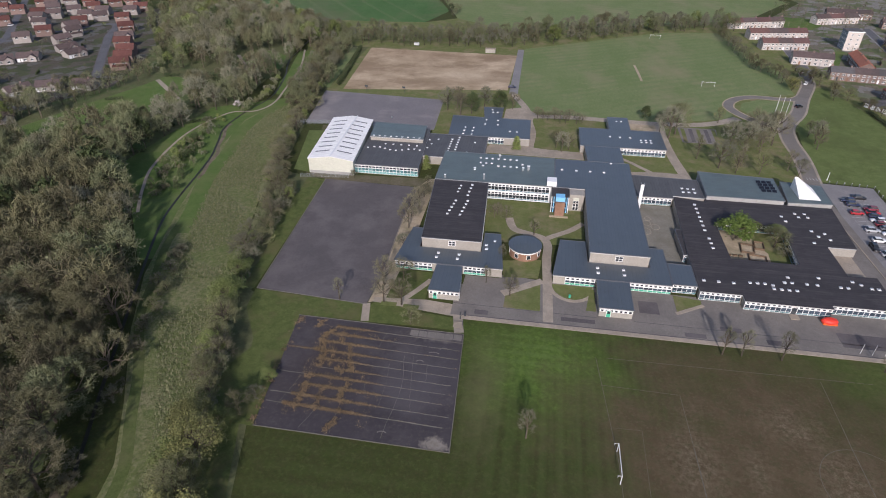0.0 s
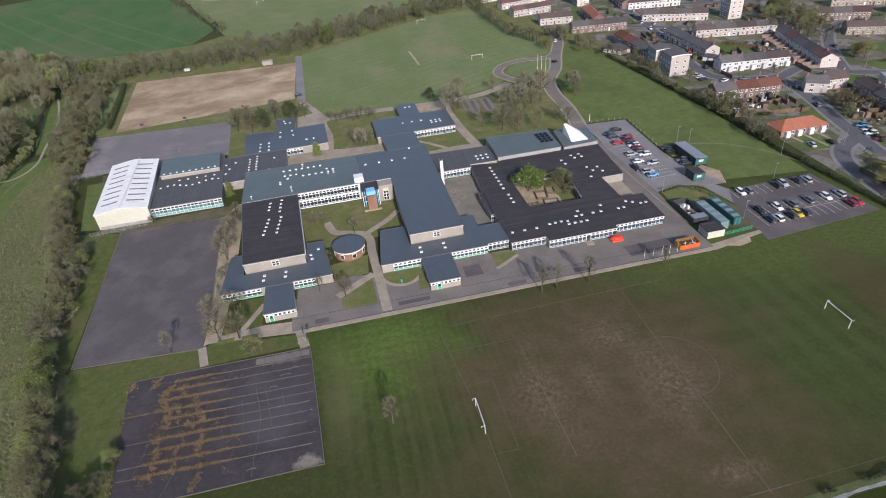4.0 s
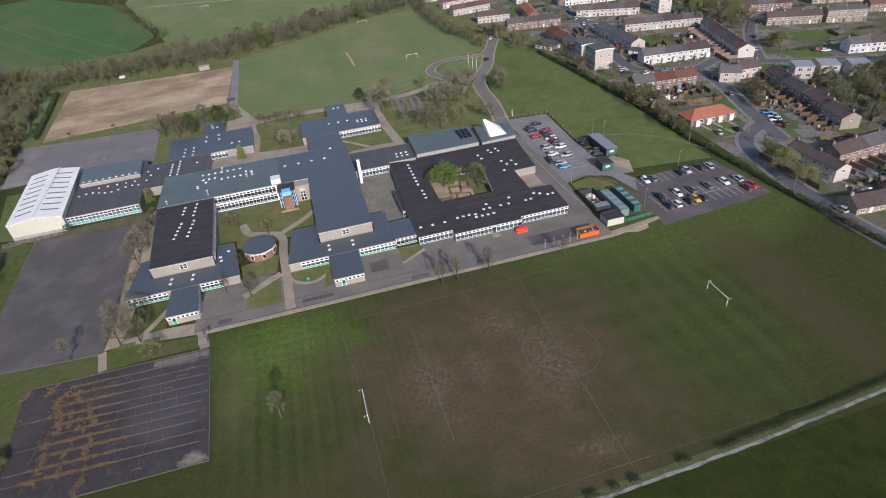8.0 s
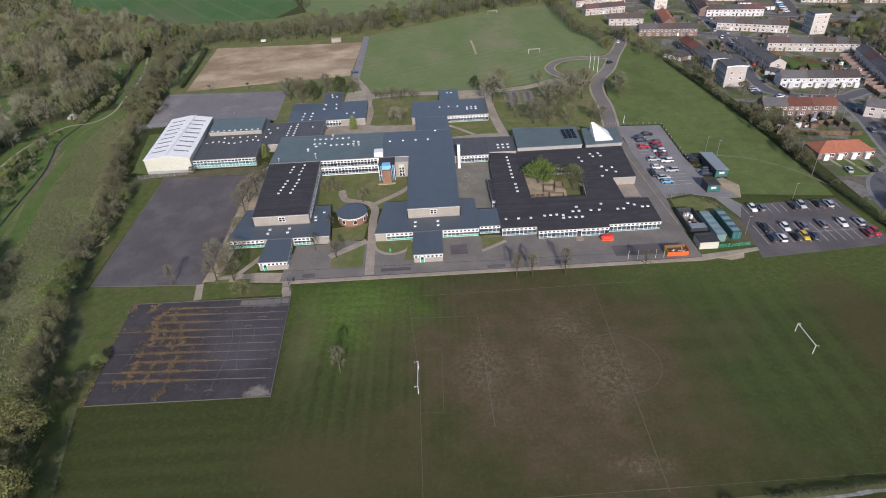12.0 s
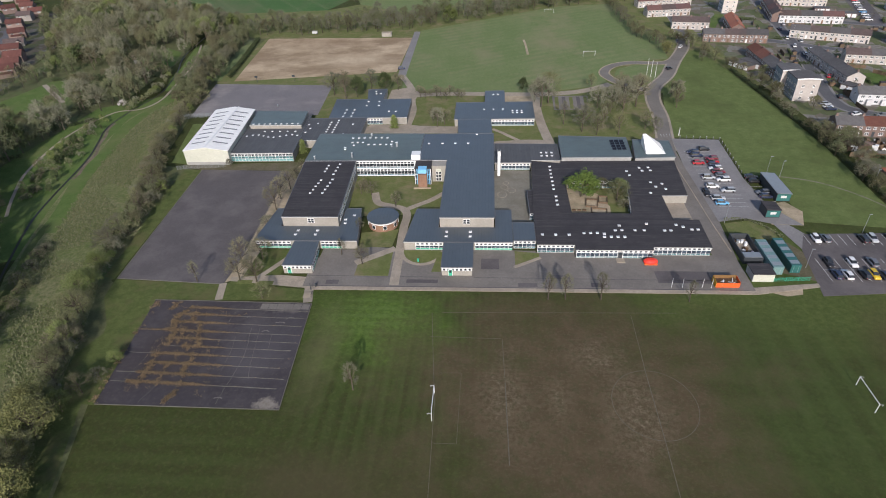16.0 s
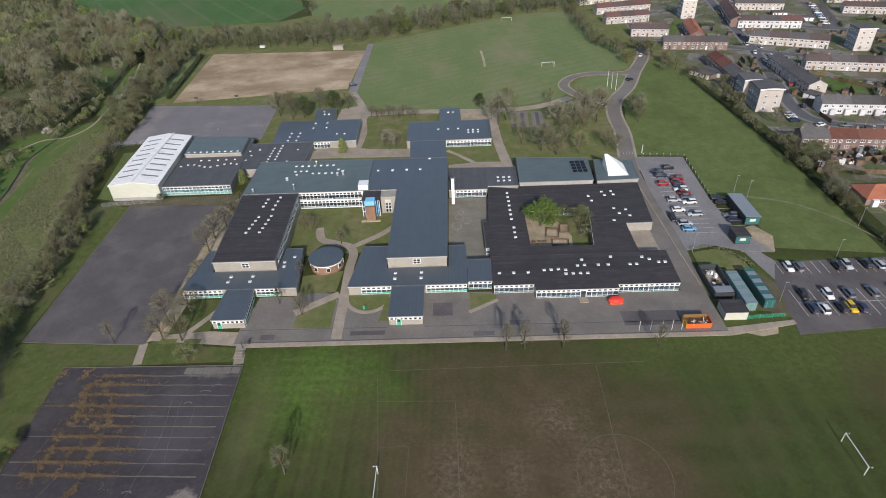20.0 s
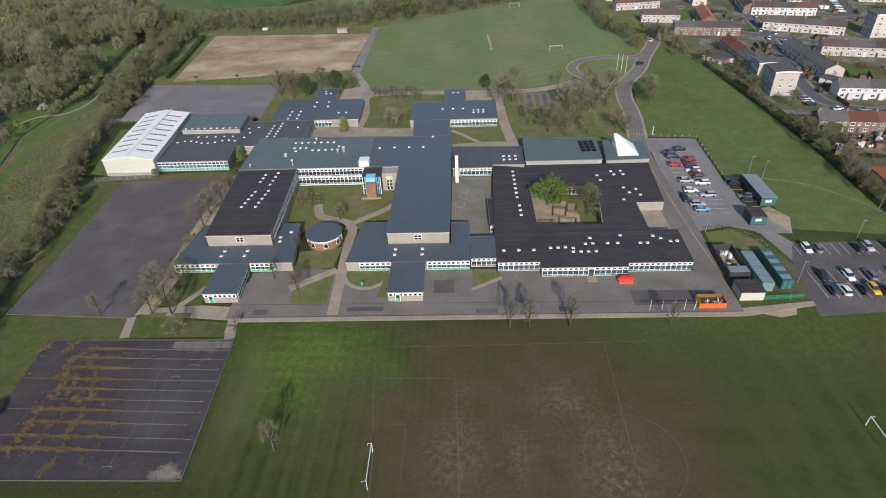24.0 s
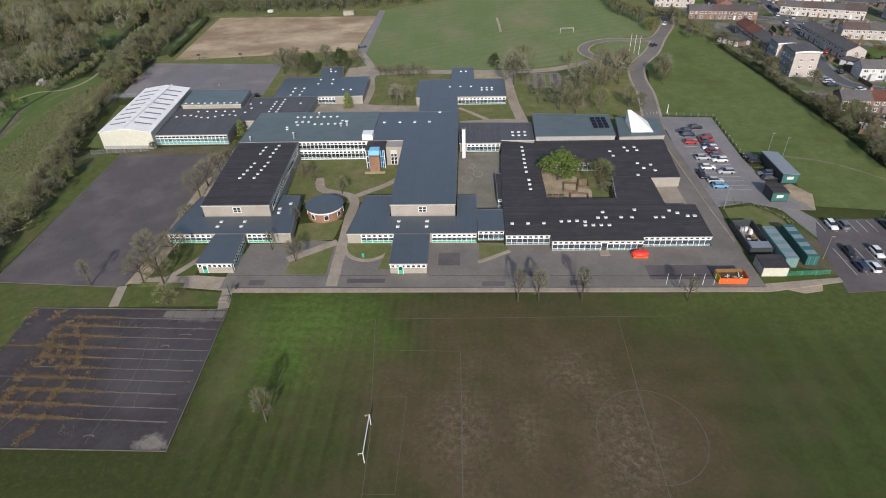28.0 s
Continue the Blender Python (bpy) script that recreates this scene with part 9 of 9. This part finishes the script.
for k in range(16):
    j = tagged(holder("scrap_item", Matrix.Translation((84.2 + SC.uniform(0, 3), -10 + SC.uniform(0, 7.5), 0.17)) @ Matrix.Rotation(SC.uniform(0, 3), 4, "Z")), SC.choice(("white discarded appliance in the compound", "rusty scrap box in the compound", "grey discarded cabinet in the compound")), "scrap")
    part("casing", box(-0.4, 0.4, -0.3, 0.3, 0, SC.uniform(0.4, 1.2), 0.04), SC.choice(("white", "scrap", "lead", "white")), j)
    part("lid", box(-0.42, 0.42, -0.32, 0.32, 0.001 - 0.02, 0.03), "dark_trim", j)


def mesh_fence(label, pts, h=2.0, mat_key="green_panel"):
    f = tagged(holder("mesh_fence", Matrix.Translation((*pts[0], 0))), label, "fence")
    for a, b in zip(pts, pts[1:]):
        L = math.hypot(b[0] - a[0], b[1] - a[1])
        n = max(1, int(L / 2.5))
        t = Matrix.Translation((a[0] - pts[0][0], a[1] - pts[0][1], 0)) @ Matrix.Rotation(math.atan2(b[1] - a[1], b[0] - a[0]), 4, "Z")
        for i in range(n):
            x0 = L * i / n
            part("post", box(x0 - 0.04, x0 + 0.04, -0.04, 0.04, -0.1, h), mat_key, f).matrix_basis = t
            bm = bmesh.new()
            for k in range(9):
                z = 0.1 + (h - 0.15) * k / 8
                add_box(bm, x0 + 0.04, x0 + L / n - 0.04, -0.012, 0.012, z - 0.012, z + 0.012)
            for k in range(10):
                xx = x0 + 0.1 + (L / n - 0.2) * k / 9
                add_box(bm, xx - 0.012, xx + 0.012, -0.024, -0.012, 0.1, h - 0.05)
            part("mesh_panel", bm, mat_key, f).matrix_basis = t


mesh_fence("green welded mesh fence round the compound", [(87.8, -21.2), (97.2, -20.7)], 1.3)
mesh_fence("grey mesh fence behind the sports hall", [(-124, 96), (-106, 97)], 1.8, "lead")

# sheds
def shed(x, y, w, d, h, roof, label):
    s = tagged(holder("shed", Matrix.Translation((x, y, 0.05))), label, "shed")
    part("wall", box(0.1, w - 0.1, 0.15, d - 0.1, 0, h - 0.15), "dark_trim", s)
    bm = box(-0.15, w + 0.15, -0.1, d + 0.1, h - 0.15, h)
    for v in bm.verts:
        v.co.z += 0.35 * (1 - v.co.x / w)
    part("roof", bm, roof, s)
    part("front_panel", box(0.15, w - 0.15, 0.0, 0.14, 0.3, h - 0.2), "container_dark", s)
    part("sign", box(w * 0.3, w * 0.7, -0.04, 0, h * 0.45, h * 0.75), "line", s)
    for px in (0.05, w - 0.15):
        part("corner_post", box(px, px + 0.12, -0.02, 0.1, 0, h - 0.15), "dark_trim", s)


shed(104.2, 20.0, 4.4, 14.0, 2.8, "lead", "long store shed with grey-blue roof and green front")
shed(97.4, 10.2, 4.2, 5.0, 2.7, "roof_black", "small store shed with black roof and green front")
hut = tagged(holder("equipment_hut", Matrix.Translation((-53, 225.5, 0))), "low pale concrete equipment hut", "hut")
part("wall", box(0, 6, 0, 3, -0.1, 2.2), "stone", hut)
part("roof", box(-0.2, 6.2, -0.2, 3.2, 2.2, 2.4), "concrete", hut)
trailer = tagged(holder("trailer", Matrix.Translation((-100, 235, 0))), "white box trailer by the hedge", "trailer")
part("box_body", box(0, 3.2, 0, 1.8, 0.5, 1.9, 0.05), "eaves", trailer)
for wx in (1.2, 2.8):
    bm = bmesh.new()
    bmesh.ops.create_cone(bm, cap_ends=True, segments=12, radius1=0.32, radius2=0.32, depth=0.2, matrix=Matrix.Translation((wx, 0.0, 0.32)) @ Matrix.Rotation(radians(90), 4, "X"))
    part("wheel", bm, "rubber", trailer)

# courtyard garden: timber-edged beds and low walls
for x, y, w, d in ((45.0, 16.6, 3.6, 4.6), (49.4, 19.0, 2.6, 4.0), (46.2, 12.2, 4.6, 3.2)):
    bed = tagged(holder("garden_bed", Matrix.Translation((x, y, 0.05)) @ Matrix.Rotation(radians(-8), 4, "Z")), "open bed with worn timber edging in the courtyard", "garden bed")
    for b4 in ((0, w, -0.12, 0.12), (0, w, d - 0.12, d + 0.12), (-0.12, 0.12, 0.12, d - 0.12), (w - 0.12, w + 0.12, 0.12, d - 0.12)):
        part("edging", box(*b4, 0, 0.65, 0.03), "fence_wood", bed)
    part("soil", box(0.12, w - 0.12, 0.12, d - 0.12, 0, 0.12), "sand", bed)
ground_piece("lawn_courtyard", [(51.8, 9.2), (58.6, 9.0), (59.2, 28.6), (47, 28.8), (50.4, 24), (52.6, 17)], "lawn", 0.075, "weedy green side of the courtyard garden", "lawn")
ground_piece("garden_paving", rect(46, 51.6, 9.6, 11.8), "concrete", 0.09, "pale slab terrace in the courtyard garden", "paving")
for i in range(7):
    p = tagged(holder("planter", Matrix.Translation((41 + (i % 4) * 1.6, 11 + (i // 4) * 3.4, 0.05))), "low timber garden planter", "planter")
    part("box_side", box(-0.55, 0.55, -0.35, 0.35, 0, 0.4, 0.02), "fence_wood", p)
    part("soil", box(-0.5, 0.5, -0.3, 0.3, 0.4, 0.43), "scrap", p)

# old court: cracked joints and weeds
COURT_Y = [-35.35, -38.05, -40.95, -44.05, -46.7, -49.35, -52.0, -54.95, -58.1, -60.95]
CR = random.Random(17)


def joint_y(y, x):
    return y - 0.033 * (x + 46)


for k, y in enumerate(COURT_Y):
    x = -72.5 + 0.06 * (-32 - y) if k in (3, 6, 8, 9) else -64.5 + CR.uniform(0, 2)
    while x < -33:
        L = CR.uniform(6, 13)
        pts = [(min(x + L * i / 5, -31.2), joint_y(y, x + L * i / 5) + CR.uniform(-0.07, 0.07)) for i in range(6) if x + L * i / 5 < -30.8]
        if len(pts) > 1:
            ground_strip("court_joint", pts, CR.uniform(0.13, 0.26), "dry_joint", 0.135, "open joint of the old court grown with dry grass", "court joint")
        x += L + CR.uniform(0.0, 0.3)
CRACKS = [[(-44.3, -42.0), (-42.7, -52.1), (-43.7, -62.9), (-43.9, -66.0)], [(-47.1, -45.3), (-46.4, -52), (-46.6, -57.8)], [(-42.1, -42.0), (-40.6, -52.6), (-39.3, -58.7)], [(-54.8, -60.5), (-54.5, -66.2)],
          [(-57.7, -40.5), (-56.8, -45), (-55.2, -48.5)], [(-51, -51.8), (-50.4, -55)], [(-59.5, -61), (-61.2, -66)], [(-38.5, -44), (-37.8, -49.2)], [(-61.5, -35), (-63.9, -41), (-63, -49)], [(-50.2, -35.2), (-51, -41)], [(-66, -52), (-68, -61)]]
for pts in CRACKS:
    line_pts = [(x + CR.uniform(-0.12, 0.12), y) for x, y in curve_points(pts, 5)]
    ground_strip("court_crack", line_pts, CR.uniform(0.04, 0.08), "dry_joint", 0.1345, "crack across the old court", "court crack")
for x, y, w, d in ((-35.4, -38.6, 1.0, 0.5), (-46.3, -38.3, 0.4, 0.3), (-37.6, -40.2, 1.2, 0.3), (-44, -64.5, 0.9, 0.35), (-40.3, -43.4, 0.8, 0.4)):
    ground_strip("court_scar", [(x + w * math.cos(k), y + d * math.sin(k)) for k in (0, 0.9, 1.7, 2.6, 3.5)], 0.22, "tarmac_front", 0.131, "pale scraped mark on the old court", "court scar")
ground_strip("kerb", [(-31.5, -32.7), (-29.7, -67.1)], 0.16, "dry_joint", 0.2, "pale concrete kerb of the old court", "kerb")
ground_strip("kerb", [(-29.7, -67.1), (-70.7, -66.9)], 0.16, "dry_joint", 0.2, "pale concrete kerb of the old court", "kerb")
ground_strip("kerb", [(-31.5, -32.5), (-74.2, -31.9)], 0.16, "dry_joint", 0.2, "pale concrete kerb of the old court", "kerb")
verts, faces = [], []


def weed(x, y, h, n, spread=0.16):
    for k in range(n):
        a = CR.uniform(0, 6.28)
        p = Vector((x + CR.gauss(0, spread), y + CR.gauss(0, spread), 0.12))
        q = p + Vector((math.cos(a) * h * 0.6, math.sin(a) * h * 0.6, h * CR.uniform(0.5, 1.1)))
        s = Vector((-math.sin(a), math.cos(a), 0)) * CR.uniform(0.03, 0.07)
        k0 = len(verts)
        verts.extend([p - s, p + s, q])
        faces.append((k0, k0 + 1, k0 + 2))


# dense rows of dead weeds along the joints, thinning out eastwards
for k, y in enumerate(COURT_Y):
    west, thick, fade = ((-63, -58, -50), (-63.5, -57, -48), (-64.5, -56, -48), (-72, -55.5, -46), (-63.5, -57, -50), (-59, -55, -46), (-64, -52.5, -45), (-64, -51, -44), (-66, -52, -44), (-67, -51.5, -46))[k]
    x = west
    while x < -31.5:
        clump = 0.5 + 0.5 * noise.noise(Vector((x * 0.55, y * 3.0, 1)))
        strong = 1.0 if x < thick else max(0.0, (fade - x) / (fade - thick)) if x < fade else 0.0
        if k == 3 and x < -66:
            strong = 0.5
        weed(x, joint_y(y, x), 0.12 + 0.24 * strong * (0.5 + clump), int(3 * clump + 20 * strong * (0.35 + clump) + 3 * (clump > 0.7)), 0.07 + 0.17 * strong)
        x += 0.16
for pts, width, count in (([(-63.2, -35.2), (-65.0, -39.2), (-63.6, -43.3), (-63.0, -48.6)], 0.42, 420), ([(-57.9, -40.6), (-56.7, -44.8), (-55.2, -48.6)], 0.26, 190), ([(-58.8, -48.3), (-55.0, -52.7), (-55.4, -55.8), (-54.5, -59.3), (-54.4, -64.4)], 0.30, 260),
                          ([(-64.6, -51.6), (-63.6, -55.9), (-64.3, -61)], 0.40, 230), ([(-67.3, -33.2), (-67.8, -35.4)], 0.5, 70), ([(-61.0, -36.5), (-60.3, -39.5)], 0.5, 60), ([(-61.2, -43), (-60.6, -48.8)], 0.3, 60), ([(-60.0, -55), (-59.6, -61.2)], 0.3, 70), ([(-54.6, -63.5), (-55.6, -66.4)], 0.4, 80), ([(-73.3, -33), (-72.9, -46), (-71.4, -66)], 0.5, 200)):
    run = curve_points(pts, 12)
    for k in range(count // 2):
        x, y = run[CR.randrange(len(run))]
        if noise.noise(Vector((x * 0.8, y * 0.8, 7))) < -0.3:
            continue
        weed(x + CR.gauss(0, width), y + CR.uniform(-0.4, 0.4), CR.uniform(0.15, 0.46), 17, 0.22)
for k in range(1200):
    x, y = CR.uniform(-66.5, -47), CR.uniform(-64, -34.5)
    if noise.noise(Vector((x * 0.30, y * 0.42, 11))) > 0.08 + 0.02 * (x + 62):
        weed(x, y, CR.uniform(0.10, 0.30), 7, 0.22)
weeds = tagged(new("court_weeds", data_mesh("court_weeds", verts, faces, "russet")), "russet dead weeds growing from the court joints", "weeds", kind="stuff")
# tussocks of the meadow
MR = random.Random(3)
verts, faces = [], []
for x, y in scatter(MEADOW, 0.8, MR):
    if noise.noise(Vector((x * 0.06, y * 0.06, 3))) < -0.25:
        continue
    if min((x - a) ** 2 + (y - b) ** 2 for a, b in MOWN) < 20:
        continue
    h = MR.uniform(0.2, 0.6)
    for k in range(6):
        a = MR.uniform(0, 6.28)
        p = Vector((x + MR.gauss(0, 0.2), y + MR.gauss(0, 0.2), 0.02))
        q = p + Vector((math.cos(a) * h, math.sin(a) * h, h))
        s = Vector((-math.sin(a), math.cos(a), 0)) * 0.12
        k0 = len(verts)
        verts.extend([p - s, p + s, q])
        faces.append((k0, k0 + 1, k0 + 2))
M["tussock"] = leaves("pale_dry_grass", (0.075, 0.100, 0.034), (0.235, 0.225, 0.120))
tagged(new("meadow_grass", data_mesh("meadow_grass", verts, faces, "tussock")), "pale tussocks of rough meadow grass", "grass", kind="stuff")

mesh_fence("grey mesh fence beside the sports hall", [(-103, 44), (-98, 44.6), (-92.5, 45.2), (-85, 46)], 1.6, "lead")
mesh_fence("grey mesh fence north of the sports hall", [(-124, 94), (-118, 95), (-112, 95.8)], 1.8, "lead")

# roof plant on the classroom block
for x, y, w, h in ((-19.7, 49.9, 0.7, 1.5), (-21.6, 49.5, 0.6, 1.0), (-34.5, 40.4, 0.45, 1.9), (-47.9, 39.6, 0.45, 1.1), (-30.6, 59.1, 0.5, 0.9), (-38.5, 47.5, 0.6, 0.7)):
    lx, ly = rel(green, (x, y))[0]
    cowl = part("roof_vent", box(lx - w / 2, lx + w / 2, ly - w / 2, ly + w / 2, TALL + 0.02, TALL + h, 0.05), "lead", green, "grey metal roof vent")
    part("vent_cap", box(lx - w * 0.7, lx + w * 0.7, ly - w * 0.7, ly + w * 0.7, TALL + h, TALL + h + 0.12, 0.03), "white", cowl)


def litter_bin(x, y, mat_key, label):
    b = tagged(holder("litter_bin", Matrix.Translation((x, y, 0.1))), label, "litter bin")
    part("body", drum(0.28, 0.0, 0.85, 0.32, 14), mat_key, b)
    part("lid", drum(0.34, 0.85, 0.95, 0.2, 14), mat_key, b)


litter_bin(-5.7, -13.6, "green_panel", "bright green litter bin on the lawn edge")
litter_bin(-32.2, -25.4, "dark_trim", "dark litter bin beside the path")
litter_bin(-83.7, 107.8, "lead", "grey litter bin on the tarmac court")
for x, y in ((-105.3, 142.6), (-85.9, 143.3)):
    p = tagged(holder("basketball_post", Matrix.Translation((x, y, 0))), "dark basketball post with backboard by the court", "basketball post")
    part("pole", box(-0.08, 0.08, -0.08, 0.08, -0.1, 3.2), "dark_trim", p)
    part("backboard", box(-0.8, 0.8, -0.5, -0.44, 2.6, 3.5), "dark_trim", p)
    part("hoop_arm", box(-0.06, 0.06, -0.44, 0.0, 2.95, 3.05), "dark_trim", p)
# steps up from the old court
steps = tagged(holder("garden_steps", Matrix.Translation((-33.5, -28.2, 0.06))), "pale concrete steps to the old court", "steps")
for k in range(5):
    part("tread", box(-1.1, 1.1, -0.35 - 0.42 * k, 0.05 - 0.42 * k, -0.05, 0.30 - 0.055 * k, 0.02), "concrete", steps)
for k in range(3):
    part("rail_post", box(1.2, 1.26, -2.0 + 0.9 * k, -1.94 + 0.9 * k, -0.1, 1.0), "dark_trim", steps)
part("handrail", box(1.19, 1.27, -2.05, -0.1, 0.95, 1.02), "dark_trim", steps)
# inner yard: low lobby wing with white window wall
lobby = wing("lobby_wing", "low dark-roofed lobby beside the inner yard", [(26.6, 8.4), (29.2, 8.4), (29.1, 23.0), (26.4, 23.0)], 2.6, roof="roof_black", wall="stone")
bands(lobby, 0.1, "black", ((26.75, 8.58), (28.95, 8.58)))

for x, y in ((150.5, 30), (172, 60), (176, 84), (160, 122), (173, 150), (185, 205), (200, 70), (228, 80), (143.5, -25), (160, 16), (210, 236), (240, 60)):
    pole("street_lamp", "slim grey street lamp on the estate road", x, y, 6.5, 0.07, "lead", cat="street lamp")
